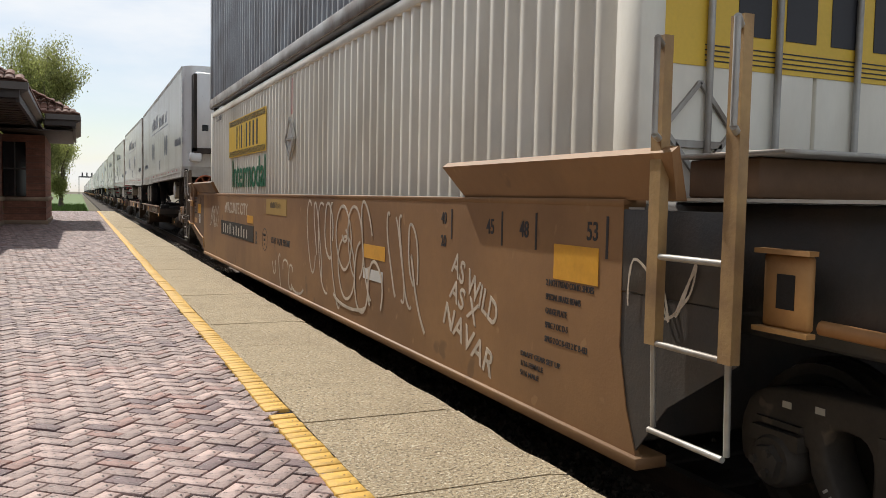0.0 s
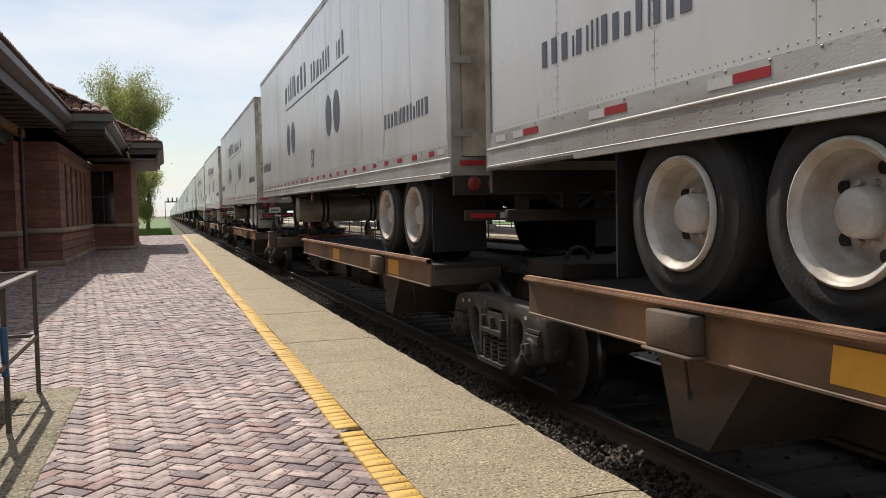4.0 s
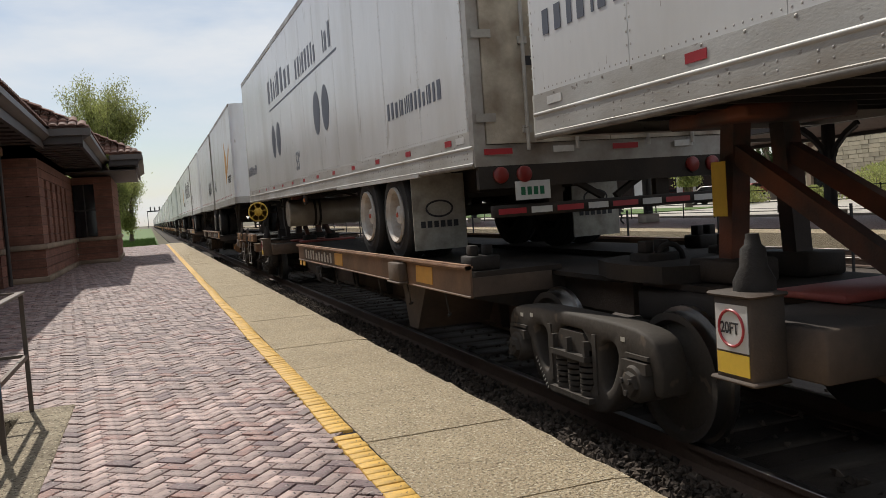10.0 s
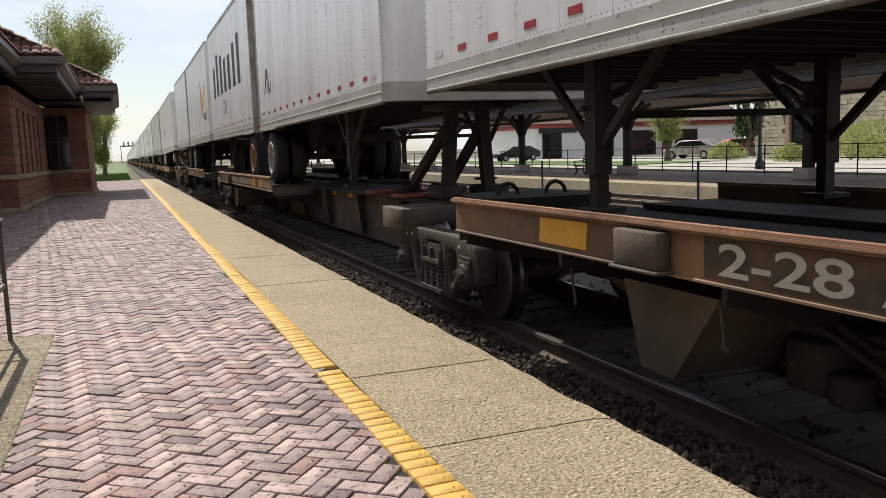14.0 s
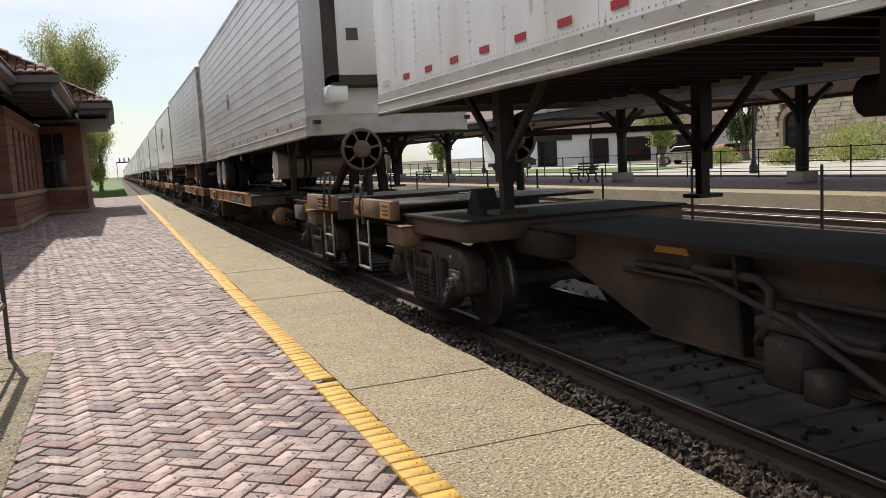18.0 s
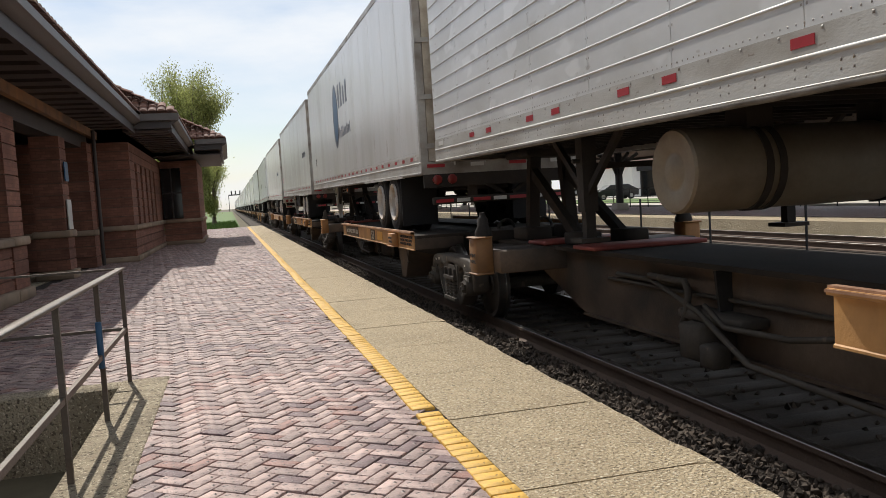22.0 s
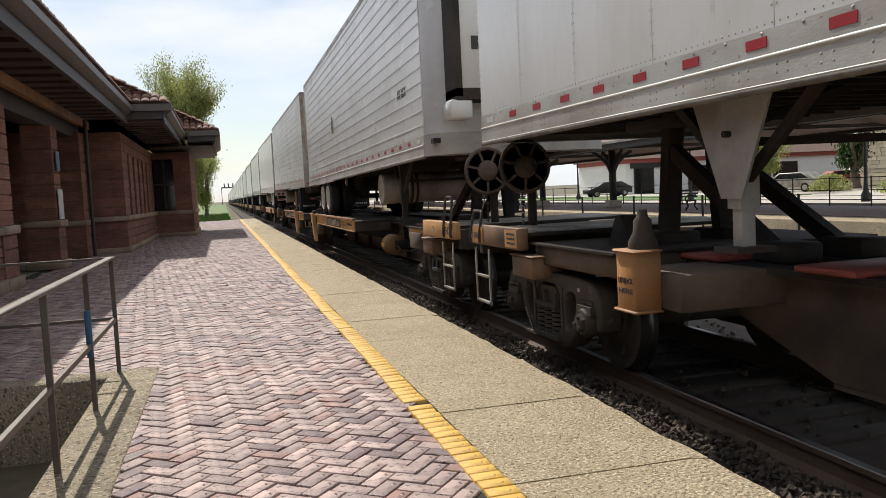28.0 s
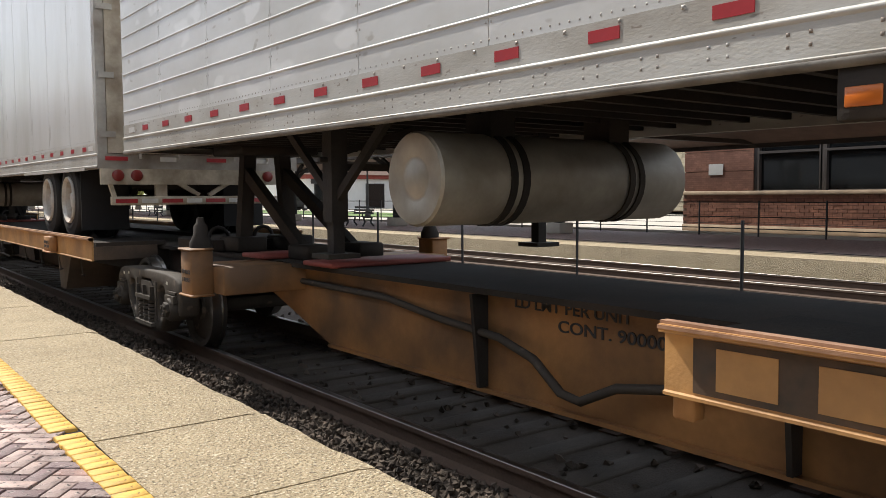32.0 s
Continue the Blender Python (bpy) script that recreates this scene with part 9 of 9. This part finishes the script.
tree(-2.6, 76.0, 13.8, 5.0, 5, stems=13, leaves=42000, size=0.085, z_low=0.10)
tree(-4.6, 70.0, 6.5, 4.0, 9, leaf="leaf", stems=6, leaves=12000, size=0.085, label="small dense green tree behind the depot", z_low=0.06)
tree(-1.6, 80.0, 6.2, 3.4, 19, leaf="leaf", stems=6, leaves=12000, size=0.085, label="small dense green tree behind the depot", z_low=0.05)
for k, (x, y, h) in enumerate(((-5, 95, 9), (-8, 120, 10), (-6, 150, 9), (-9, 190, 11), (-8, 240, 10), (-10, 300, 12), (-12, 380, 13))):
    tree(x, y, h, h * 0.5, 40 + k, stems=6, leaves=2600, size=0.24, label="distant green tree along the line", z_low=0.05)
tree(36.0, 48.5, 5.0, 4.0, 71, leaf="leaf", stems=6, leaves=5200, size=0.10, label="small fresh green street tree", z_low=0.3)
tree(46.5, 52.0, 8.0, 6.0, 72, leaf="leaf_dark", stems=8, leaves=7000, size=0.14, label="dark dense evergreen beside the stone building", z_low=0.1)
for k, (x, y) in enumerate(((33, 84), (30, 100), (36, 112), (27, 128), (34, 140))):
    tree(x, y, 7.5, 5.5, 80 + k, stems=6, leaves=3600, size=0.18, label="green tree beyond the canopy", z_low=0.08)


def shrub(x, y, r, h, seed, leaf="leaf"):
    rnd = random.Random(seed)
    t = tagged(new("shrub"), "round green shrub by the street", "shrub", group="shrubs")
    t.location = (x, y, 0)
    bm = bmesh.new()
    for _ in range(9):
        a = rnd.uniform(0, 6.3)
        beam(bm, (0, 0, -0.05), (r * 0.6 * math.cos(a), r * 0.6 * math.sin(a), h * 0.7), 0.02)
    part("stems", bm, "bark", t)
    vs, fs = [], []
    for _ in range(1500):
        a, b, q = rnd.uniform(0, 6.3), rnd.uniform(0, 1.5), rnd.random() ** 0.4
        c = Vector((r * q * math.cos(a) * math.cos(b), r * q * math.sin(a) * math.cos(b), 0.05 + h * q * math.sin(b)))
        m = Euler((rnd.uniform(0, 6), rnd.uniform(0, 6), rnd.uniform(0, 6))).to_matrix()
        s = rnd.uniform(0.05, 0.12)
        k = len(vs)
        vs += [c + m @ Vector(v) for v in ((-s, 0, 0), (0, -s * 0.5, 0), (s, 0, 0), (0, s * 0.5, 0))]
        fs.append((k, k + 1, k + 2, k + 3))
    me = bpy.data.meshes.new("foliage")
    me.from_pydata(vs, [], fs)
    me.materials.append(M[leaf])
    ob = new("foliage", me)
    ob.parent = t


for k, (x, y, r, h) in enumerate(((39, 35.5, 2.2, 2.0), (42, 36.5, 2.4, 2.3), (36.5, 37.5, 1.3, 1.0), (40, 47, 1.5, 1.2), (45, 40, 2.4, 2.2))):
    shrub(x, y, r, h, 90 + k)

# signal bridge far down the line
sig = thing("signal_bridge", "distant steel signal bridge over the tracks", "signal")
for x in (-0.5, 18.0):
    boxes("mast", "iron", sig, (x - 0.15, x + 0.15, 430, 430.3, -0.5, 8.5))
boxes("girder", "iron", sig, (-0.5, 18.0, 430, 430.3, 8.0, 8.6))
for x in (1.0, 3.0, 5.2, 8.0, 10.0, 13.0):
    boxes("signal_head", "iron", sig, (x - 0.3, x + 0.3, 429.7, 429.95, 8.6, 10.4))


def motions():
    """The whole train rolls past."""
    rows = [(0, 0.0), (2, 16.93), (4, 33.95), (6, 51.81), (8, 70.0), (10, 88.16), (12, 106.31), (14, 124.43), (16, 142.5), (18, 159.74), (20, 176.64), (22, 193.54), (24, 210.44), (26, 227.4), (28, 244.49), (30, 261.7), (32, 279.04)]
    for ob, s in ROLL:
        walk(ob, [(t, pose(XC, s - gone, ZR)) for t, gone in rows])
    # the wheelsets turn with the way gone
    turn, way = [], 0.0
    while way < rows[-1][1]:
        (t0, g0), (t1, g1) = next((p, q) for p, q in zip(rows, rows[1:]) if p[1] <= way < q[1])
        turn.append((t0 + (t1 - t0) * (way - g0) / (g1 - g0), way / 0.42))
        way += 0.58
    turn.append((32, rows[-1][1] / 0.42))
    for axle, y in WHEELSETS:
        walk(axle, [(t, pose(0, y, 0.42, rx=math.degrees(a))) for t, a in turn])


build_paving()
motions()
